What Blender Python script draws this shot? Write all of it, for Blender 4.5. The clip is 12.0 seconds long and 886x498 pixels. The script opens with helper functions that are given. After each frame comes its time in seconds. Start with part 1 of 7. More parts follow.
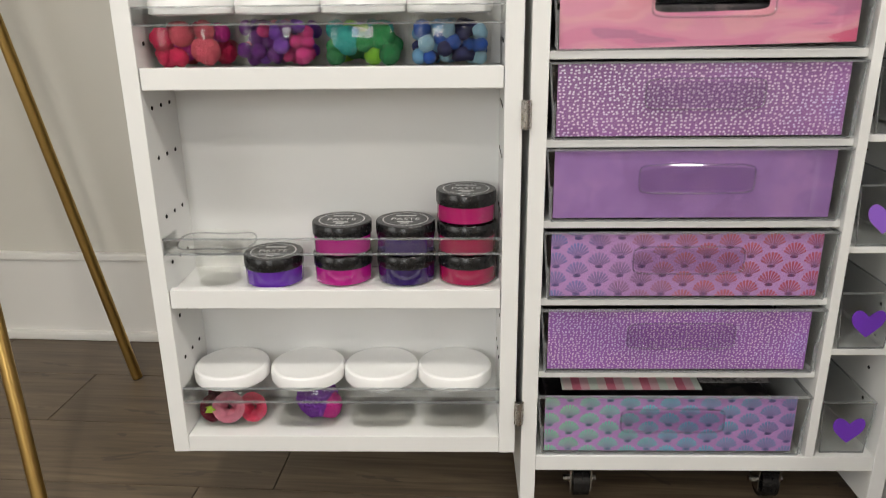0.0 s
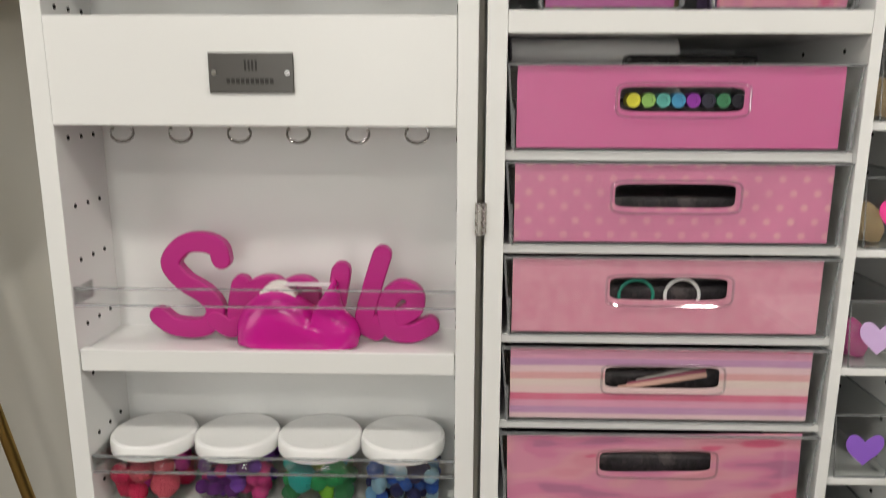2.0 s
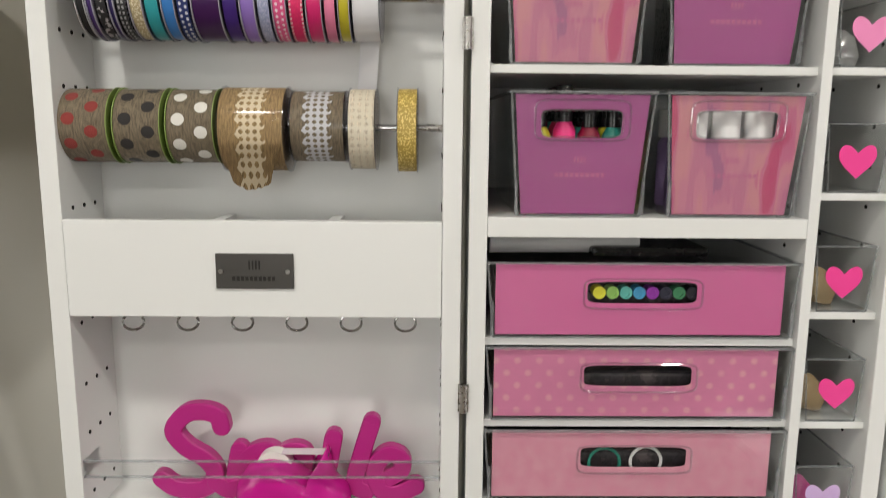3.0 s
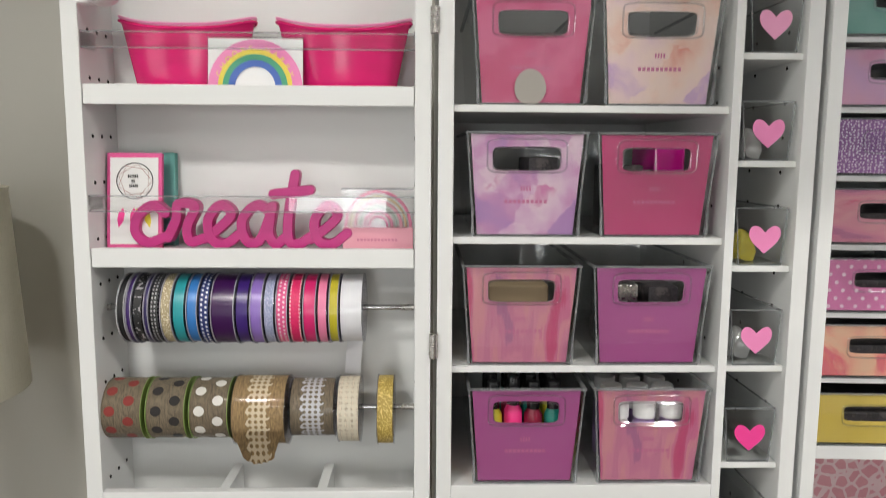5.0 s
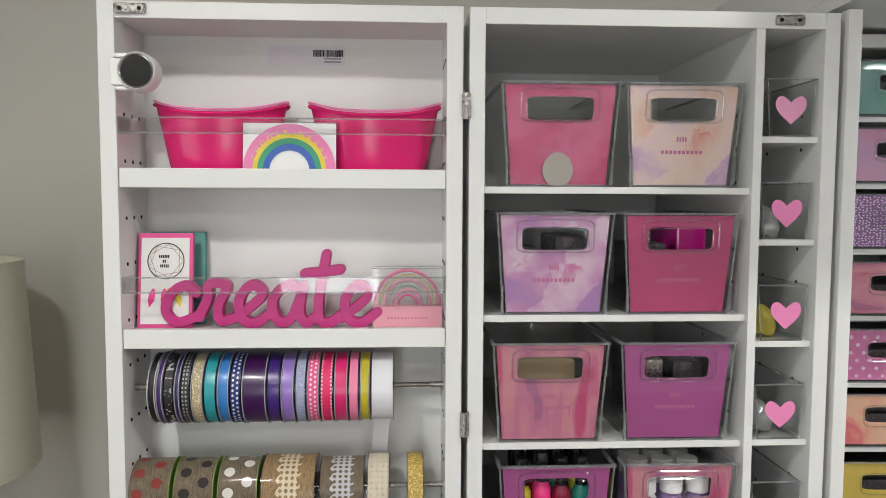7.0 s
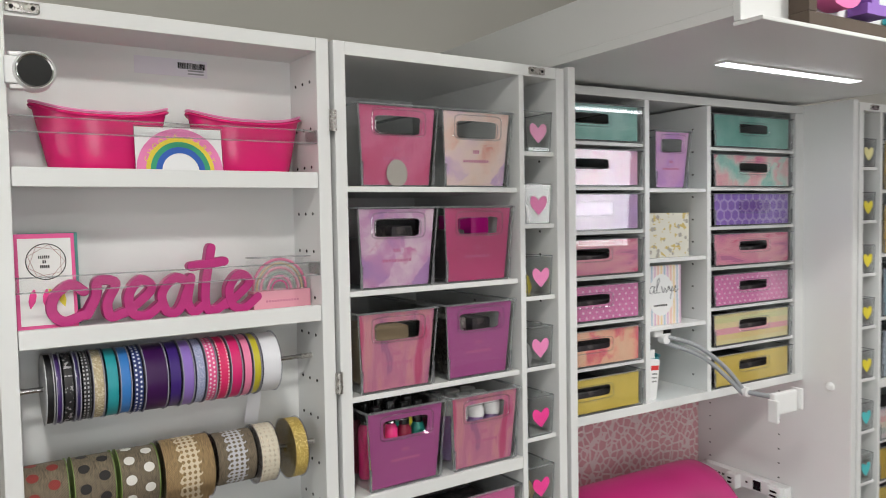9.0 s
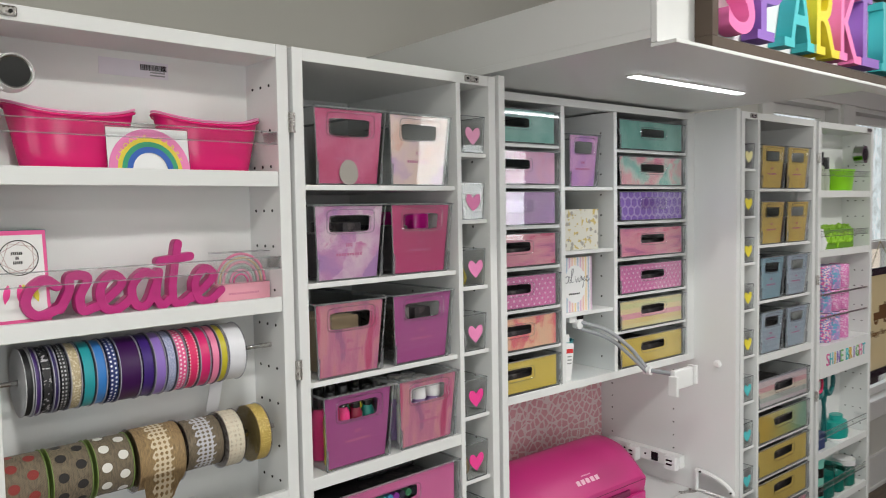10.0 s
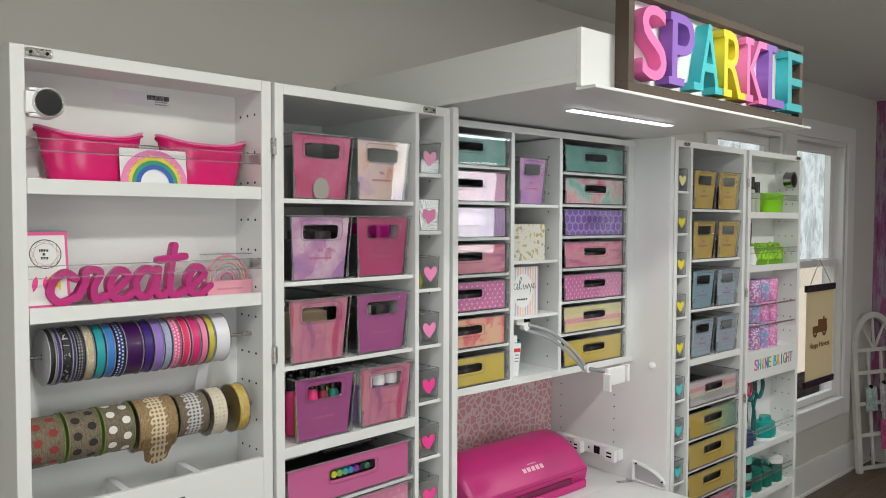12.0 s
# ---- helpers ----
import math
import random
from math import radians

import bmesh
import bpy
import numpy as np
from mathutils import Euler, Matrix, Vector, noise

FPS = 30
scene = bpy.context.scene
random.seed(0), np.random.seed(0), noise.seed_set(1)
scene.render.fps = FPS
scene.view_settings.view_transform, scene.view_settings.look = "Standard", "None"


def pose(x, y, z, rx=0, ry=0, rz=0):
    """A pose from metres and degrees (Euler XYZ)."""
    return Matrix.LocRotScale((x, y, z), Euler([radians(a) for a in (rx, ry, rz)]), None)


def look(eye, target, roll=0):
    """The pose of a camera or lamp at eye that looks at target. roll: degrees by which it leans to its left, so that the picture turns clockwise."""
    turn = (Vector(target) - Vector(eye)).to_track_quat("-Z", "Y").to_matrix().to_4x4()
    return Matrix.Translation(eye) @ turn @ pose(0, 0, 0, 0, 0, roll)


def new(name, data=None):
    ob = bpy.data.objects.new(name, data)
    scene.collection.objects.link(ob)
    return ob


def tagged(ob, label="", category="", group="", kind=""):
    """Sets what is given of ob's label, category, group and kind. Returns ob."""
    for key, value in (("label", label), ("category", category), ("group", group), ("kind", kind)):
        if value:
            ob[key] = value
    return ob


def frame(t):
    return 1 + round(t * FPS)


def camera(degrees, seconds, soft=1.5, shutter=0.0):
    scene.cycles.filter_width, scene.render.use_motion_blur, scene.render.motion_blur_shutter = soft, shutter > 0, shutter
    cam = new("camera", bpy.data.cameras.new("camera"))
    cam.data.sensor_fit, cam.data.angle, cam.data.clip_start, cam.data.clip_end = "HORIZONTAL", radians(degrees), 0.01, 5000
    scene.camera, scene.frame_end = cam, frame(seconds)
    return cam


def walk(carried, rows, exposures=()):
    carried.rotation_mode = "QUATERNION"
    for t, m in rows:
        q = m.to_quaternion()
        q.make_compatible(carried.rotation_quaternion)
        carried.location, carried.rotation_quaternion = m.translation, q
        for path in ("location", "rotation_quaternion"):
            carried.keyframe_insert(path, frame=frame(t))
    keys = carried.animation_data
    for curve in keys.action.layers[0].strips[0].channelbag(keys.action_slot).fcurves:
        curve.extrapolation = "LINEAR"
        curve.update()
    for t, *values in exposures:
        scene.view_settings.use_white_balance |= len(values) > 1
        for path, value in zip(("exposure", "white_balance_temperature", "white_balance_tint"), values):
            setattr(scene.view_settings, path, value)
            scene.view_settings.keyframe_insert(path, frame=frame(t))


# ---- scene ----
cam = camera(61.7, 12.0, soft=0.8, shutter=0.3)
PATH = [
    (0, (-0.087, -0.926, 0.745), (-0.133, 0.968, 0.105), -0.6),
    (0.5, (-0.061, -0.917, 0.792), (-0.093, 0.996, 0.211), -0.6),
    (0.8, (-0.036, -0.889, 0.831), (-0.076, 1.038, 0.295), -0.2),
    (1, (-0.031, -0.867, 0.869), (-0.068, 1.072, 0.381), -0.1),
    (1.5, (-0.008, -0.822, 1.017), (-0.062, 1.123, 0.555), 0.1),
    (1.8, (-0.028, -0.814, 1.132), (-0.065, 1.127, 0.654), 0.2),
    (2, (-0.027, -0.828, 1.194), (-0.074, 1.123, 0.756), 0.2),
    (2.5, (-0.042, -0.855, 1.317), (-0.053, 1.102, 0.906), 0.4),
    (3, (-0.043, -0.878, 1.383), (-0.016, 1.092, 1.043), 0.5),
    (3.2, (-0.044, -0.898, 1.413), (0.0, 1.077, 1.099), 0.5),
    (4.8, (-0.012, -1.022, 1.735), (0.038, 0.955, 1.437), 0.4),
    (5, (-0.019, -1.034, 1.754), (0.033, 0.949, 1.499), 0.4),
    (5.5, (-0.027, -1.071, 1.786), (0.031, 0.925, 1.674), 0.5),
    (6, (-0.036, -1.087, 1.81), (0.044, 0.911, 1.765), 0.5),
    (6.5, (-0.068, -1.066, 1.813), (0.01, 0.931, 1.729), 0.3),
    (6.7, (-0.065, -1.049, 1.81), (-0.002, 0.945, 1.673), 0.3),
    (8.3, (-0.437, -1.036, 1.796), (0.357, 0.797, 1.707), -0.8),
    (8.5, (-0.464, -1.082, 1.785), (0.429, 0.706, 1.693), -0.9),
    (9, (-0.56, -1.158, 1.77), (0.554, 0.501, 1.677), -1.0),
    (9.5, (-0.645, -1.181, 1.765), (0.595, 0.383, 1.65), -0.6),
    (10, (-0.715, -1.179, 1.775), (0.631, 0.296, 1.664), -1.0),
    (10.5, (-0.764, -1.213, 1.785), (0.688, 0.16, 1.706), -1.0),
    (11, (-0.801, -1.32, 1.787), (0.653, 0.053, 1.744), 0.2),
    (11.5, (-0.842, -1.387, 1.788), (0.575, 0.024, 1.742), 0.5),
    (12, (-0.856, -1.402, 1.775), (0.536, 0.032, 1.698), 0.2),
]
walk(cam, [(t, look(eye, target, roll)) for t, eye, target, roll in PATH], exposures=[(0, 0.26, 6800, 10), (0.8, 0.14, 6830, 10), (1.6, -0.12, 6830, 10), (2.5, -0.22, 6800, 9), (5, -0.25, 6500, 9), (8.5, -0.38, 6400, 9), (12, -0.35, 6400, 6)])

# ---- world, sun and large lights ----
FRAME_C = Matrix.Translation((0.535, 0, 0)) @ Matrix.Rotation(radians(-3), 4, "Z")  # room and centre cabinet: u along the wall, v into it
WALL_V, CEIL_Z, ROOM_L, ROOM_R, ROOM_F = 0.565, 2.66, -2.6, 4.70, -3.6

world = bpy.data.worlds.new("world")
scene.world = world
world.use_nodes = True
wn = world.node_tree.nodes
sky = wn.new("ShaderNodeTexSky")
sky.sky_type, sky.sun_disc, sky.sun_elevation, sky.sun_rotation = "NISHITA", False, radians(35), radians(150)
wn["Background"].inputs[1].default_value = 0.08
world.node_tree.links.new(sky.outputs[0], wn["Background"].inputs[0])


def lamp(name, kind, m, energy, color, **k):
    d = bpy.data.lights.new(name, kind)
    d.energy, d.color = energy, color
    if kind == "AREA":
        d.shape, d.size, d.size_y = k.get("shape", "RECTANGLE"), k["size"], k.get("size_y", k["size"])
    else:
        d.angle = k["angle"]
    ob = new(name, d)
    ob.matrix_world = m
    return ob


lamp("sun", "SUN", look((0, 0, 6), (-1.2, -3.0, 3.2)), 0.7, (1.0, 0.97, 0.92), angle=radians(12))
lamp("window_light", "AREA", FRAME_C @ look((3.2, WALL_V + 1.3, 3.1), (3.2, -1.0, 0.7)), 45, (0.92, 0.97, 1.0), size=1.9, size_y=1.4)
lamp("front_window_light", "AREA", FRAME_C @ look((3.60, ROOM_F - 0.05, 1.90), (1.3, 1, 1.3)), 17, (0.97, 0.99, 1.0), size=0.80, size_y=0.90)
lamp("front_window_light", "AREA", FRAME_C @ look((-0.9, ROOM_F - 0.05, 1.5), (-0.9, 1, 1.3)), 17, (0.97, 0.99, 1.0), size=0.6, size_y=1.2)
# added fill from the unseen left side; no known window there
lamp("side_window_light", "AREA", FRAME_C @ look((ROOM_L - 0.05, -1.95, 1.35), (1, -1.3, 1.2)), 20, (1.0, 0.985, 0.955), size=1.5, size_y=1.6)
CANS = [(lu, lv) for lv in (-1.15, -2.5) for lu in (-1.1, 0.45, 2.0)]
for lu, lv in CANS:
    lamp("ceiling_lamp", "AREA", FRAME_C @ look((lu, lv, CEIL_Z - 0.025), (lu, lv, 0)), (17.0 if lu > 1 else 17.5) if lv > -2 else (6.0 if lu > 1 else 11.0), (1.0, 0.975, 0.92), shape="DISK", size=0.16)
lamp("led_strip_light", "AREA", FRAME_C @ look((0.545, -0.155, 2.074), (0.545, -0.155, 0)), 1.6, (0.96, 0.98, 1.0), size=0.5, size_y=0.03)


# ---- materials ----
class Nodes:
    """A small writer of node trees."""

    def __init__(self, name):
        self.mat = bpy.data.materials.new(name)
        self.mat.use_nodes = True
        self.tree = self.mat.node_tree
        self.bsdf = self.tree.nodes["Principled BSDF"]
        self.coord = None

    def node(self, kind, **inputs):
        n = self.tree.nodes.new(kind)
        for k, v in inputs.items():
            self.plug(n.inputs[k.replace("_", " ")], v)
        return n

    def plug(self, socket, v):
        if isinstance(v, bpy.types.NodeSocket):
            self.tree.links.new(v, socket)
        elif v is not None:
            if isinstance(v, (tuple, list)) and len(v) == 3 and len(socket.default_value) == 4:
                v = (*v, 1)
            socket.default_value = v

    def m(self, op, a, b=0.0, c=None):
        n = self.tree.nodes.new("ShaderNodeMath")
        n.operation = op
        self.plug(n.inputs[0], a)
        self.plug(n.inputs[1], b)
        if c is not None:
            self.plug(n.inputs[2], c)
        return n.outputs[0]

    def place(self):
        if self.coord is None:
            self.coord = self.tree.nodes.new("ShaderNodeTexCoord").outputs["Object"]
        return self.coord

    def xyz(self):
        n = self.tree.nodes.new("ShaderNodeSeparateXYZ")
        self.plug(n.inputs[0], self.place())
        return n.outputs

    def scaled(self, s, offset=(0, 0, 0)):
        n = self.tree.nodes.new("ShaderNodeMapping")
        self.plug(n.inputs["Vector"], self.place())
        n.inputs["Scale"].default_value = s if isinstance(s, tuple) else (s, s, s)
        n.inputs["Location"].default_value = offset
        return n.outputs[0]

    def noise(self, s, detail=3.0, rough=0.55, distort=0.0, offset=(0, 0, 0)):
        n = self.node("ShaderNodeTexNoise", Vector=self.scaled(s, offset), Scale=1.0, Detail=detail, Roughness=rough, Distortion=distort)
        return n.outputs["Fac"]

    def voronoi(self, s, feature="F1", rand=1.0):
        n = self.node("ShaderNodeTexVoronoi", Vector=self.scaled(s), Scale=1.0, Randomness=rand)
        n.feature = feature
        return n

    def ramp(self, fac, stops, mode="LINEAR"):
        n = self.tree.nodes.new("ShaderNodeValToRGB")
        n.color_ramp.interpolation = mode
        e = n.color_ramp.elements
        while len(e) < len(stops):
            e.new(0.5)
        for k, (p, c) in zip(e, stops):
            k.position, k.color = p, (*c, 1)
        self.plug(n.inputs[0], fac)
        return n.outputs[0]

    def mix(self, fac, a, b):
        n = self.tree.nodes.new("ShaderNodeMix")
        n.data_type = "RGBA"
        self.plug(n.inputs[0], fac)
        self.plug(n.inputs[6], a)
        self.plug(n.inputs[7], b)
        return n.outputs[2]

    def bump(self, height, strength=0.2, distance=0.002):
        n = self.node("ShaderNodeBump", Height=height, Strength=strength, Distance=distance)
        self.plug(self.bsdf.inputs["Normal"], n.outputs[0])

    def done(self, color=None, rough=None, metal=None, **more):
        for k, v in (("Base Color", color), ("Roughness", rough), ("Metallic", metal)):
            if v is not None:
                self.plug(self.bsdf.inputs[k], v)
        for k, v in more.items():
            self.plug(self.bsdf.inputs[k.replace("_", " ")], v)
        return self.mat


def tone(c, k):
    return tuple(min(1, v * k) for v in c)


def plain(name, color, rough=0.4, metal=0.0, grain=200.0, vary=0.08, bump=0.05, **more):
    """Paint, plastic or metal with a slight unevenness."""
    n = Nodes(name)
    f = n.noise(grain, 2)
    g = n.noise(6.0, 2)
    col = n.mix(n.m("MULTIPLY", g, 0.9), tone(color, 1 - vary), tone(color, 1 + vary))
    n.bump(f, bump, 0.0006)
    return n.done(col, n.m("MULTIPLY_ADD", f, 0.12, rough - 0.06), metal, **more)


def clear(name, tint=(0.975, 0.98, 0.98), ior=1.46, rough=0.02, graze=0.45):
    """Thin clear plastic or glass: it lets light straight through, and mirrors by Fresnel."""
    n = Nodes(name)
    facing = n.node("ShaderNodeLayerWeight", Blend=0.5).outputs["Facing"]
    fres = n.m("MULTIPLY_ADD", n.m("POWER", facing, 4.0), graze, ((ior - 1) / (ior + 1)) ** 2)
    t = n.node("ShaderNodeBsdfTransparent", Color=tint).outputs[0]
    g = n.node("ShaderNodeBsdfGlossy", Color=(1, 1, 1), Roughness=rough).outputs[0]
    mixer = n.tree.nodes.new("ShaderNodeMixShader")
    n.plug(mixer.inputs[0], fres)
    n.plug(mixer.inputs[1], t)
    n.plug(mixer.inputs[2], g)
    n.plug(n.tree.nodes["Material Output"].inputs["Surface"], mixer.outputs[0])
    return n.mat


def cut_edge(name):
    """The thick or cut edge of clear acrylic: part clear, part pale colour painting in its gleam."""
    n = Nodes(name)
    n.plug(n.bsdf.inputs["Base Color"], (0.62, 0.63, 0.65))
    n.plug(n.bsdf.inputs["Roughness"], 0.12)
    t = n.node("ShaderNodeBsdfTransparent", Color=(0.80, 0.81, 0.82)).outputs[0]
    mixer = n.tree.nodes.new("ShaderNodeMixShader")
    n.plug(mixer.inputs[0], n.m("MULTIPLY_ADD", n.noise(35, 2), 0.30, 0.04))
    n.plug(mixer.inputs[1], t)
    n.plug(mixer.inputs[2], n.bsdf.outputs[0])
    n.plug(n.tree.nodes["Material Output"].inputs["Surface"], mixer.outputs[0])
    return n.mat


def glow(name, color, strength):
    n = Nodes(name)
    return n.done((0.8, 0.8, 0.8), 0.5, Emission_Color=color, Emission_Strength=strength)


def wash(name, colors, scale=9.0, stretch=(1, 1, 1), patch=0.20, rough=0.3, offset=(0, 0, 0), distort=0.25):
    """Printed watercolour card: soft washes, broken into overlapping brush patches with ragged edges."""
    n = Nodes(name)
    s = tuple(scale * k for k in stretch)
    f = n.noise(s, 4, 0.55, distort, offset)
    for k, (cell, share) in enumerate(((1.6, patch), (3.4, patch * 0.45))):
        wob = n.node("ShaderNodeTexNoise", Vector=n.scaled(70.0), Scale=1.0, Detail=3.0).outputs["Color"]
        mv = n.tree.nodes.new("ShaderNodeVectorMath")
        mv.operation = "MULTIPLY_ADD"
        n.plug(mv.inputs[0], wob)
        mv.inputs[1].default_value = (0.016, 0.016, 0.016)
        n.plug(mv.inputs[2], n.place())
        mp = n.node("ShaderNodeMapping", Vector=mv.outputs[0])
        mp.inputs["Scale"].default_value = tuple(cell * q for q in s)
        mp.inputs["Location"].default_value = (0.3 * k, 0.1, 0.7 * k)
        v = n.node("ShaderNodeTexVoronoi", Vector=mp.outputs[0], Scale=1.0)
        cellv = n.node("ShaderNodeSeparateColor", Color=v.outputs["Color"]).outputs[0]
        f = n.m("ADD", f, n.m("MULTIPLY", n.m("SUBTRACT", cellv, 0.5), share))
    k = len(colors)
    lo, hi = 0.33, 0.67
    stops = [(lo + (hi - lo) * i / max(1, k - 1), c) for i, c in enumerate(colors)]
    col = n.ramp(f, stops)
    g = n.noise(tuple(40 * q for q in stretch), 3)
    col = n.mix(n.m("MULTIPLY", g, 0.16), col, n.mix(0.4, col, (0.9, 0.75, 0.85)))
    return n.done(col, rough, Coat_Weight=0.1)


def strokes(name, colors, along=6.0, across=34.0, vertical=True, rough=0.3):
    """Printed dry-brush strokes with ragged ends, upright or level."""
    n = Nodes(name)
    big = (across, 1.0, along) if vertical else (along, 1.0, across)
    fine = (420.0, 1.0, 12.0) if vertical else (12.0, 1.0, 420.0)
    f = n.m("ADD", n.noise(big, 1.0, 0.5), n.m("MULTIPLY", n.m("SUBTRACT", n.noise(fine, 3), 0.5), 0.11))
    k = len(colors)
    col = n.ramp(f, [(0.0 if i == 0 else 0.30 + 0.36 * i / (k - 1), c) for i, c in enumerate(colors)], "CONSTANT")
    soft = n.ramp(n.noise(tuple(0.5 * q for q in big), 3), [(0.4, colors[k // 2]), (0.6, colors[-2])])
    return n.done(n.mix(0.30, col, soft), rough, Coat_Weight=0.1)


def striped(name, colors, period, vertical=False, rough=0.3):
    """Printed bands along the height (or the width) of a card."""
    n = Nodes(name)
    ax = n.xyz()[0 if vertical else 2]
    w = n.m("ADD", n.m("MULTIPLY", n.noise((3, 3, 30), 2), 0.10), n.m("DIVIDE", ax, period))
    f = n.m("FRACT", w)
    k = len(colors)
    col = n.ramp(f, [(i / k, c) for i, c in enumerate(colors)], "CONSTANT")
    col = n.mix(n.m("MULTIPLY", n.noise(25, 3), 0.35), col, (0.85, 0.62, 0.70))
    return n.done(col, rough, Coat_Weight=0.1)


def dotted(name, base, dot, pitch=0.03, size=0.27, rough=0.3, fade=0.0, foil=0.0):
    """Rows of printed dots, every second row shifted by half."""
    n = Nodes(name)
    x, _, z = n.xyz()
    row = n.m("FLOOR", n.m("DIVIDE", z, pitch * 0.6))
    fx = n.m("SUBTRACT", n.m("FRACT", n.m("ADD", n.m("DIVIDE", x, pitch), n.m("MULTIPLY", row, 0.5))), 0.5)
    fz = n.m("MULTIPLY", n.m("SUBTRACT", n.m("FRACT", n.m("DIVIDE", z, pitch * 0.6)), 0.5), 0.6)
    d = n.m("SQRT", n.m("ADD", n.m("MULTIPLY", fx, fx), n.m("MULTIPLY", fz, fz)))
    on = n.m("LESS_THAN", d, size * 0.6)
    b = n.mix(n.noise(14, 3), tone(base, 0.82), tone(base, 1.2))
    if fade:
        on = n.m("MULTIPLY", on, n.noise(12, 2))
    col = n.mix(on, b, dot)
    return n.done(col, n.m("SUBTRACT", rough, n.m("MULTIPLY", on, foil * 0.15)), n.m("MULTIPLY", on, foil), Coat_Weight=0.1)


def speckled(name, base, spot, scale, amount=0.32, foil=0.15):
    """Foil flecks strewn evenly over a card, their hue drifting across it."""
    n = Nodes(name)
    x, _, z = n.xyz()
    v = n.tree.nodes.new("ShaderNodeTexVoronoi")
    v.voronoi_dimensions = "2D"
    xy = n.node("ShaderNodeCombineXYZ", X=n.m("MULTIPLY", x, scale * 0.8), Y=n.m("MULTIPLY", z, scale * 1.15))
    n.plug(v.inputs["Vector"], xy.outputs[0])
    v.inputs["Scale"].default_value, v.inputs["Randomness"].default_value = 1.0, 0.62
    on = n.m("LESS_THAN", v.outputs["Distance"], amount)
    drift = n.noise(5, 2)
    b = n.ramp(drift, [(0.35, tone(base, 0.85)), (0.55, tone(base, 1.15)), (0.7, (base[0] * 0.75, base[1], base[2] * 1.2))])
    hue = n.ramp(n.noise(7, 2), [(0.35, tone(spot, 1.0)), (0.5, (0.86, 0.70, 0.86)), (0.62, (0.75, 0.72, 0.95))])
    return n.done(n.mix(on, b, hue), 0.3, n.m("MULTIPLY", on, foil), Coat_Weight=0.1)


def lattice(n, x, z, px, pz, shift):
    """Coordinates in the cell of a grid, from its middle foot, in metres."""
    fx = n.m("MULTIPLY", n.m("SUBTRACT", n.m("FRACT", n.m("ADD", n.m("DIVIDE", x, px), shift)), 0.5), px)
    fz = n.m("MULTIPLY", n.m("FRACT", n.m("ADD", n.m("DIVIDE", z, pz), shift)), pz)
    return fx, fz


def fans(name, base, left, middle, right, px=0.057, pz=0.0265):
    """Foil shell fans in two interlaced grids, their colour running across the card."""
    n = Nodes(name)
    x, _, z = n.xyz()
    total, reach = None, None
    for shift in (0.0, 0.5):
        fx, fz = lattice(n, x, z, px, pz, shift)
        fz = n.m("SUBTRACT", fz, 0.0025)
        r = n.m("SQRT", n.m("ADD", n.m("MULTIPLY", fx, fx), n.m("MULTIPLY", fz, fz)))
        a = n.m("ARCTAN2", fx, fz)
        ray = n.m("GREATER_THAN", n.m("COSINE", n.m("MULTIPLY", a, 24.0)), -0.55)
        wide = n.m("LESS_THAN", n.m("ABSOLUTE", a), 1.17)
        rim = n.m("MULTIPLY_ADD", n.m("COSINE", n.m("MULTIPLY", a, 24.0)), 0.0008, n.m("MULTIPLY_ADD", n.m("COSINE", a), 0.0065, 0.0130))
        foot = n.m("LESS_THAN", n.m("ADD", n.m("MULTIPLY", fx, fx), n.m("MULTIPLY", n.m("MULTIPLY", fz, fz), 6.0)), 0.000030)
        one = n.m("MAXIMUM", foot, n.m("MULTIPLY", n.m("MULTIPLY", ray, wide), n.m("LESS_THAN", r, rim)))
        total = one if total is None else n.m("MAXIMUM", total, one)
        bright = n.m("MULTIPLY", one, n.m("DIVIDE", r, 0.020))
        reach = bright if reach is None else n.m("MAXIMUM", reach, bright)
    run = n.m("ADD", n.m("MULTIPLY_ADD", x, 2.6, 0.5), n.m("MULTIPLY", n.m("SUBTRACT", n.noise(15, 2), 0.5), 0.5))
    foil = n.ramp(run, [(0.0, left), (0.5, middle), (1.0, right)])
    foil = n.mix(n.m("POWER", reach, 0.7), foil_dark(base), foil)
    col = n.mix(total, n.mix(n.noise(10, 3), tone(base, 0.92), tone(base, 1.10)), foil)
    return n.done(col, 0.28, n.m("MULTIPLY", total, 0.25), Coat_Weight=0.1)


def foil_dark(base):
    return (base[0] * 0.25, base[1] * 0.30, base[2] * 0.40)


def hexes(name, base, line, pitch=0.031):
    """Staggered hexagons with pale joints between them."""
    n = Nodes(name)
    x, _, z = n.xyz()
    q = None
    for shift in (0.0, 0.5):
        fx, fz = lattice(n, x, z, pitch, pitch * 1.732, shift)
        ax = n.m("ABSOLUTE", fx)
        az = n.m("ABSOLUTE", n.m("SUBTRACT", fz, pitch * 0.866))
        d = n.m("MAXIMUM", ax, n.m("ADD", n.m("MULTIPLY", ax, 0.5), n.m("MULTIPLY", az, 0.866)))
        q = d if q is None else n.m("MINIMUM", q, d)
    on = n.m("GREATER_THAN", q, pitch * 0.405)
    shade = n.mix(n.noise(90, 3), tone(base, 0.75), tone(base, 1.25))
    return n.done(n.mix(on, n.mix(n.noise(9, 2), shade, tone(base, 1.5)), line), 0.3, n.m("MULTIPLY", on, 0.2), Coat_Weight=0.1)


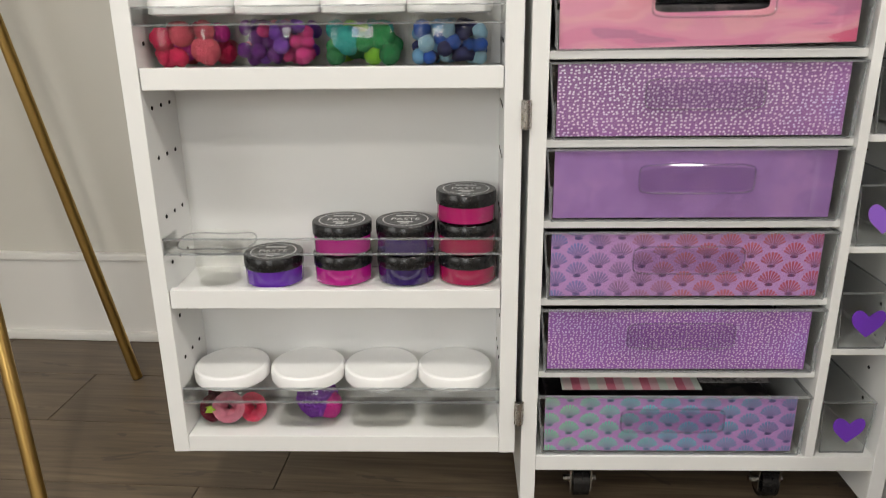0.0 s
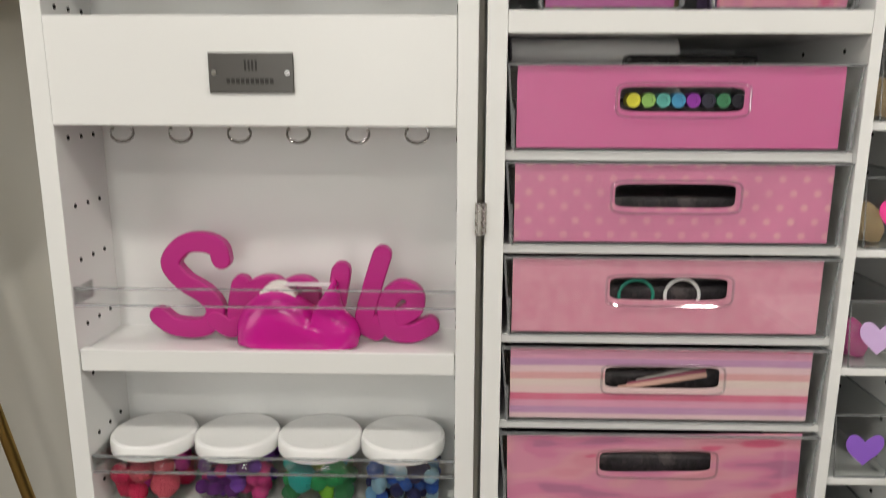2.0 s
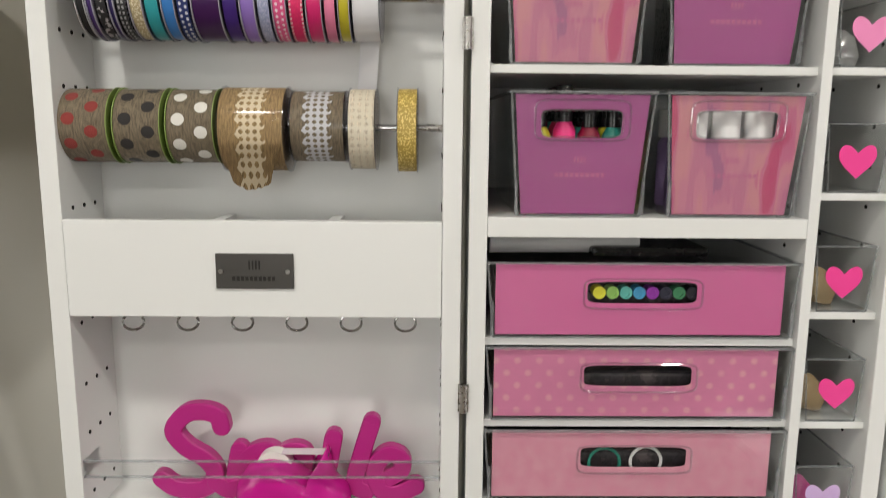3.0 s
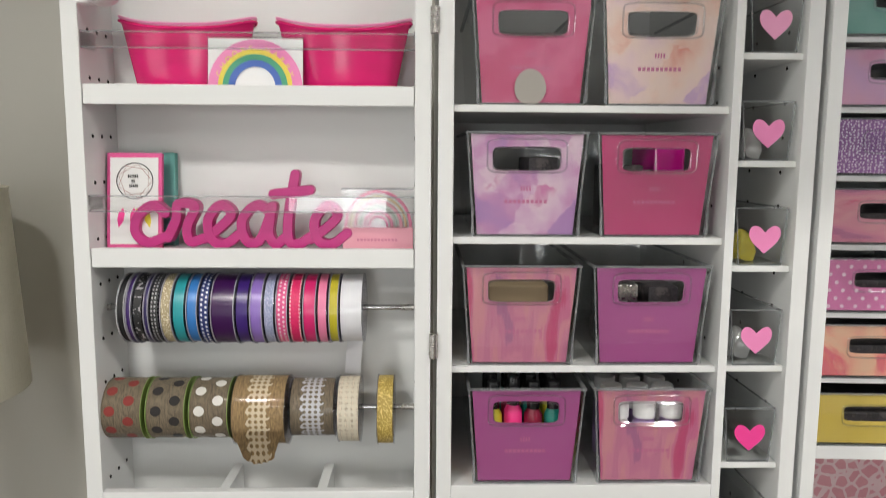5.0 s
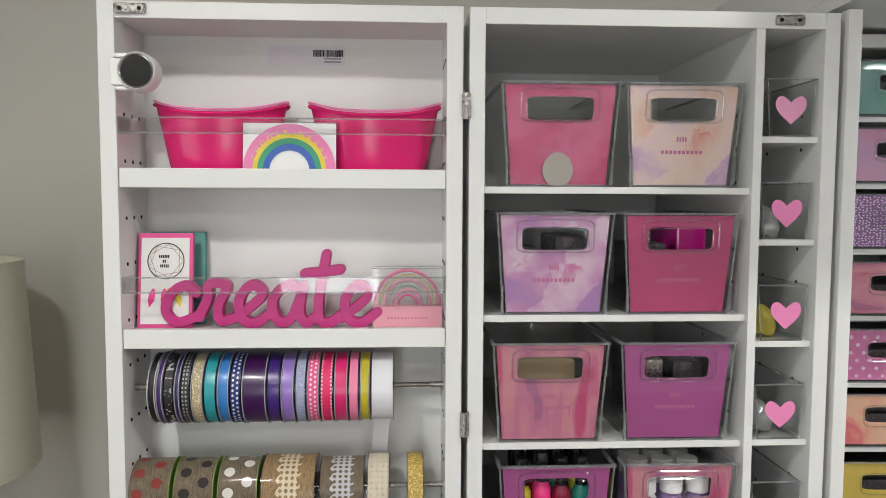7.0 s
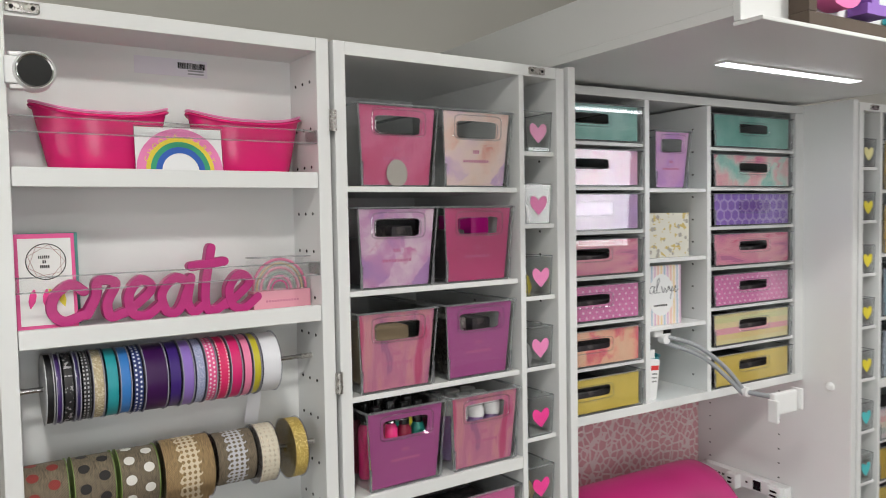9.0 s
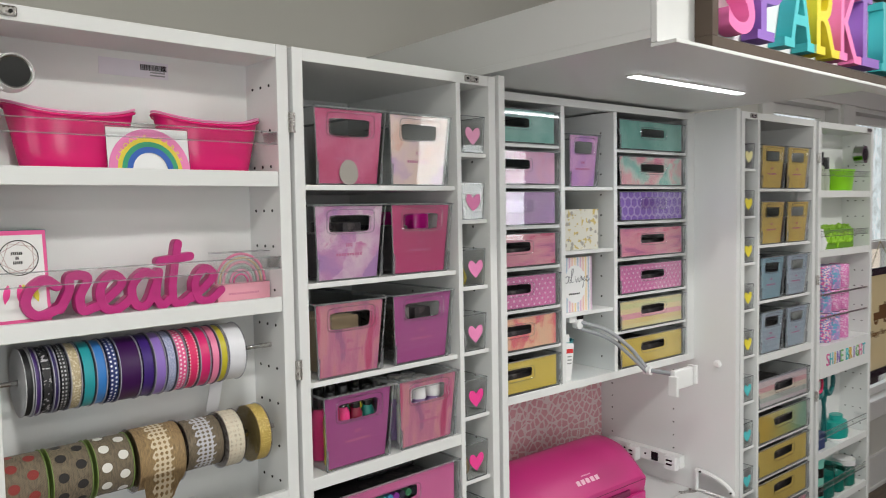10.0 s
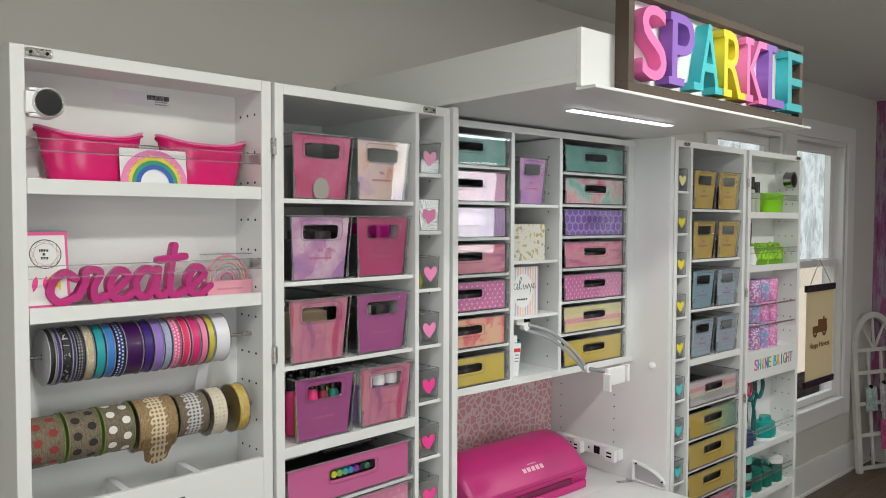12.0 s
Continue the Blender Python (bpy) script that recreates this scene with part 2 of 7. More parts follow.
def blotches(name, base, spot, scale=26):
    """Leopard print: thick cell rings."""
    n = Nodes(name)
    v = n.voronoi((scale, scale, scale), "DISTANCE_TO_EDGE")
    ring = n.m("GREATER_THAN", n.m("ADD", v.outputs["Distance"], n.m("MULTIPLY", n.m("SUBTRACT", n.noise(70, 3), 0.5), 0.20)), 0.105)
    return n.done(n.mix(ring, base, n.mix(n.noise(60, 3), tone(spot, 0.92), tone(spot, 1.10))), 0.6)


WHITE = plain("white_melamine", (0.75, 0.755, 0.75), 0.34, grain=420, vary=0.012, bump=0.04)
WHITE_P = plain("white_plastic", (0.82, 0.82, 0.82), 0.3, vary=0.01)
BLACK = plain("black_plastic", (0.007, 0.007, 0.008), 0.26)
DARK = plain("dark_void", (0.02, 0.018, 0.02), 0.8)
STEEL = plain("brushed_steel", (0.50, 0.48, 0.46), 0.28, 1.0, bump=0.0, vary=0.03)
CHROME = plain("chrome", (0.52, 0.52, 0.52), 0.14, 1.0, bump=0.0, vary=0.02)
BRASS = plain("brushed_brass", (0.46, 0.30, 0.10), 0.34, 1.0)
PEWTER = plain("dark_metal_plate", (0.10, 0.095, 0.09), 0.35, 0.9)
ACRYL = clear("clear_acrylic")
ACRYL_EDGE = cut_edge("acrylic_edge")
ACRYL_FORM = clear("moulded_acrylic", (0.88, 0.89, 0.90), 1.9, 0.05)
POCKET = clear("pocket_tint", (0.94, 0.92, 0.96), 1.5, 0.05)
JAR_CLEAR = clear("clear_jar_plastic", (0.992, 0.992, 0.985), 1.42, 0.03, 0.28)
GLASS = clear("window_glass", (0.97, 0.98, 0.98), 1.5)
HOT = plain("hot_pink_plastic", (0.72, 0.015, 0.17), 0.22, grain=9, vary=0.03, bump=0.0)
HOT_PALE = plain("pale_pink_rim", (0.80, 0.24, 0.48), 0.3)
MAGENTA = plain("magenta_paint", (0.50, 0.025, 0.20), 0.38)
FUCHSIA = plain("fuchsia_paint", (0.44, 0.012, 0.20), 0.4)
FUCHSIA_P = plain("fuchsia_plastic", (0.55, 0.01, 0.26), 0.16)
CAMEO = plain("magenta_machine", (0.52, 0.022, 0.19), 0.36)
WOOD_DARK = plain("dark_stained_wood", (0.085, 0.058, 0.04), 0.6, grain=60, vary=0.4, bump=0.3)


def wall_paint(name, color):
    n = Nodes(name)
    n.bump(n.noise(160, 4), 0.10, 0.001)
    return n.done(n.mix(n.noise(1.3, 3), tone(color, 0.95), tone(color, 1.05)), 0.75)


WALL = wall_paint("greige_wall_paint", (0.57, 0.555, 0.51))
CEIL = wall_paint("ceiling_paint", (0.66, 0.65, 0.62))
TRIM = plain("white_trim_paint", (0.72, 0.71, 0.69), 0.4, vary=0.02)


def floor_wood():
    n = Nodes("grey_brown_vinyl_plank")
    info = n.tree.nodes.new("ShaderNodeObjectInfo")
    r = info.outputs["Random"]
    grain = n.noise((3.0, 55, 55), 6, 0.65, 1.2)
    knots = n.noise((2.2, 9, 9), 3, 0.6, 2.0)
    col = n.ramp(grain, [(0.28, (0.052, 0.036, 0.022)), (0.5, (0.125, 0.090, 0.058)), (0.74, (0.21, 0.158, 0.105))])
    col = n.mix(n.m("MULTIPLY", n.m("LESS_THAN", knots, 0.36), 0.6), col, (0.035, 0.027, 0.021))
    col = n.mix(n.m("MULTIPLY", r, 0.45), col, (0.075, 0.06, 0.047))
    n.bump(grain, 0.25, 0.001)
    return n.done(col, n.m("MULTIPLY_ADD", grain, 0.2, 0.34))


FLOOR = floor_wood()


def wallpaper():
    n = Nodes("purple_brushed_wallpaper")
    f = n.m("ADD", n.noise((9, 9, 2.2), 5, 0.65, 0.3), n.m("MULTIPLY", n.m("SUBTRACT", n.noise((60, 60, 5), 3), 0.5), 0.25))
    col = n.ramp(f, [(0.32, (0.20, 0.02, 0.10)), (0.42, (0.26, 0.10, 0.22)), (0.52, (0.32, 0.28, 0.33)), (0.60, (0.34, 0.06, 0.18)), (0.70, (0.20, 0.12, 0.24))])
    return n.done(col, 0.7)


PAPER = wallpaper()


def outdoors():
    n = Nodes("bright_winter_trees")
    t = n.noise((5, 1, 3.2), 6, 0.72, 0.6)
    z = n.xyz()[2]
    col = n.ramp(t, [(0.34, (0.42, 0.44, 0.43)), (0.52, (0.75, 0.80, 0.82)), (0.62, (0.95, 0.97, 1.0))])
    col = n.mix(n.m("LESS_THAN", n.m("ADD", z, n.m("MULTIPLY", t, 0.4)), 1.15), col, (0.80, 0.68, 0.56))
    return n.done((0, 0, 0), 1.0, Emission_Color=col, Emission_Strength=1.4)


# ---- mesh helpers ----
def mesh_of(bm, name, mat, smooth=False):
    bmesh.ops.recalc_face_normals(bm, faces=bm.faces)
    me = bpy.data.meshes.new(name)
    bm.to_mesh(me)
    bm.free()
    for m in mat if isinstance(mat, (list, tuple)) else [mat]:
        me.materials.append(m)
    if smooth:
        for p in me.polygons:
            p.use_smooth = True
        me.set_sharp_from_angle(angle=radians(38))
    return me


def part(name, bm, mat, parent, label="", smooth=False):
    ob = new(name, mesh_of(bm, name, mat, smooth))
    ob.parent = parent
    if label:
        ob["label"] = label
    return ob


def again(name, ob, parent, m, label=""):
    """The same mesh once more, as a part of its own."""
    o = new(name, ob.data)
    o.parent = parent
    o.matrix_basis = m
    if label:
        o["label"] = label
    return o


def thing(name, m, label, category, group="", kind=""):
    ob = new(name)
    ob.empty_display_size = 0.05
    ob.matrix_world = m
    return tagged(ob, label, category, group, kind)


def solid(name, bm, mat, m, label, category="", group="", kind="", smooth=False):
    ob = new(name, mesh_of(bm, name, mat, smooth))
    ob.matrix_world = m
    return tagged(ob, label, category, group, kind)


def box(x0, x1, y0, y1, z0, z1, bevel=0.0, bm=None):
    b = bmesh.new()
    bmesh.ops.create_cube(b, size=1.0, matrix=Matrix.Translation(((x0 + x1) / 2, (y0 + y1) / 2, (z0 + z1) / 2)) @ Matrix.Diagonal((abs(x1 - x0), abs(y1 - y0), abs(z1 - z0), 1)))
    if bevel:
        bmesh.ops.bevel(b, geom=list(b.edges), offset=bevel, segments=2, affect="EDGES", profile=0.6)
    return add(bm, b)


def add(bm, b):
    if bm is None:
        return b
    me = bpy.data.meshes.new("tmp")
    b.to_mesh(me)
    b.free()
    bm.from_mesh(me)
    bpy.data.meshes.remove(me)
    return bm


def tube(a, b, r, n=12, r2=None, bm=None):
    """A round bar from a to b."""
    a, b = Vector(a), Vector(b)
    d = b - a
    t = bmesh.new()
    bmesh.ops.create_cone(t, cap_ends=True, segments=n, radius1=r, radius2=r if r2 is None else r2, depth=d.length,
                          matrix=Matrix.Translation((a + b) / 2) @ d.to_track_quat("Z", "Y").to_matrix().to_4x4())
    return add(bm, t)


def lathe(profile, n=28, m=None, bm=None):
    """Turns (radius, height) pairs about z."""
    t = bmesh.new()
    rings = []
    for r, z in profile:
        if r < 1e-6:
            rings.append([t.verts.new((0, 0, z))])
        else:
            rings.append([t.verts.new((r * math.cos(2 * math.pi * i / n), r * math.sin(2 * math.pi * i / n), z)) for i in range(n)])
    for p, q in zip(rings, rings[1:]):
        for i in range(n):
            j = (i + 1) % n
            f = [p[i % len(p)], p[j % len(p)], q[j % len(q)], q[i % len(q)]]
            f = list(dict.fromkeys(f))
            if len(f) > 2:
                t.faces.new(f)
    if m is not None:
        bmesh.ops.transform(t, matrix=m, verts=t.verts)
    return add(bm, t)


def sweep(points, r, n=8, closed=False, bm=None, flat=None):
    """A tube along 3D points; flat = (half width, half depth, normal) sweeps a slab for cut-out letters."""
    t = bmesh.new()
    pts = [Vector(p) for p in points]
    k = len(pts)
    rings = []
    for i, p in enumerate(pts):
        d = (pts[(i + 1) % k] - pts[i - 1]) if closed else (pts[min(i + 1, k - 1)] - pts[max(i - 1, 0)])
        d.normalize()
        if flat:
            w, h, up = flat
            up = Vector(up)
            s = d.cross(up).normalized()
            prof = [(-1, -1), (1, -1), (1, 0.75), (0.86, 1), (-0.86, 1), (-1, 0.75)]
            rings.append([t.verts.new(p + s * w * a + up * h * b) for a, b in prof])
        else:
            up = Vector((0, 0, 1)) if abs(d.z) < 0.95 else Vector((0, 1, 0))
            s = d.cross(up).normalized()
            u = s.cross(d)
            rings.append([t.verts.new(p + (s * math.cos(2 * math.pi * j / n) + u * math.sin(2 * math.pi * j / n)) * r) for j in range(n)])
    m = len(rings[0])
    for i in range(k if closed else k - 1):
        a, b = rings[i], rings[(i + 1) % k]
        for j in range(m):
            t.faces.new((a[j], a[(j + 1) % m], b[(j + 1) % m], b[j]))
    if not closed:
        t.faces.new(rings[0])
        t.faces.new(rings[-1][::-1])
    return add(bm, t)


def smooth_line(pts, steps=6):
    """A Catmull-Rom line through the points."""
    p = [Vector(q) for q in pts]
    p = [2 * p[0] - p[1]] + p + [2 * p[-1] - p[-2]]
    out = []
    for i in range(1, len(p) - 2):
        for s in range(steps):
            t = s / steps
            a, b, c, d = p[i - 1], p[i], p[i + 1], p[i + 2]
            out.append(0.5 * ((2 * b) + (c - a) * t + (2 * a - 5 * b + 4 * c - d) * t * t + (3 * b - a - 3 * c + d) * t ** 3))
    return out + [p[-2]]


def rounded(n, power):
    """Points round a unit rounded square, close together in its corners."""
    out = []
    for i in range(n):
        a = 2 * math.pi * (i + 0.5) / n
        c, s = math.cos(a), math.sin(a)
        out.append((math.copysign(abs(c) ** (2 / power), c), math.copysign(abs(s) ** (2 / power), s)))
    return out


def holed(w, h, hole, thick, taper=0.0, y=0.0, power=7.0, n=40):
    """A plate in x and z, standing on z = 0, narrower at its foot by taper a side, with a rounded slot hole = (cx, cz, half w, half h)."""
    cx, cz, hw, hh = hole
    ang = sorted([math.atan2(hh * s, hw * c) % (2 * math.pi) for c, s in rounded(n, power)] + [math.atan2(b - cz, a - cx) % (2 * math.pi) for a in (-w / 2, w / 2) for b in (0, h)])
    t = bmesh.new()
    loops = []
    for yy in (y - thick / 2, y + thick / 2):
        ins, outs = [], []
        for a in ang:
            c, s = math.cos(a), math.sin(a)
            r = (abs(c / hw) ** power + abs(s / hh) ** power) ** (-1 / power)
            q = min((((w / 2 if c > 0 else -w / 2) - cx) / c) if abs(c) > 1e-9 else 9, (((h if s > 0 else 0) - cz) / s) if abs(s) > 1e-9 else 9)
            for rr, lst in ((r, ins), (q, outs)):
                X, Z = cx + rr * c, cz + rr * s
                lst.append(t.verts.new((X * (1 - 2 * taper / w * (1 - Z / h)), yy, Z)))
        loops.append((ins, outs))
    k = len(ang)
    (i0, o0), (i1, o1) = loops
    for i in range(k):
        j = (i + 1) % k
        for f in ((i0[i], i0[j], o0[j], o0[i]), (i1[i], i1[j], o1[j], o1[i]), (i0[i], i0[j], i1[j], i1[i]), (o0[i], o0[j], o1[j], o1[i])):
            t.faces.new(f)
    return t


def slot_ring(cx, cz, hw, hh, r, y, power=7.0, n=40):
    return sweep([(cx + hw * c, y, cz + hh * s) for c, s in rounded(n, power)], r, 5, True)


def trapezoid(w0, w1, h, y0, y1, z0=0.0, x=0.0):
    """A solid with foot width w0 and head width w1."""
    t = bmesh.new()
    v = [t.verts.new((x + sx * w / 2, y, z0 + z)) for z, w in ((0, w0), (h, w1)) for y in (y0, y1) for sx in (-1, 1)]
    for f in ((0, 1, 3, 2), (4, 5, 7, 6), (0, 1, 5, 4), (2, 3, 7, 6), (0, 2, 6, 4), (1, 3, 7, 5)):
        t.faces.new([v[i] for i in f])
    return t


def lettering(text, size, depth, mat_name=""):
    """Letters of the built-in font as a bmesh, centred, standing in x and z, facing -y."""
    c = bpy.data.curves.new("lettering", "FONT")
    c.body, c.size, c.extrude, c.align_x, c.align_y, c.resolution_u = text, size, depth / 2, "CENTER", "CENTER", 5
    ob = bpy.data.objects.new("lettering", c)
    me = bpy.data.meshes.new_from_object(ob)
    b = bmesh.new()
    b.from_mesh(me)
    bpy.data.objects.remove(ob)
    bpy.data.curves.remove(c)
    bpy.data.meshes.remove(me)
    bmesh.ops.transform(b, matrix=Matrix.Rotation(radians(90), 4, "X"), verts=b.verts)
    return b


def heart(size, thick):
    """A heart in x and z, facing -y, about size wide."""
    t = bmesh.new()
    n = 26
    pts = []
    for i in range(n):
        a = 2 * math.pi * i / n
        x = 16 * math.copysign(abs(math.sin(a)) ** 1.95, math.sin(a))
        z = 13 * math.cos(a) - 5 * math.cos(2 * a) - 2 * math.cos(3 * a) - math.cos(4 * a)
        pts.append((x / 32 * size, z / 33 * size))
    f = [t.verts.new((x, -thick, z)) for x, z in pts]
    b = [t.verts.new((x, 0, z)) for x, z in pts]
    t.faces.new(f)
    t.faces.new(b[::-1])
    for i in range(n):
        t.faces.new((f[i], f[(i + 1) % n], b[(i + 1) % n], b[i]))
    return t


def at(x, y, z, rz=0.0):
    return pose(x, y, z, 0, 0, rz)

# ---- the room ----
def wall_with_opening(name, u0, u1, v0, v1, z1, hole, mat, label):
    """A wall along u with one opening hole = (u0, u1, z0, z1)."""
    b = bmesh.new()
    if hole:
        a, c, d, e = hole
        for q in ((u0, a, 0, z1), (c, u1, 0, z1), (a, c, 0, d), (a, c, e, z1)):
            box(q[0], q[1], v0, v1, q[2], q[3], bm=b)
    else:
        box(u0, u1, v0, v1, 0, z1, bm=b)
    return solid(name, b, mat, FRAME_C, label, kind="structure")


WIN = (2.38, 4.15, 0.56, 2.31)
wall_with_opening("wall_back", ROOM_L, ROOM_R, WALL_V, WALL_V + 0.14, CEIL_Z, WIN, WALL, "greige painted wall behind the cabinets with a double window")
wall_with_opening("wall_front_1", ROOM_L, 0.6, ROOM_F - 0.14, ROOM_F, CEIL_Z, (-1.2, -0.6, 0.9, 2.1), WALL, "greige painted wall with a narrow window")
wall_with_opening("wall_front_2", 0.6, ROOM_R, ROOM_F - 0.14, ROOM_F, CEIL_Z, (3.19, 4.01, 1.44, 2.36), WALL, "greige painted wall with a high window")
# unseen wall, its opening made only to let the added side fill in
b = bmesh.new()
for v0, v1, z0, z1 in ((ROOM_F, -2.72, 0, CEIL_Z), (-1.18, WALL_V, 0, CEIL_Z), (-2.72, -1.18, 0, 0.53), (-2.72, -1.18, 2.17, CEIL_Z)):
    box(ROOM_L - 0.14, ROOM_L, v0, v1, z0, z1, bm=b)
solid("wall_left", b, WALL, FRAME_C, "unseen greige side wall, opened for the added fill light", kind="structure")
solid("wall_right", box(ROOM_R, ROOM_R + 0.14, ROOM_F, WALL_V, 0, CEIL_Z), PAPER, FRAME_C, "accent wall with purple and pink brushed wallpaper", kind="structure")
solid("ceiling", box(ROOM_L - 0.14, ROOM_R + 0.14, ROOM_F - 0.14, WALL_V + 0.14, CEIL_Z, CEIL_Z + 0.1), CEIL, FRAME_C, "plain painted ceiling", kind="structure")
floor = solid("floor", box(ROOM_L - 0.14, ROOM_R + 0.14, ROOM_F - 0.14, WALL_V + 0.14, -0.12, -0.004), DARK, FRAME_C, "grey-brown wood-look plank floor", kind="structure")


def baseboard(u0, u1):
    b = box(u0, u1, WALL_V - 0.014, WALL_V - 0.001, 0.0, 0.20, 0.003)
    box(u0, u1, WALL_V - 0.020, WALL_V - 0.001, 0.195, 0.212, 0.004, b)
    box(u0, u1, WALL_V - 0.026, WALL_V - 0.001, 0.0, 0.022, 0.006, b)
    solid("baseboard", b, TRIM, FRAME_C, "tall white painted baseboard along the wall", kind="structure")


baseboard(ROOM_L, ROOM_R)
b = box(ROOM_R - 0.016, ROOM_R - 0.001, ROOM_F, WALL_V - 0.03, 0.0, 0.2, 0.003)
solid("baseboard", b, TRIM, FRAME_C, "white painted baseboard below the wallpaper", kind="structure")


def window():
    a, c, d, e = WIN
    mid = (a + c) / 2 - 0.0
    w = thing("window_1", FRAME_C, "white double-hung double window with trees outside", "window", kind="structure")
    y = WALL_V
    for name, q in (("casing", (a - 0.11, a, d - 0.12, e + 0.11)), ("casing", (c, c + 0.11, d - 0.12, e + 0.11)), ("casing", (a, c, e, e + 0.11)), ("casing", (a, c, d - 0.12, d - 0.02))):
        part(name, box(q[0], q[1], y - 0.022, y - 0.001, q[2], q[3], 0.004), TRIM, w)
    part("window_sill", box(a - 0.02, c + 0.02, y - 0.035, y + 0.06, d - 0.022, d + 0.004, 0.005), TRIM, w)
    part("mullion", box(mid - 0.085, mid + 0.075, y - 0.020, y + 0.12, d + 0.004, e, 0.004), TRIM, w)
    for x0, x1 in ((a, mid - 0.085), (mid + 0.075, c)):
        part("jamb", box(x0, x0 + 0.025, y + 0.0, y + 0.12, d + 0.004, e), TRIM, w)
        part("jamb", box(x1 - 0.025, x1, y + 0.0, y + 0.12, d + 0.004, e), TRIM, w)
        part("head_jamb", box(x0 + 0.025, x1 - 0.025, y, y + 0.12, e - 0.025, e), TRIM, w)
        zm = 1.50
        for z0, z1, yy in ((d + 0.006, zm + 0.02, y + 0.03), (zm - 0.02, e - 0.027, y + 0.07)):
            s = bmesh.new()
            box(x0 + 0.027, x0 + 0.075, yy, yy + 0.035, z0, z1, bm=s)
            box(x1 - 0.075, x1 - 0.027, yy, yy + 0.035, z0, z1, bm=s)
            box(x0 + 0.075, x1 - 0.075, yy, yy + 0.035, z0, z0 + 0.045, bm=s)
            box(x0 + 0.075, x1 - 0.075, yy, yy + 0.035, z1 - 0.045, z1, bm=s)
            sash = part("sash", s, TRIM, w)
            pane = part("pane", box(x0 + 0.07, x1 - 0.07, yy + 0.015, yy + 0.019, z0 + 0.04, z1 - 0.04), GLASS, sash, "clear glass pane")
            pane.visible_shadow = False


window()
out = solid("backdrop", box(-2, 30.0, 4.4, 4.45, -1.0, 7.5), outdoors(), FRAME_C, "bright overcast garden with bare trees", kind="structure")

# lamps in the ceiling
for lu, lv in CANS:
    c = thing("ceiling_light", FRAME_C @ at(lu, lv, CEIL_Z), "round recessed ceiling light, switched on", "ceiling light", "ceiling lights")
    part("trim_ring", lathe([(0.085, -0.001), (0.11, -0.001), (0.11, -0.008), (0.085, -0.012), (0.085, -0.001)]), TRIM, c)


# ---- cabinets ----
HOLE_M = plain("peg_hole_black", (0.01, 0.01, 0.01), 0.9)


def peg_holes(parent, spots, x_sign, x):
    """Small black discs on a side panel, painting the shade inside its pin holes; spots are (y, z)."""
    b = bmesh.new()
    for y, z in spots:
        tube((x, y, z), (x + x_sign * 0.0008, y, z), 0.0028, 8, bm=b)
    part("peg_holes", b, HOLE_M, parent, "shelf-pin holes drawn as small black discs")["kind"] = "stuff"


def hinge(parent, x, z, y=-0.004):
    b = tube((x, y, z - 0.018), (x, y, z + 0.018), 0.0045, 10)
    for k in range(3):
        tube((x, y, z - 0.017 + k * 0.0125), (x, y, z - 0.008 + k * 0.0125), 0.0052, 10, bm=b)
    box(x - 0.0065, x + 0.0065, y + 0.0005, y + 0.0035, z - 0.018, z + 0.018, bm=b)
    part("hinge", b, STEEL, parent, "small nickel butt hinge", True)


def latch(parent, x, y, z):
    b = box(x - 0.021, x + 0.021, y - 0.003, y, z - 0.007, z + 0.007, 0.0028)
    l = part("latch_plate", b, STEEL, parent, "nickel latch plate")
    for dx in (-0.013, 0.013):
        part("screw", tube((x + dx, y - 0.0042, z), (x + dx, y - 0.003, z), 0.0028, 10), HOLE_M, l)


def rail(parent, x0, x1, y, z0, z1):
    b = box(x0, x1, y, y + 0.003, z0, z1)
    for x in (x0, x1 - 0.003):
        box(x, x + 0.003, y + 0.0031, y + 0.045, z0, z1, bm=b)
    r = part("clear_rail", b, ACRYL, parent, "clear acrylic guard rail")
    e = box(x0, x1, y - 0.0004, y + 0.0034, z1 - 0.0014, z1 + 0.0006)
    box(x0, x1, y - 0.0004, y + 0.0034, z0 - 0.0006, z0 + 0.0014, bm=e)
    part("rail_edge", e, ACRYL_EDGE, r)


DOOR_W, DOOR_D = 0.497, 0.125


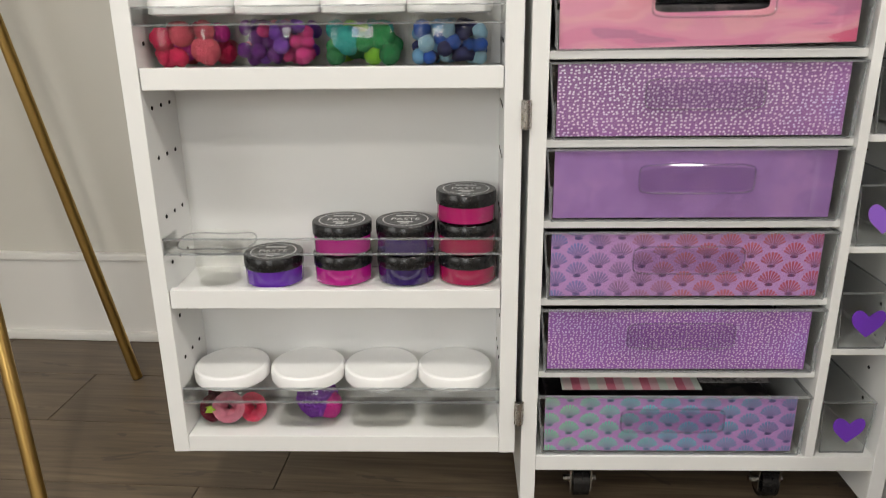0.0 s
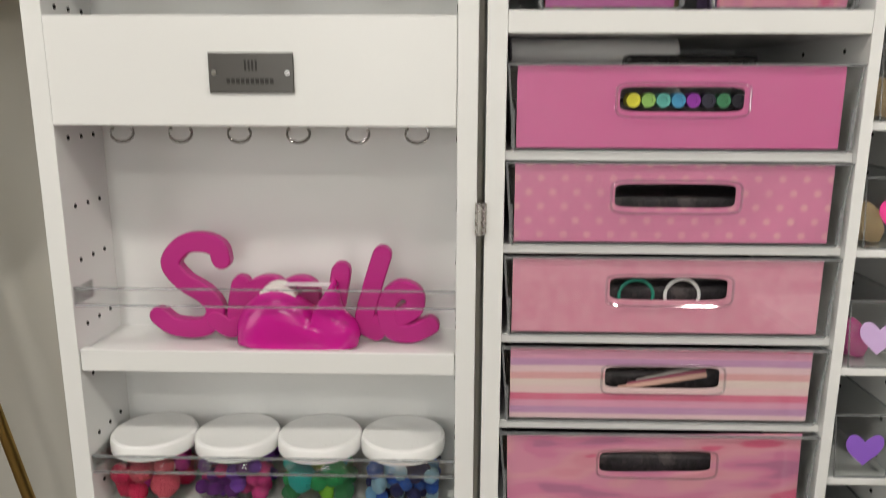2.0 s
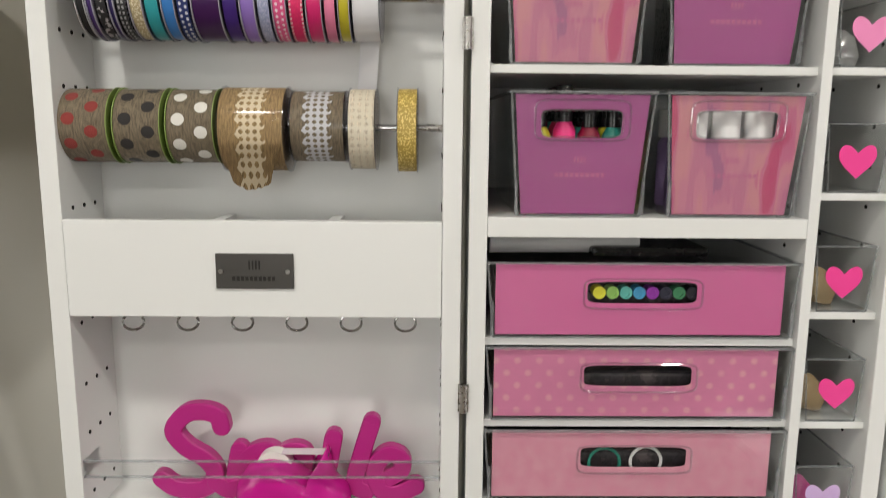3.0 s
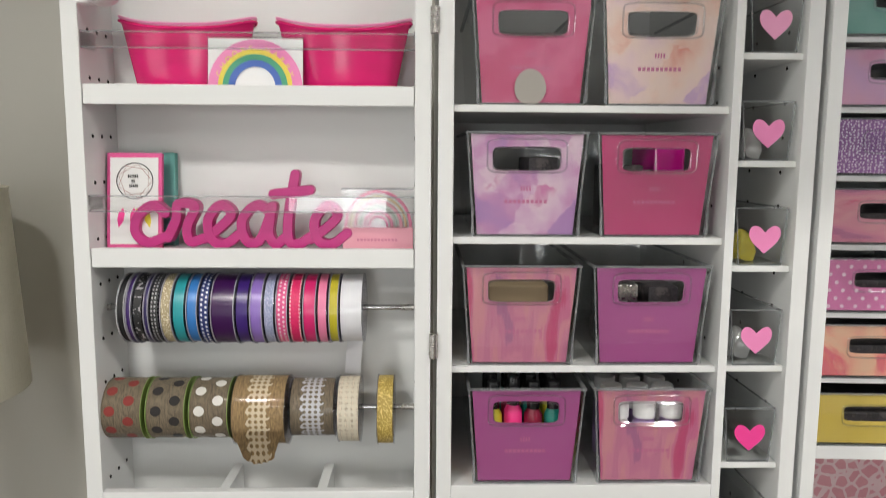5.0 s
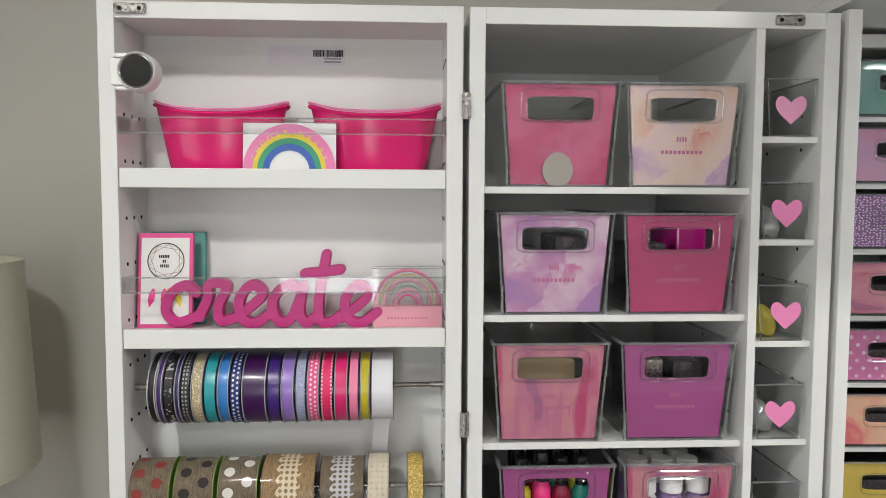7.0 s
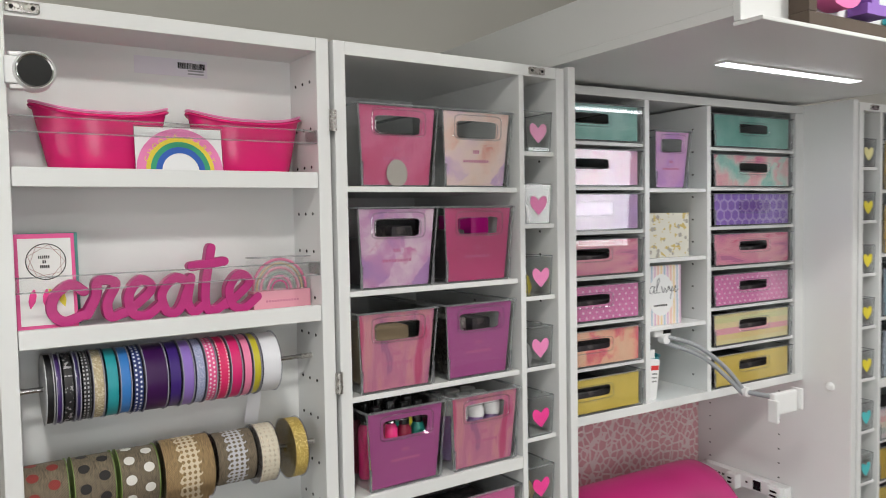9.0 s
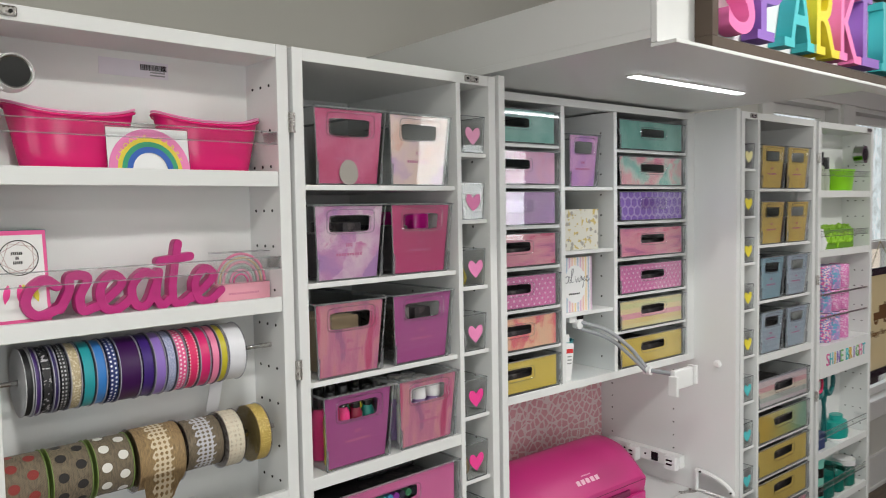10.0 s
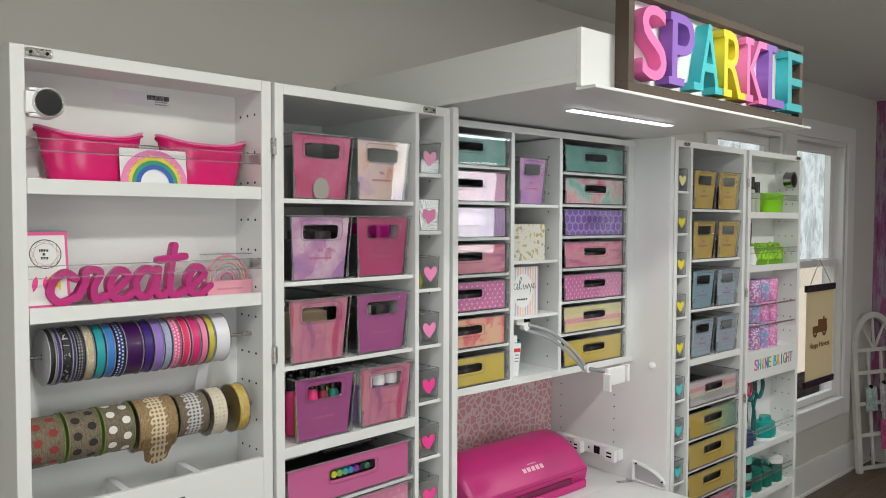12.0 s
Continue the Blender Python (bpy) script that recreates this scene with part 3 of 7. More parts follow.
def storage_door(m, label, mirror, shelves, rails):
    """A shallow tray-like cabinet door with shelves; x runs over 0..DOOR_W."""
    d = thing("storage_door", m, label, "cabinet door")
    T = 0.023
    z0, z1 = 0.12, 2.07
    part("side_panel", box(0, T, 0, DOOR_D, z0, z1, 0.0015), WHITE, d)
    part("side_panel", box(DOOR_W - T, DOOR_W, 0, DOOR_D, z0, z1, 0.0015), WHITE, d)
    part("top_panel", box(T, DOOR_W - T, 0.0012, DOOR_D, z1 - T, z1, 0.0012), WHITE, d)
    part("bottom_panel", box(T, DOOR_W - T, 0.0012, DOOR_D, z0, z0 + 0.026, 0.0012), WHITE, d)
    part("back_panel", box(T, DOOR_W - T, DOOR_D - 0.012, DOOR_D - 0.002, z0 + 0.026, z1 - T), WHITE, d)
    for z in shelves:
        s = box(T, DOOR_W - T, 0.012, DOOR_D - 0.012, z - 0.018, z - 0.006)
        box(T + 0.001, DOOR_W - T - 0.001, 0.002, 0.014, z - 0.027, z, 0.0012, s)
        part("shelf", s, WHITE, d)
    for z in rails:
        rail(d, T, DOOR_W - T, 0.004, z, z + 0.022)
    spots = [(y, z) for k in range(13) for z in (z0 + 0.14 + 0.145 * k, z0 + 0.205 + 0.145 * k) for y in (0.028, 0.058, 0.088) if z < z1 - 0.05]
    peg_holes(d, spots, 1, T)
    peg_holes(d, spots, -1, DOOR_W - T)
    latch(d, DOOR_W - 0.045 if mirror else 0.045, 0.0, z1 - 0.011)
    return d


left_door = storage_door(at(-0.506, 0, 0), "open white storage door with shelves of craft supplies", False,
                         [0.373, 0.667, 0.880, 1.620, 1.845], [0.199, 0.423, 0.717, 0.934, 1.671, 1.893])
right_door = storage_door(FRAME_C @ at(1.637, 0, 0), "open white storage door with green, pink and teal supplies", True,
                          [0.604, 0.815, 1.59, 1.815], [0.66, 0.865, 1.64, 1.87])


def catch_all(d, z0, z1):
    """The upright tray front with its dividers."""
    t = part("tray_front", box(0.0235, DOOR_W - 0.0235, -0.0015, 0.012, z0, z1, 0.0015), WHITE, d)
    part("tray_floor", box(0.024, DOOR_W - 0.024, 0.012, DOOR_D - 0.0125, z0 + 0.03, z0 + 0.042), WHITE, d)
    for x in (0.185, 0.33):
        part("tray_divider", box(x, x + 0.014, 0.0125, DOOR_D - 0.0125, z0 + 0.043, z1 - 0.006), WHITE, d)
    return t


HOOK = plain("dark_chrome", (0.26, 0.25, 0.24), 0.18, 1.0, bump=0.0)
ENGRAVED = plain("engraved_metal", (0.045, 0.042, 0.04), 0.4, 0.9)
tray = catch_all(left_door, 1.146, 1.264)
plate = part("nameplate", box(0.203, 0.296, -0.0045, -0.0015, 1.182, 1.225, 0.0008), PEWTER, tray, "dark brushed metal nameplate")
for i in range(6):
    x = 0.097 + 0.0665 * i
    pts = [(x + 0.0130 * math.sin(a), 0.006 + 0.002 * math.cos(a), 1.1475 - 0.0098 * (1 - math.cos(a))) for a in [k * math.pi * 1.42 / 12 + 0.95 for k in range(13)]]
    part("cup_hook", sweep(pts, 0.0017, 8), HOOK, tray, "small chrome cup hook", True)
# engraved marks of the nameplate
b = bmesh.new()
for k in range(4):
    box(0.2425 + 0.004 * k, 0.2445 + 0.004 * k, -0.0052, -0.0045, 1.206, 1.217, bm=b)
part("emblem", b, ENGRAVED, tray)
b = bmesh.new()
for k in range(10):
    box(0.2225 + 0.0053 * k, 0.2263 + 0.0053 * k, -0.0052, -0.0045, 1.192, 1.1975, bm=b)
part("engraving", b, ENGRAVED, tray)
for x in (0.2095, 0.2895):
    part("screw", lathe([(0.0, -0.001), (0.003, -0.001), (0.003, 0.0)], 10, at(x, -0.0055, 1.2035) @ pose(0, 0, 0, -90)), CHROME, tray)

for z in (0.187, 0.608, 1.044, 1.482, 1.933):
    hinge(left_door, 0.5015, z)
    hinge(right_door, -0.0075, z)

WING_W, WING_D, WT = 0.53, 0.42, 0.022
S_LOW = [0.247, 0.357, 0.467, 0.574, 0.683, 0.793, 0.903, 1.012, 1.119]
S_HIGH = [1.449, 1.637, 1.822]
S_COL = [0.281, 0.430, 0.578, 0.722, 0.865, 1.009, 1.153, 1.301, 1.449, 1.597, 1.747, 1.896]
THICK = 1.270
RIGHT_LOW = [0.247, 0.357, 0.467, 0.584, 0.703, 0.822, 0.942, 1.066]


def storage_wing(m, label, mirror, low, high, col, thick):
    """A deep cabinet wing: a wide bay for drawers and totes and a narrow column of small bins."""
    w = thing("storage_cabinet", m, label, "cabinet")
    X = (lambda x: WING_W - x) if mirror else (lambda x: x)

    def bx(x0, x1, *r, **k):
        return box(min(X(x0), X(x1)), max(X(x0), X(x1)), *r, **k)

    z0, z1, zr = 0.03, 2.07, 0.090
    part("side_panel", bx(0, WT, 0, WING_D, z0, z1, 0.0015), WHITE, w)
    part("side_panel", bx(WING_W - WT, WING_W, 0, WING_D, z0, z1, 0.0015), WHITE, w)
    part("top_panel", bx(WT, WING_W - WT, 0.001, WING_D, z1 - 0.023, z1, 0.0012), WHITE, w)
    part("bottom_panel", bx(WT, WING_W - WT, 0.001, WING_D, zr, zr + 0.024, 0.0012), WHITE, w)
    part("back_panel", bx(WT, WING_W - WT, WING_D - 0.012, WING_D - 0.002, zr + 0.024, z1 - 0.023), WHITE, w)
    part("divider", bx(0.408, 0.421, 0.001, WING_D - 0.012, zr + 0.024, z1 - 0.023, 0.001), WHITE, w)
    for z in low + high:
        part("shelf", bx(WT, 0.408, 0.010, WING_D - 0.0125, z - 0.010, z, 0.001), WHITE, w)
    part("fixed_shelf", bx(WT, 0.408, 0.0015, WING_D - 0.0125, thick - 0.024, thick, 0.0012), WHITE, w)
    for z in col:
        part("shelf", bx(0.421, WING_W - WT, 0.010, WING_D - 0.0125, z - 0.009, z, 0.001), WHITE, w)
    spots = [(y, 0.18 + 0.05 * k) for k in range(36) for y in (0.055, 0.16)]
    peg_holes(w, spots, 1 if mirror else -1, X(WING_W - WT))
    peg_holes(w, spots, 1 if mirror else -1, X(0.408))
    latch(w, X(0.455), 0.001, z1 - 0.0115)
    for x in (0.10, 0.39):
        for y in (0.06, 0.34):
            c = part("caster", tube((X(x) - 0.012, y + 0.012, 0.026), (X(x) + 0.012, y + 0.012, 0.026), 0.026, 24), BLACK, w, "black swivel caster", True)
            f = box(X(x) - 0.017, X(x) - 0.0145, y - 0.004, y + 0.024, 0.014, 0.089)
            box(X(x) + 0.0145, X(x) + 0.017, y - 0.004, y + 0.024, 0.014, 0.089, bm=f)
            tube((X(x) - 0.026, y + 0.012, 0.026), (X(x) + 0.026, y + 0.012, 0.026), 0.005, 10, bm=f)
            box(X(x) - 0.03, X(x) + 0.03, y - 0.02, y + 0.04, 0.086, 0.0895, bm=f)
            part("caster_fork", f, CHROME, c)
    return w


left_wing = storage_wing(Matrix.Identity(4), "tall white cabinet wing with drawers, totes and small bins", False, S_LOW, S_HIGH, S_COL, THICK)
RIGHT_M = FRAME_C @ at(1.085, 0, 0)
right_wing = storage_wing(RIGHT_M, "tall white cabinet wing with gold and blue totes", True, RIGHT_LOW, [1.44, 1.63, 1.821], [z + 0.0 for z in S_COL[:4]] + [0.798 + 0.1555 * k for k in range(8)], 1.253)

# ---- the centre cabinet ----
CB_V = 0.15
C_SH = [1.387, 1.498, 1.611, 1.723, 1.832, 1.942]


def centre_cabinet():
    c = thing("craft_cabinet", FRAME_C, "white craft cabinet centre with drawers above a fold-out desk", "cabinet")
    top = 2.076
    part("side_panel", box(0.006, 0.026, 0.0, 0.55, 0.03, top, 0.0015), WHITE, c)
    part("side_panel", box(1.055, 1.078, 0.0, 0.55, 0.03, top, 0.0015), WHITE, c)
    part("back_panel", box(0.026, 1.055, 0.548, 0.556, 0.06, top), WHITE, c)
    part("top_rail", box(0.026, 1.054, CB_V - 0.002, CB_V + 0.018, 2.052, 2.073, 0.001), WHITE, c)
    part("upper_floor", box(0.026, 1.0545, CB_V, 0.548, 1.248, 1.270, 0.0012), WHITE, c)
    part("upper_ceiling", box(0.026, 1.0545, CB_V + 0.02, 0.548, 2.058, 2.073), WHITE, c)
    for x in (0.389, 0.624):
        part("divider", box(x, x + 0.016, CB_V + 0.0015, 0.546, 1.270, 2.052, 0.001), WHITE, c)
    part("filler", box(1.015, 1.0545, CB_V + 0.001, CB_V + 0.02, 1.270, 2.052, 0.001), WHITE, c)
    for z in C_SH:
        for x0, x1 in ((0.026, 0.389), (0.640, 1.015)):
            part("shelf", box(x0, x1, CB_V + 0.008, 0.545, z - 0.009, z, 0.001), WHITE, c)
    for z in (1.828, 1.645, 1.466):
        part("shelf", box(0.405, 0.624, CB_V + 0.006, 0.545, z - 0.010, z, 0.001), WHITE, c)
    spots = [(y, z) for y in (0.231, 0.495) for z in [0.92 + 0.046 * k for k in range(7)]]
    peg_holes(c, spots, -1, 1.055)
    peg_holes(c, [(y, z) for y in (0.20, 0.36) for z in [1.31 + 0.062 * k for k in range(12)]], -1, 0.624)
    # panel knob
    part("knob", lathe([(0, 0.012), (0.008, 0.011), (0.013, 0.006), (0.013, 0.0)], 18, pose(1.0549, 0.063, 1.243, 0, -90, 0)), WHITE_P, c, "round white panel button", True)
    return c


centre = centre_cabinet()


def lid():
    """The wide cabinet top that overhangs the folded wings, with its lip and light."""
    l = thing("cabinet_top", FRAME_C, "deep white cabinet top overhanging the wings, with an LED strip", "cabinet top")
    part("soffit", box(0.0, 1.072, -0.4145, 0.555, 2.083, 2.100, 0.001), WHITE, l)
    part("side_board", box(0.0, 0.02, -0.4145, 0.555, 2.100, 2.203, 0.001), WHITE, l)
    part("side_board", box(1.052, 1.072, -0.4145, 0.555, 2.100, 2.203, 0.001), WHITE, l)
    part("fascia", box(0.000, 1.092, -0.428, -0.4150, 2.074, 2.204, 0.0015), WHITE, l)
    part("lip", box(-0.002, 1.094, -0.470, -0.4150, 2.0650, 2.0725, 0.002), WHITE, l)
    s = part("led_channel", box(0.294, 0.797, -0.171, -0.139, 2.0795, 2.0828), TRIM, l)
    part("led_strip", box(0.297, 0.794, -0.168, -0.142, 2.0775, 2.0794), glow("led_white", (0.95, 0.98, 1.0), 7.0), s, "glowing white LED strip")
    return l


lid()

# ---- bins, totes and drawers ----
def drawer(m, card, label, w=0.382, h=0.094, depth=0.36, open_slot=True, group="shallow drawers", stock=None, card_w=None, tilt=0.0):
    """A shallow clear bin with a printed card behind its front and a slot for the hand. Origin: middle of the foot of its front."""
    d = thing("drawer_bin", m, label, "drawer", group)
    taper = 0.0075
    hole = (0.0, h * 0.60, w * 0.175, h * 0.135)
    if open_slot:
        f = holed(w, h, hole, 0.0022, taper)
    else:
        f = trapezoid(w - 2 * taper, w, h, -0.0011, 0.0011)
    fr = part("front", f, ACRYL, d, "clear front")
    part("handle_rim", slot_ring(0, hole[1], hole[2] + 0.006, hole[3] + 0.006, 0.0015, -0.0022), ACRYL_FORM, fr, "", True)
    if not open_slot:
        # flat plate: the darkening of the pocket's recess is put into its tint
        k = bmesh.new()
        edge = [[k.verts.new((hole[2] * c * 1.06, y, hole[1] + hole[3] * q * 1.2)) for c, q in rounded(40, 7.0)] for y in (-0.0030, -0.0016)]
        k.faces.new(edge[0])
        k.faces.new(edge[1][::-1])
        for i in range(40):
            k.faces.new((edge[0][i], edge[0][(i + 1) % 40], edge[1][(i + 1) % 40], edge[1][i]))
        part("finger_pocket", k, POCKET, fr, "tinted plate for the moulded finger pocket")
    s = bmesh.new()
    for sx in (-1, 1):
        t = bmesh.new()
        vs = [t.verts.new(((w / 2 - taper * (1 - z / h) - o) * sx, y, z)) for z in (0, h) for y in (0.0012, depth) for o in (0, 0.002)]
        for q in ((0, 1, 3, 2), (4, 5, 7, 6), (0, 1, 5, 4), (2, 3, 7, 6), (0, 2, 6, 4), (1, 3, 7, 5)):
            t.faces.new([vs[i] for i in q])
        add(s, t)
    box(-w / 2 + taper, w / 2 - taper, 0.0012, depth, 0.0, 0.002, bm=s)
    add(s, trapezoid(w - 2 * taper, w, h, depth, depth + 0.002))
    part("tray", s, ACRYL, d)
    e = bmesh.new()
    box(-w / 2 - 0.002, w / 2 + 0.002, -0.0035, 0.0015, h - 0.001, h + 0.0015, bm=e)
    for sx in (-1, 1):
        box(sx * w / 2 - 0.002, sx * w / 2 + 0.002, 0.0015, depth, h - 0.001, h + 0.0015, bm=e)
        x0 = sx * (w / 2 - taper * 0.8)
        tube((sx * (w / 2 - taper), -0.0012, 0.001), (sx * w / 2, -0.0012, h), 0.0013, 6, bm=e)
        box(x0 - 0.0020, x0 + 0.0020, -0.0040, -0.0011, 0.004, h * 0.50, bm=e)
    box(-w / 2 + taper, w / 2 - taper, -0.002, 0.001, 0.0, 0.0022, bm=e)
    part("rim", e, ACRYL_EDGE, d, "clear edge, its gleam put into the colour")
    cw = card_w or (w - 0.026)
    if open_slot:
        c = holed(cw, h * 0.95, (0.003, hole[1] - 0.003, hole[2] + 0.001, hole[3] + 0.001), 0.0008, 0.0)
    else:
        c = box(-cw / 2, cw / 2, -0.0004, 0.0004, 0, h * 0.95)
    ob = part("card", c, card, d, "printed card insert")
    ob.matrix_basis = pose(-0.003, 0.0035, 0.004, 0, tilt, 0)
    # a near-black mottled block fills the lower half, unless stock is given
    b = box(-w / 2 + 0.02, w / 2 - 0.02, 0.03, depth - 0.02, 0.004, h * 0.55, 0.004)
    part("inner_load", b, stock or DARK_FILL, d, "dark mottled block inside")
    return d


def tote(m, card, label, w=0.168, h=0.146, depth=0.30, taper=0.0105, group="upright totes", stock=None):
    """An upright clear tote with a printed card and a wide hand slot."""
    d = thing("tote_bin", m, label, "storage bin", group)
    hole = (0.0, h * 0.755, w * 0.285, h * 0.105)
    fr = part("front", holed(w, h, hole, 0.0024, taper), ACRYL, d, "clear front")
    part("handle_rim", slot_ring(0, hole[1] + 0.004, hole[2] + 0.008, hole[3] + 0.008, 0.0015, -0.0022), ACRYL_FORM, fr, "", True)
    part("slot_edge", slot_ring(0, hole[1], hole[2], hole[3], 0.0012, -0.0012), ACRYL_FORM, fr, "", True)
    s = bmesh.new()
    for sx in (-1, 1):
        t = bmesh.new()
        vs = [t.verts.new(((w / 2 - taper * (1 - z / h) - o) * sx, y, z)) for z in (0, h) for y in (0.0013, depth) for o in (0, 0.002)]
        for q in ((0, 1, 3, 2), (4, 5, 7, 6), (0, 1, 5, 4), (2, 3, 7, 6), (0, 2, 6, 4), (1, 3, 7, 5)):
            t.faces.new([vs[i] for i in q])
        add(s, t)
    box(-w / 2 + taper, w / 2 - taper, 0.0013, depth, 0.0, 0.002, bm=s)
    add(s, trapezoid(w - 2 * taper, w, h, depth, depth + 0.002))
    part("body", s, ACRYL, d)
    e = bmesh.new()
    box(-w / 2 - 0.0025, w / 2 + 0.0025, -0.004, 0.0015, h - 0.001, h + 0.002, bm=e)
    for sx in (-1, 1):
        box(sx * w / 2 - 0.0025, sx * w / 2 + 0.0025, 0.0015, depth, h - 0.001, h + 0.002, bm=e)
        tube((sx * (w / 2 - taper), -0.0015, 0.001), (sx * w / 2, -0.0015, h), 0.0015, 6, bm=e)
        x0 = sx * (w / 2 - taper * 0.8)
        box(x0 - 0.0016, x0 + 0.0016, -0.0060, -0.0012, 0.003, h * 0.30, bm=e)
    box(-w / 2 + taper, w / 2 - taper, -0.0025, 0.001, 0.0, 0.0022, bm=e)
    part("rim", e, ACRYL_EDGE, d, "clear edge, its gleam put into the colour")
    c = holed(w - 0.010, h * 0.965, (0, hole[1] - 0.003, hole[2] + 0.0015, hole[3] + 0.0015), 0.0008, taper)
    ob = part("card", c, card, d, "printed card insert")
    ob.matrix_basis = at(0, 0.0036, 0.003)
    # embossed mark
    k = bmesh.new()
    for i in range(4):
        box(-0.0075 + 0.004 * i, -0.0052 + 0.004 * i, 0.0026, 0.0031, h * 0.445, h * 0.49, bm=k)
    part("emblem", k, EMBLEM, d)
    k = bmesh.new()
    for i in range(10):
        box(-0.030 + 0.0062 * i, -0.0258 + 0.0062 * i, 0.0026, 0.0030, h * 0.325, h * 0.36, bm=k)
    part("embossed_mark", k, EMBLEM, d)
    lean(d)
    if stock == "none":
        return d
    for i, (mt, hh, *cap) in enumerate(stock or ((DARK_FILL, 0.10), (DARK_FILL, 0.085))):
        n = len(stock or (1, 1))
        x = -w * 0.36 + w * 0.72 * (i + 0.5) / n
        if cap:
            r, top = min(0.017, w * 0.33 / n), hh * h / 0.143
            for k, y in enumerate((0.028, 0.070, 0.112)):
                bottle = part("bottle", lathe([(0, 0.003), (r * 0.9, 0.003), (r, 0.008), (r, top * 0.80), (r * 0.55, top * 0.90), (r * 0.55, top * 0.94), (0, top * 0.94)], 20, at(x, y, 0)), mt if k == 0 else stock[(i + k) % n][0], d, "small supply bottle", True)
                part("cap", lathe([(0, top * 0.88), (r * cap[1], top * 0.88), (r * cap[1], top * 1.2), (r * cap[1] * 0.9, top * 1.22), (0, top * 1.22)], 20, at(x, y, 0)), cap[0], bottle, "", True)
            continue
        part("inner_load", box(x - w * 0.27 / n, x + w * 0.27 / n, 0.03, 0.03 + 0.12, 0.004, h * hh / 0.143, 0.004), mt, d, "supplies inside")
    return d


def lean(d, slope=0.065):
    """Leans the front of a tapered bin outwards at its head."""
    for o in d.children_recursive:
        for v in o.data.vertices:
            if v.co.y < 0.012:
                v.co.y -= v.co.z * slope


def small_bin(m, color, label, group="small heart bins", w=0.074, h=0.082, depth=0.20, hx=0.0, stock=None):
    """A narrow clear bin with a heart sticker."""
    d = thing("small_bin", m, label, "storage bin", group)
    tp = 0.006
    s = trapezoid(w - 2 * tp, w, h, -0.001, 0.001)
    for sx in (-1, 1):
        t = bmesh.new()
        vs = [t.verts.new(((w / 2 - tp * (1 - z / h) - o) * sx, y, z)) for z in (0, h) for y in (0.0012, depth) for o in (0, 0.0016)]
        for q in ((0, 1, 3, 2), (4, 5, 7, 6), (0, 1, 5, 4), (2, 3, 7, 6), (0, 2, 6, 4), (1, 3, 7, 5)):
            t.faces.new([vs[i] for i in q])
        add(s, t)
    box(-w / 2 + tp, w / 2 - tp, 0.0012, depth, 0, 0.0018, bm=s)
    part("body", s, ACRYL, d)
    e = box(-w / 2 - 0.001, w / 2 + 0.001, -0.002, 0.001, h - 0.0008, h + 0.001)
    for sx in (-1, 1):
        tube((sx * (w / 2 - tp), -0.001, 0.001), (sx * w / 2, -0.001, h), 0.0011, 6, bm=e)
        box(sx * w / 2 - 0.001, sx * w / 2 + 0.001, 0.001, depth, h - 0.0008, h + 0.001, bm=e)
    box(-w / 2 + tp, w / 2 - tp, -0.0018, 0.001, 0, 0.0018, bm=e)
    part("rim", e, ACRYL_EDGE, d)
    ht = heart(0.046, 0.0008)
    bmesh.ops.translate(ht, vec=(hx, -0.0012, h * 0.50), verts=ht.verts)
    part("heart_sticker", ht, color, d, "heart-shaped sticker")
    if stock:
        b = lathe([(0, 0), (0.018, 0.0), (0.021, 0.012), (0.015, 0.034), (0.006, 0.042), (0, 0.043)], 9, at(-0.008, 0.045, 0.003))
        for v in b.verts:
            v.co += 0.004 * noise.noise_vector(v.co * 90)
        part("inner_load", b, stock, d, "loose supplies inside", True)
    return d


TEALISH = plain("green_ring", (0.02, 0.22, 0.16), 0.4)
DARK_FILL = wash("dark_mottled_fill", [(0.010, 0.010, 0.012), (0.05, 0.045, 0.05), (0.02, 0.02, 0.02), (0.12, 0.10, 0.10)], 30, rough=0.5)
EMBLEM = plain("embossed_foil", (0.58, 0.19, 0.34), 0.25)
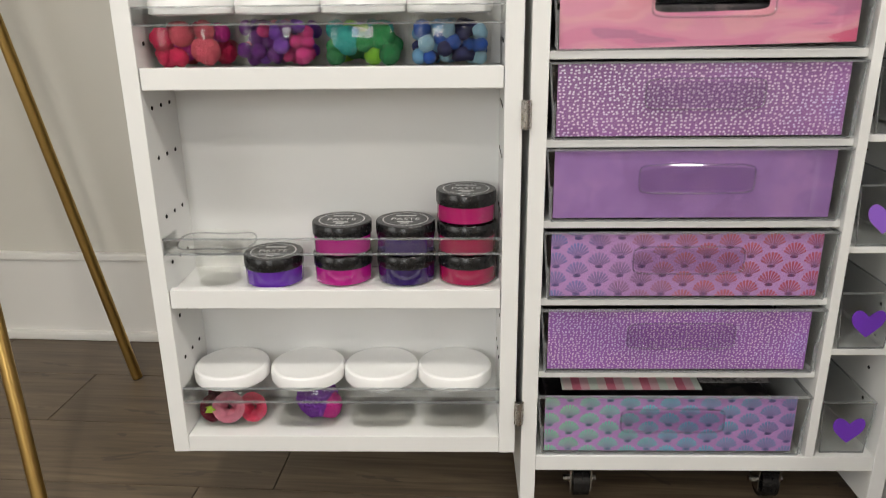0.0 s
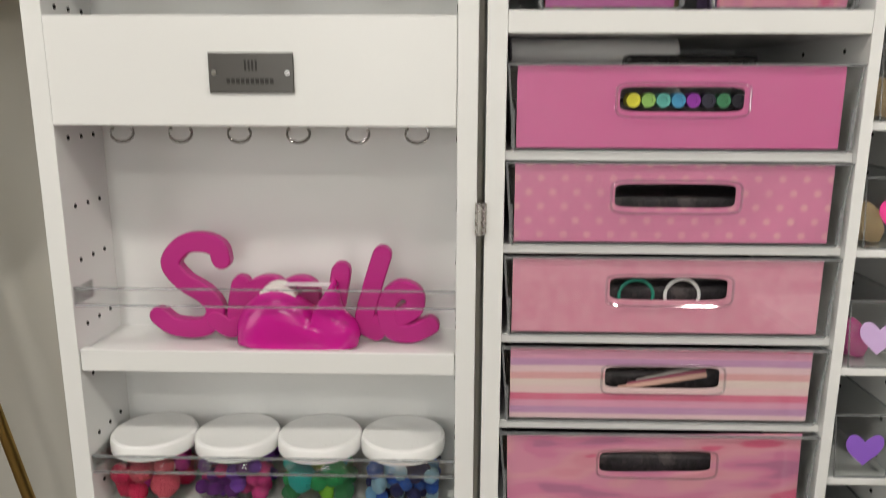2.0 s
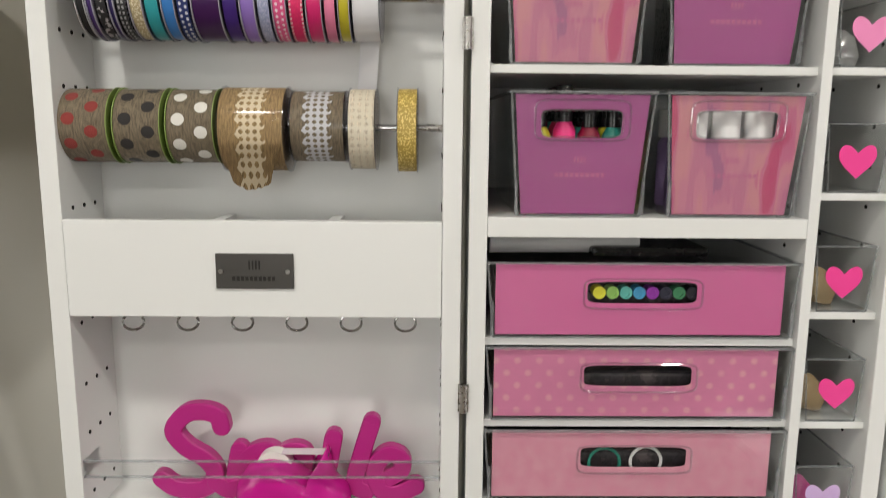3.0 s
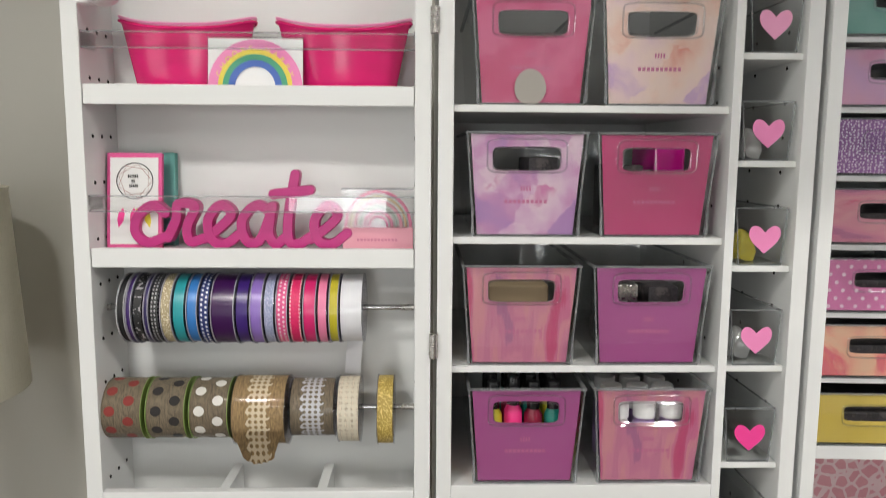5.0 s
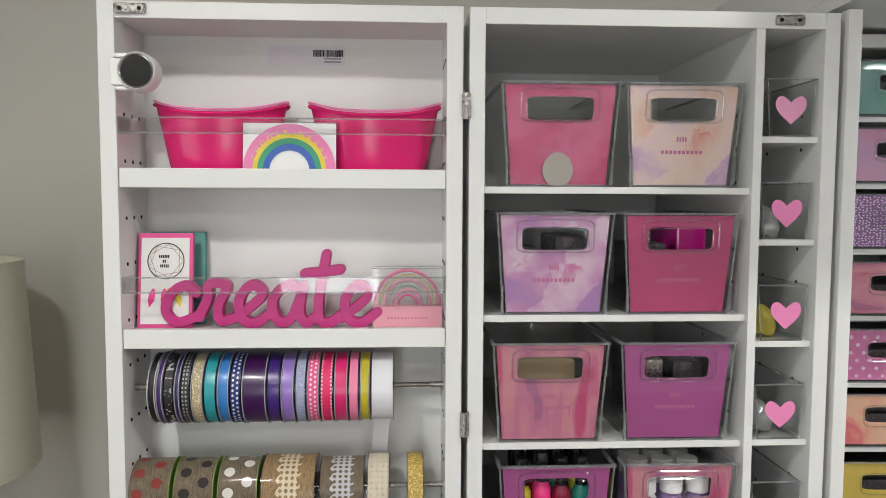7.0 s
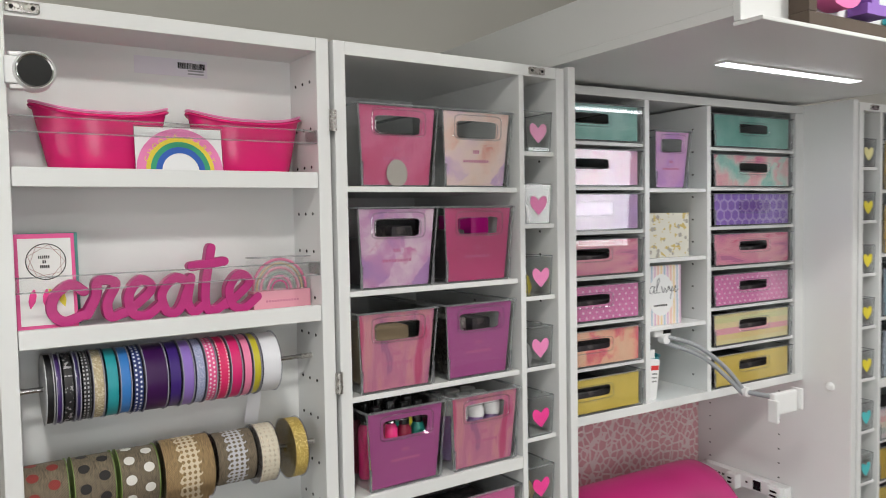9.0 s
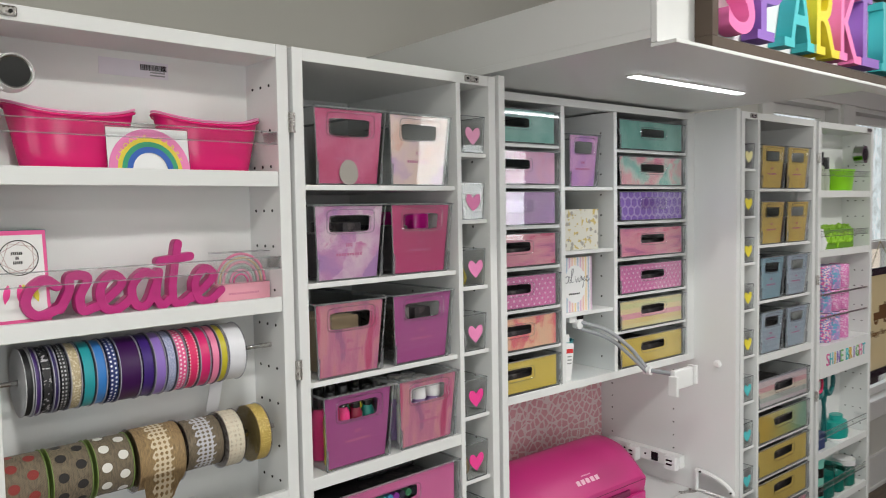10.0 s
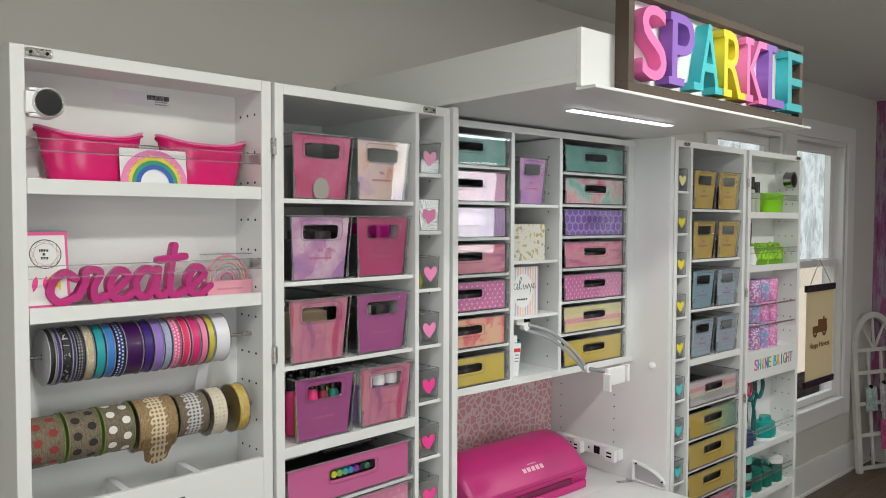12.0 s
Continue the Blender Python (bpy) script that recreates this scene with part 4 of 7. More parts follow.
PINKS = dict(
    mauve=wash("mauve_card", [(0.36, 0.062, 0.24), (0.40, 0.080, 0.28)], 5, patch=0.06),
    hot=wash("hot_pink_card", [(0.48, 0.032, 0.16), (0.53, 0.050, 0.19)], 5, patch=0.06),
    solid=wash("pink_card", [(0.64, 0.12, 0.33), (0.66, 0.15, 0.36)], 4, patch=0.06),
    water=wash("pink_watercolour_card", [(0.50, 0.045, 0.16), (0.54, 0.075, 0.20), (0.60, 0.13, 0.27), (0.50, 0.06, 0.18)], 8),
    peach=wash("peach_watercolour_card", [(0.56, 0.36, 0.58), (0.78, 0.58, 0.58), (0.80, 0.62, 0.55), (0.78, 0.50, 0.42), (0.66, 0.19, 0.14)], 8),
    lilac=wash("lilac_watercolour_card", [(0.40, 0.20, 0.46), (0.54, 0.24, 0.46), (0.62, 0.38, 0.56), (0.70, 0.52, 0.62), (0.56, 0.18, 0.38)], 9, patch=0.30),
    brush=strokes("pink_brushstroke_card", [(0.30, 0.09, 0.26), (0.50, 0.16, 0.30), (0.58, 0.22, 0.33), (0.62, 0.27, 0.31), (0.56, 0.15, 0.28), (0.50, 0.04, 0.15)]),
    camo=strokes("pink_camouflage_card", [(0.40, 0.12, 0.28), (0.64, 0.18, 0.36), (0.70, 0.27, 0.42), (0.74, 0.34, 0.42), (0.70, 0.28, 0.36), (0.64, 0.06, 0.18)], 9.0, 34.0, False),
    texture=wash("pink_grained_card", [(0.70, 0.27, 0.38), (0.74, 0.34, 0.44)], 60),
    dots=dotted("pink_dotted_card", (0.66, 0.22, 0.38), (0.80, 0.44, 0.46), 0.027, 0.26, fade=1),
    bands=striped("pink_striped_card", [(0.78, 0.55, 0.58), (0.50, 0.24, 0.46), (0.72, 0.30, 0.46), (0.70, 0.10, 0.22), (0.80, 0.58, 0.58), (0.78, 0.64, 0.58), (0.74, 0.36, 0.36)], 0.062),
    flecks=speckled("holographic_fleck_card", (0.31, 0.13, 0.36), (0.82, 0.80, 0.90), 205, 0.265),
    fine=speckled("fine_purple_fleck_card", (0.33, 0.12, 0.46), (0.62, 0.55, 0.82), 260, 0.27),
    purple=wash("purple_card", [(0.27, 0.13, 0.38), (0.31, 0.16, 0.44), (0.37, 0.19, 0.47)], 14, patch=0.25),
    fan_warm=fans("shell_fan_card", (0.50, 0.27, 0.58), (0.12, 0.26, 0.66), (0.66, 0.20, 0.24), (0.66, 0.12, 0.18)),
    fan_cool=fans("iridescent_fan_card", (0.46, 0.25, 0.56), (0.28, 0.80, 0.30), (0.10, 0.66, 0.80), (0.20, 0.22, 0.50)),
)
HEARTS = dict(
    pale=plain("pale_pink_sticker", (0.82, 0.36, 0.56), 0.5), pink=plain("pink_sticker", (0.82, 0.25, 0.50), 0.5), hot=plain("bright_pink_sticker", (0.85, 0.05, 0.30), 0.5),
    lav=plain("lavender_sticker", (0.60, 0.42, 0.72), 0.5), violet=plain("violet_sticker", (0.28, 0.12, 0.60), 0.5), deep=plain("deep_purple_sticker", (0.17, 0.04, 0.50), 0.5),
    yellow=plain("yellow_sticker", (0.80, 0.68, 0.05), 0.5), cream=plain("pale_yellow_sticker", (0.80, 0.74, 0.36), 0.5), aqua=plain("aqua_sticker", (0.10, 0.55, 0.58), 0.5))

# left wing: shallow drawers from the foot up
DX = 0.215
low_cards = [("fan_cool", "clear drawer with an iridescent shell-fan card, half full of paper", False), ("fine", "clear drawer with a finely flecked purple card", False),
             ("fan_warm", "clear drawer with a lilac shell-fan card", False), ("purple", "clear drawer with a plain purple card", False),
             ("flecks", "clear drawer with a holographic flecked purple card", False), ("camo", "clear drawer with a pink brush-blot card, slightly askew", True),
             ("bands", "clear drawer with a pink striped card", True), ("texture", "clear drawer with a plain pink grained card", True),
             ("dots", "clear drawer with a pink dotted card", True), ("solid", "clear drawer with a solid pink card and markers", True)]
low_bins = []
for i, (z, (card, label, slot)) in enumerate(zip([0.114] + S_LOW, low_cards)):
    low_bins.append(drawer(at(DX, 0.006, z + 0.0005), PINKS[card], label, open_slot=slot, group="drawers of the pink and purple wing", tilt=-1.2 if card == "camo" else 0.0))

LILAC_B = plain("lilac_bottle", (0.34, 0.22, 0.46), 0.3)
WHITE_CAPS = ((WHITE_P, 0.104, WHITE_P, 0.98), (LILAC_B, 0.104, WHITE_P, 0.98), (LILAC_B, 0.104, WHITE_P, 0.98))
POLISH = ((plain("yellow_bottle", (0.62, 0.56, 0.04), 0.3), 0.118, BLACK, 0.7), (plain("neon_pink_bottle", (0.9, 0.04, 0.25), 0.3), 0.125, BLACK, 0.7), (plain("maroon_bottle", (0.25, 0.01, 0.04), 0.3), 0.118, BLACK, 0.7), (plain("teal_bottle", (0.02, 0.25, 0.2), 0.3), 0.118, BLACK, 0.7))
TL, TR = 0.125, 0.308
for x, z, card, label, stock in (
        (TL + 0.005, 1.822, "water", "clear tote with a pink watercolour card, empty", "none"), (TR, 1.822, "peach", "clear tote with a peach watercolour card, empty", "none"),
        (TL, 1.637, "lilac", "clear tote with a lilac watercolour card", ((DARK_FILL, 0.09), (DARK_FILL, 0.11))), (TR, 1.637, "hot", "clear tote with a hot pink card and magenta supplies", ((DARK_FILL, 0.10), (FUCHSIA_P, 0.128))),
        (TL - 0.004, 1.449, "brush", "clear tote with a pink brushstroke card", ((plain("kraft_stock", (0.34, 0.26, 0.16), 0.7), 0.110),)), (TR, 1.449, "mauve", "clear tote with a mauve card", ((STEEL, 0.112), (DARK_FILL, 0.108))),
        (TL + 0.006, 1.2705, "mauve", "clear tote with a mauve card holding bright bottles", POLISH), (TR + 0.006, 1.2705, "brush", "clear tote with a pink brushstroke card holding white-capped bottles", WHITE_CAPS)):
    made = tote(at(x, 0.008 if z < 1.3 else 0.014, z + 0.0005), PINKS[card], label, stock=stock, group="totes of the pink wing")
    if card == "water":
        egg = lathe([(0, 0), (0.022, 0), (0.022, 0.0006), (0, 0.0006)], 28, Matrix.Translation((-0.002, -0.0014, 0.022)) @ pose(0, 0, 0, 90))
        for v in egg.verts:
            v.co.z = 0.022 + (v.co.z - 0.022) * (1.02 if v.co.z < 0.022 else 1.22)
        part("egg_sticker", egg, plain("grey_sticker", (0.36, 0.33, 0.30), 0.5), made, "grey egg-shaped sticker")

col_hearts = ["deep", "deep", "violet", "violet", "violet", "lav", "hot", "hot", "hot", "pink", "pink", "pink", "pale"]
col_words = ["deep purple", "deep purple", "violet", "violet", "violet", "lavender", "bright pink", "bright pink", "bright pink", "pink", "pink", "pink", "pale pink"]
kraft = plain("tan_trinkets", (0.42, 0.30, 0.16), 0.6)
silver = plain("grey_foil", (0.5, 0.5, 0.5), 0.3, 0.5)
gold_s = plain("yellow_trinkets", (0.6, 0.5, 0.04), 0.5)
stocks = [None, None, None, None, None, FUCHSIA, kraft, kraft, None, silver, gold_s, silver, None]
for z, c, wd, st in zip([0.114] + S_COL, col_hearts, col_words, stocks):
    small_bin(at(0.4645 + (0.003 if z > 1.85 else 0), 0.012, z + 0.0005), HEARTS[c], "narrow clear bin with a %s heart sticker" % wd, "heart bins of the pink wing", hx=random.uniform(-0.004, 0.006), stock=st)

# what shows in and over single drawers
marker_cols = [(0.62, 0.60, 0.06), (0.25, 0.45, 0.12), (0.10, 0.38, 0.34), (0.06, 0.28, 0.48), (0.26, 0.04, 0.34), (0.03, 0.03, 0.05), (0.05, 0.20, 0.10), (0.02, 0.02, 0.03)]
for k, c in enumerate(marker_cols):
    mk = tube((-0.052 + 0.0165 * k, 0.008, 0.056), (-0.052 + 0.0165 * k, 0.026, 0.056), 0.0078, 14)
    lathe([(0.0045, 0.0), (0.0045, 0.0015), (0.0078, 0.0015)], 14, at(-0.052 + 0.0165 * k, 0.008, 0.056) @ pose(0, 0, 0, 90), mk)
    part("marker", mk, plain("marker_cap_%d" % k, c, 0.3), low_bins[9], "coloured marker end", True)
for k in range(2):
    ring = sweep([(-0.035 + 0.055 * k + 0.020 * math.cos(a), 0.012 + 0.004 * k, 0.046 + 0.020 * math.sin(a)) for a in [2 * math.pi * q / 28 for q in range(28)]], 0.0022, 6, True)
    part("ring", ring, WHITE_P if k else TEALISH, low_bins[7], "", True)
for k in range(4):
    part("pencil", tube((-0.05 + 0.012 * k, 0.010 + 0.004 * k, 0.040 + 0.003 * k), (0.055, 0.012 + 0.004 * k, 0.058 + 0.004 * k), 0.0034, 8), plain("pencil_%d" % k, [(0.5, 0.3, 0.25), (0.3, 0.08, 0.12), (0.45, 0.42, 0.40), (0.12, 0.1, 0.1)][k], 0.5), low_bins[6])
sheet_cards = [striped("candy_stripe_paper", [(0.70, 0.62, 0.60), (0.55, 0.06, 0.14), (0.66, 0.40, 0.46), (0.55, 0.70, 0.60)], 0.050, True), wash("scallop_paper", [(0.03, 0.03, 0.03), (0.30, 0.30, 0.30), (0.06, 0.06, 0.06), (0.4, 0.4, 0.4)], 60), plain("sage_paper", (0.22, 0.30, 0.26), 0.7)]
for x0, x1, c, y0 in ((-0.155, 0.045, 0, 0.020), (0.045, 0.145, 1, 0.030), (-0.172, -0.06, 2, 0.06)):
    sh = part("paper_sheet", box(x0, x1, y0, y0 + 0.30, 0.0, 0.0008), sheet_cards[c], low_bins[0], "patterned paper sheet")
    sh.matrix_basis = pose(0, 0, 0.092 + 0.004 * c, 6 + 2 * c, 0, 0)
roll = thing("paper_roll", at(0.120, 0.075, 1.2135), "white paper roll lying over the markers drawer", "paper roll")
part("roll", tube((-0.09, 0, 0.016), (0.105, 0.01, 0.016), 0.015, 24), plain("grey_white_paper", (0.62, 0.62, 0.62), 0.6), roll, "", True)
pad = thing("black_pouch", at(0.235, 0.05, 1.2140), "flat black pouch lying over the markers drawer", "pouch")
part("pouch", box(-0.075, 0.075, 0, 0.13, 0, 0.012, 0.005), BLACK, pad)

# ---- things on the shelves of the pink door ----
def squircle(profile, power=4.0, ratio=0.92, n=32, m=None, bm=None):
    """Like lathe(), but with rounded-square rings."""
    t = bmesh.new()
    rings = []
    for r, z in profile:
        ring = []
        for i in range(n):
            a = 2 * math.pi * i / n
            c, s = math.cos(a), math.sin(a)
            q = (abs(c) ** power + abs(s) ** power) ** (-1 / power)
            ring.append(t.verts.new((r * q * c, r * q * s * ratio, z)))
        rings.append(ring)
    for p, q in zip(rings, rings[1:]):
        for i in range(n):
            j = (i + 1) % n
            t.faces.new((p[i], p[j], q[j], q[i]))
    t.faces.new(rings[0][::-1])
    t.faces.new(rings[-1])
    if m is not None:
        bmesh.ops.transform(t, matrix=m, verts=t.verts)
    return add(bm, t)


def pompom_mesh():
    b = bmesh.new()
    bmesh.ops.create_icosphere(b, subdivisions=3, radius=1.0)
    for v in b.verts:
        v.co *= 1.0 + 0.10 * noise.noise(v.co * 4.0) + random.uniform(-0.05, 0.05)
    me = mesh_of(b, "pompom", WHITE)
    for p in me.polygons:
        p.use_smooth = True
    return me


def fuzz(name, color):
    n = Nodes(name)
    f = n.noise(7.0, 4)
    n.bump(f, 0.8, 0.05)
    return n.done(n.mix(f, tone(color, 0.85), tone(color, 1.5)), 0.9)


POMPOM = pompom_mesh()
POM_MESH = {}


def pompom(parent, mat, x, y, z, r):
    if mat.name not in POM_MESH:
        me = POMPOM.copy()
        me.materials.clear()
        me.materials.append(mat)
        POM_MESH[mat.name] = me
    o = new("pompom", POM_MESH[mat.name])
    o.parent = parent
    o.matrix_basis = Matrix.Translation((x, y, z)) @ Euler((random.uniform(0, 6), random.uniform(0, 6), 0)).to_matrix().to_4x4() @ Matrix.Diagonal((r, r, r * random.uniform(0.85, 1.0), 1))


def craft_jar(x, z, label, fill=None, sizes=(0.010, 0.016), count=22):
    j = thing("craft_jar", at(x, 0.062, z), label, "jar", "square jars with white lids")
    h = 0.068
    part("body", squircle([(0.044, 0.0), (0.0505, 0.004), (0.0525, 0.012), (0.0525, 0.050), (0.050, 0.060), (0.045, h)]), JAR_CLEAR, j, "clear plastic body", True)
    b = squircle([(0.041, 0.001), (0.046, 0.0035), (0.041, 0.006)])
    part("base_ring", b, JAR_CLEAR, j, "", True)
    lid_b = lathe([(0.050, h - 0.001), (0.0545, h + 0.001), (0.055, h + 0.014), (0.0535, h + 0.018), (0.050, h + 0.020), (0.048, h + 0.0195), (0, h + 0.0195)], 40)
    part("lid", lid_b, WHITE_P, j, "ribbed white screw lid", True)
    if fill:
        k, tries, placed = 0, 0, []
        while k < count and tries < 2500:
            tries += 1
            r = random.uniform(*sizes)
            p = Vector((random.uniform(-0.049 + r, 0.049 - r), random.uniform(-0.046 + r, 0.03), 0.0035 + r + (random.random() ** 1.1) * max(0.0, 0.058 - 2 * r)))
            if p.x ** 4 + p.y ** 4 > (0.0515 - r) ** 4 * 1.2:
                continue
            if any((p - q).length < (r + s) * 0.70 for q, s in placed):
                continue
            placed.append((p, r))
            pompom(j, random.choice(fill), p.x, p.y, p.z, r)
            k += 1
    return j


ZA = 0.6612
reds = [fuzz("crimson_pompom", (0.92, 0.012, 0.10)), fuzz("hot_pink_pompom", (0.95, 0.03, 0.38)), fuzz("coral_pompom", (0.95, 0.10, 0.16)), fuzz("pale_pink_pompom", (0.90, 0.46, 0.50))]
purples = [fuzz("violet_pompom", (0.22, 0.05, 0.50)), fuzz("lilac_pompom", (0.46, 0.28, 0.72)), fuzz("plum_pompom", (0.14, 0.01, 0.22)), fuzz("rose_pompom", (0.70, 0.04, 0.25))]
greens = [fuzz("lime_pompom", (0.22, 0.60, 0.03)), fuzz("emerald_pompom", (0.008, 0.32, 0.09)), fuzz("forest_pompom", (0.006, 0.19, 0.055)), fuzz("turquoise_pompom", (0.01, 0.46, 0.42))]
blues = [fuzz("navy_pompom", (0.006, 0.012, 0.10)), fuzz("sky_pompom", (0.16, 0.42, 0.78)), fuzz("cobalt_pompom", (0.01, 0.09, 0.45)), fuzz("pale_blue_pompom", (0.30, 0.55, 0.82))]
JX = [-0.4265, -0.3165, -0.2080, -0.0995]
craft_jar(JX[0], ZA, "clear jar of red and pink pompoms with a white lid", reds, (0.012, 0.019), 34)
craft_jar(JX[1], ZA, "clear jar of purple and rose pompoms with a white lid", purples, (0.008, 0.0115), 75)
craft_jar(JX[2], ZA, "clear jar of green and turquoise pompoms with a white lid", greens, (0.012, 0.020), 30)
craft_jar(JX[3], ZA, "clear jar of blue pompoms with a white lid", blues, (0.008, 0.012), 70)
ZB = 0.1465
rose_jar = craft_jar(JX[0] - 0.001, ZB, "clear jar with paper roses and a white lid")
yarn_jar = craft_jar(JX[1] + 0.003, ZB, "clear jar with purple and pink fluff and a white lid", [fuzz("purple_fluff", (0.20, 0.02, 0.42))], (0.030, 0.032), 1)
pompom(yarn_jar, fuzz("neon_fluff", (0.88, 0.02, 0.35)), 0.030, -0.014, 0.026, 0.021)
craft_jar(JX[2] + 0.004, ZB, "empty clear jar with a white lid")
craft_jar(JX[3] + 0.004, ZB, "empty clear jar with a white lid")


def rose(parent, x, y, z, r, mat, turn):
    """A paper rose: overlapping curled petals round a bud."""
    b = bmesh.new()
    for ring, (count, rad, lean) in enumerate(((3, 0.26, 0.1), (4, 0.50, 0.5), (5, 0.75, 1.0), (6, 1.0, 1.6))):
        for k in range(count):
            a0 = 2 * math.pi * (k + 0.4 * ring) / count
            rows = []
            for i in range(4):
                row = []
                for q in range(5):
                    a = a0 + (q - 2) * 0.42
                    rr = r * (rad * (0.35 + 0.65 * i / 3) + lean * 0.12 * (i / 3) ** 2)
                    row.append(b.verts.new((rr * math.cos(a), -r * (0.85 - 0.22 * ring) * (i / 3) - 0.0005 * ring + r * 0.06 * abs(q - 2), rr * math.sin(a))))
                rows.append(row)
            for p, q in zip(rows, rows[1:]):
                for i in range(4):
                    b.faces.new((p[i], p[i + 1], q[i + 1], q[i]))
    bmesh.ops.solidify(b, geom=list(b.faces), thickness=0.0006)
    o = part("paper_rose", b, mat, parent, "", True)
    o.matrix_basis = pose(x, y, z, -18, 0, turn)


rose(rose_jar, -0.004, -0.024, 0.026, 0.020, fuzz("pink_paper", (0.80, 0.30, 0.40)), 8)
rose(rose_jar, 0.031, -0.016, 0.022, 0.019, fuzz("coral_paper", (0.75, 0.08, 0.18)), -10)
rose(rose_jar, -0.030, -0.012, 0.018, 0.018, fuzz("wine_paper", (0.16, 0.01, 0.03)), 15)
rose(rose_jar, -0.022, 0.0, 0.040, 0.016, fuzz("wine_paper_dark", (0.20, 0.01, 0.04)), 15)
for k in range(3):
    b = trapezoid(0.001, 0.010, 0.013, -0.0006, 0.0006)
    o = part("leaf", b, fuzz("leaf_paper", (0.26, 0.38, 0.03)), rose_jar)
    o.matrix_basis = pose(-0.032 + 0.004 * k, -0.030, 0.020, 20, 40 - 50 * k, 0)


def paste_jar(x, y, z, mat, label):
    j = thing("paint_jar", at(x, y, z) @ Matrix.Diagonal((0.965, 0.965, 0.90, 1)), label, "jar", "paint jars with black lids")
    part("glass", lathe([(0, 0), (0.037, 0.0), (0.0415, 0.003), (0.0420, 0.027), (0.039, 0.029), (0, 0.029)], 36), mat, j, "coloured paint in a clear jar", True)
    part("lid", lathe([(0.0425, 0.0275), (0.0430, 0.029), (0.0430, 0.0455), (0.0415, 0.0475), (0, 0.0475)], 40), BLACK, j, "black screw lid", True)
    ring = lathe([(0.0315, 0.0477), (0.0325, 0.0481), (0.0335, 0.0477)], 40)
    part("printed_ring", ring, LIDPRINT, j)
    k = lettering("PASTE", 0.0155, 0.0003)
    bmesh.ops.transform(k, matrix=Matrix.Translation((0, -0.001, 0.0479)) @ Matrix.Rotation(radians(-90), 4, "X"), verts=k.verts)
    part("printed_word", k, LIDPRINT, j)
    for w, yy in ((0.030, 0.017), (0.022, -0.014), (0.012, -0.021)):
        part("printed_bar", box(-w / 2, w / 2, yy - 0.002, yy + 0.002, 0.0476, 0.0480), LIDPRINT, j)
    return j


LIDPRINT = plain("grey_lid_print", (0.45, 0.45, 0.45), 0.5)
violet_paint = plain("violet_paint", (0.095, 0.014, 0.30), 0.08, Coat_Weight=0.8)
magenta_paint = plain("magenta_jar_paint", (0.38, 0.006, 0.19), 0.08, Coat_Weight=0.8)
indigo_paint = plain("indigo_paint", (0.022, 0.008, 0.085), 0.08, Coat_Weight=0.8)
wine_paint = plain("wine_paint", (0.30, 0.006, 0.06), 0.08, Coat_Weight=0.8)
raspberry = plain("raspberry_paint", (0.36, 0.005, 0.11), 0.08, Coat_Weight=0.8)
ZP = 0.3675
paste_jar(-0.3500, 0.0585, ZP, violet_paint, "jar of violet paint with a black lid")
for k, mt in enumerate((magenta_paint, magenta_paint)):
    paste_jar(-0.2530 + 0.001 * k, 0.066, ZP + 0.0438 * k, mt, "stacked jar of magenta paint with a black lid")
for k, mt in enumerate((indigo_paint, violet_paint)):
    paste_jar(-0.1630, 0.066, ZP + 0.0438 * k, indigo_paint, "stacked jar of indigo paint with a black lid")
for k, mt in enumerate((wine_paint, wine_paint, raspberry)):
    paste_jar(-0.0765 - 0.001 * k, 0.066, ZP + 0.0438 * k, mt, "stacked jar of wine-red paint with a black lid")

cup = thing("clear_cup", at(-0.428, 0.058, ZP), "empty clear plastic cup with a wide lid resting on it", "cup")
part("cup_wall", lathe([(0, 0.0), (0.030, 0.0), (0.034, 0.048), (0.036, 0.05), (0.034, 0.05), (0.0325, 0.048), (0.0285, 0.002), (0, 0.002)], 28), JAR_CLEAR, cup, "", True)
b = squircle([(0.050, 0.051), (0.054, 0.053), (0.055, 0.058), (0.052, 0.064)], 2.6, 0.8, 40)
part("lid", b, JAR_CLEAR, cup, "clear lid", True)
part("lid_edge", sweep([(0.0545 * math.cos(a), 0.0435 * math.sin(a), 0.058 + 0.003 * math.sin(3 * a)) for a in [2 * math.pi * i / 40 for i in range(40)]], 0.0013, 5, True), ACRYL_EDGE, cup, "", True)


def cutout(name, strokes, width, depth, mat, m, label):
    """A free-standing cut-out word from thick strokes in x and z."""
    b = bmesh.new()
    for i, s in enumerate(strokes):
        pts = smooth_line([(x, -0.0005 * i - 0.0012 * j / len(s), z) for j, (x, z) in enumerate(s)], 7)
        sweep(pts, 0, flat=(width, depth / 2, (0, -1, 0)), bm=b)
        for e in (pts[0], pts[-1]):
            lathe([(0, -depth * 0.46), (width * 0.99, -depth * 0.46), (width * 0.99, depth * 0.36), (width * 0.85, depth * 0.485), (0, depth * 0.485)], 14, Matrix.Translation(e) @ pose(0, 0, 0, 90), b)
    return solid(name, b, mat, m, label, "word sign")


def glyphs(word, shapes, x, step, height, gap=0.0):
    out = []
    for ch in word:
        w, strokes = shapes[ch]
        for s in strokes:
            out.append([(x + p * step * w, q * height) for p, q in s])
        x += step * w + gap
    return out


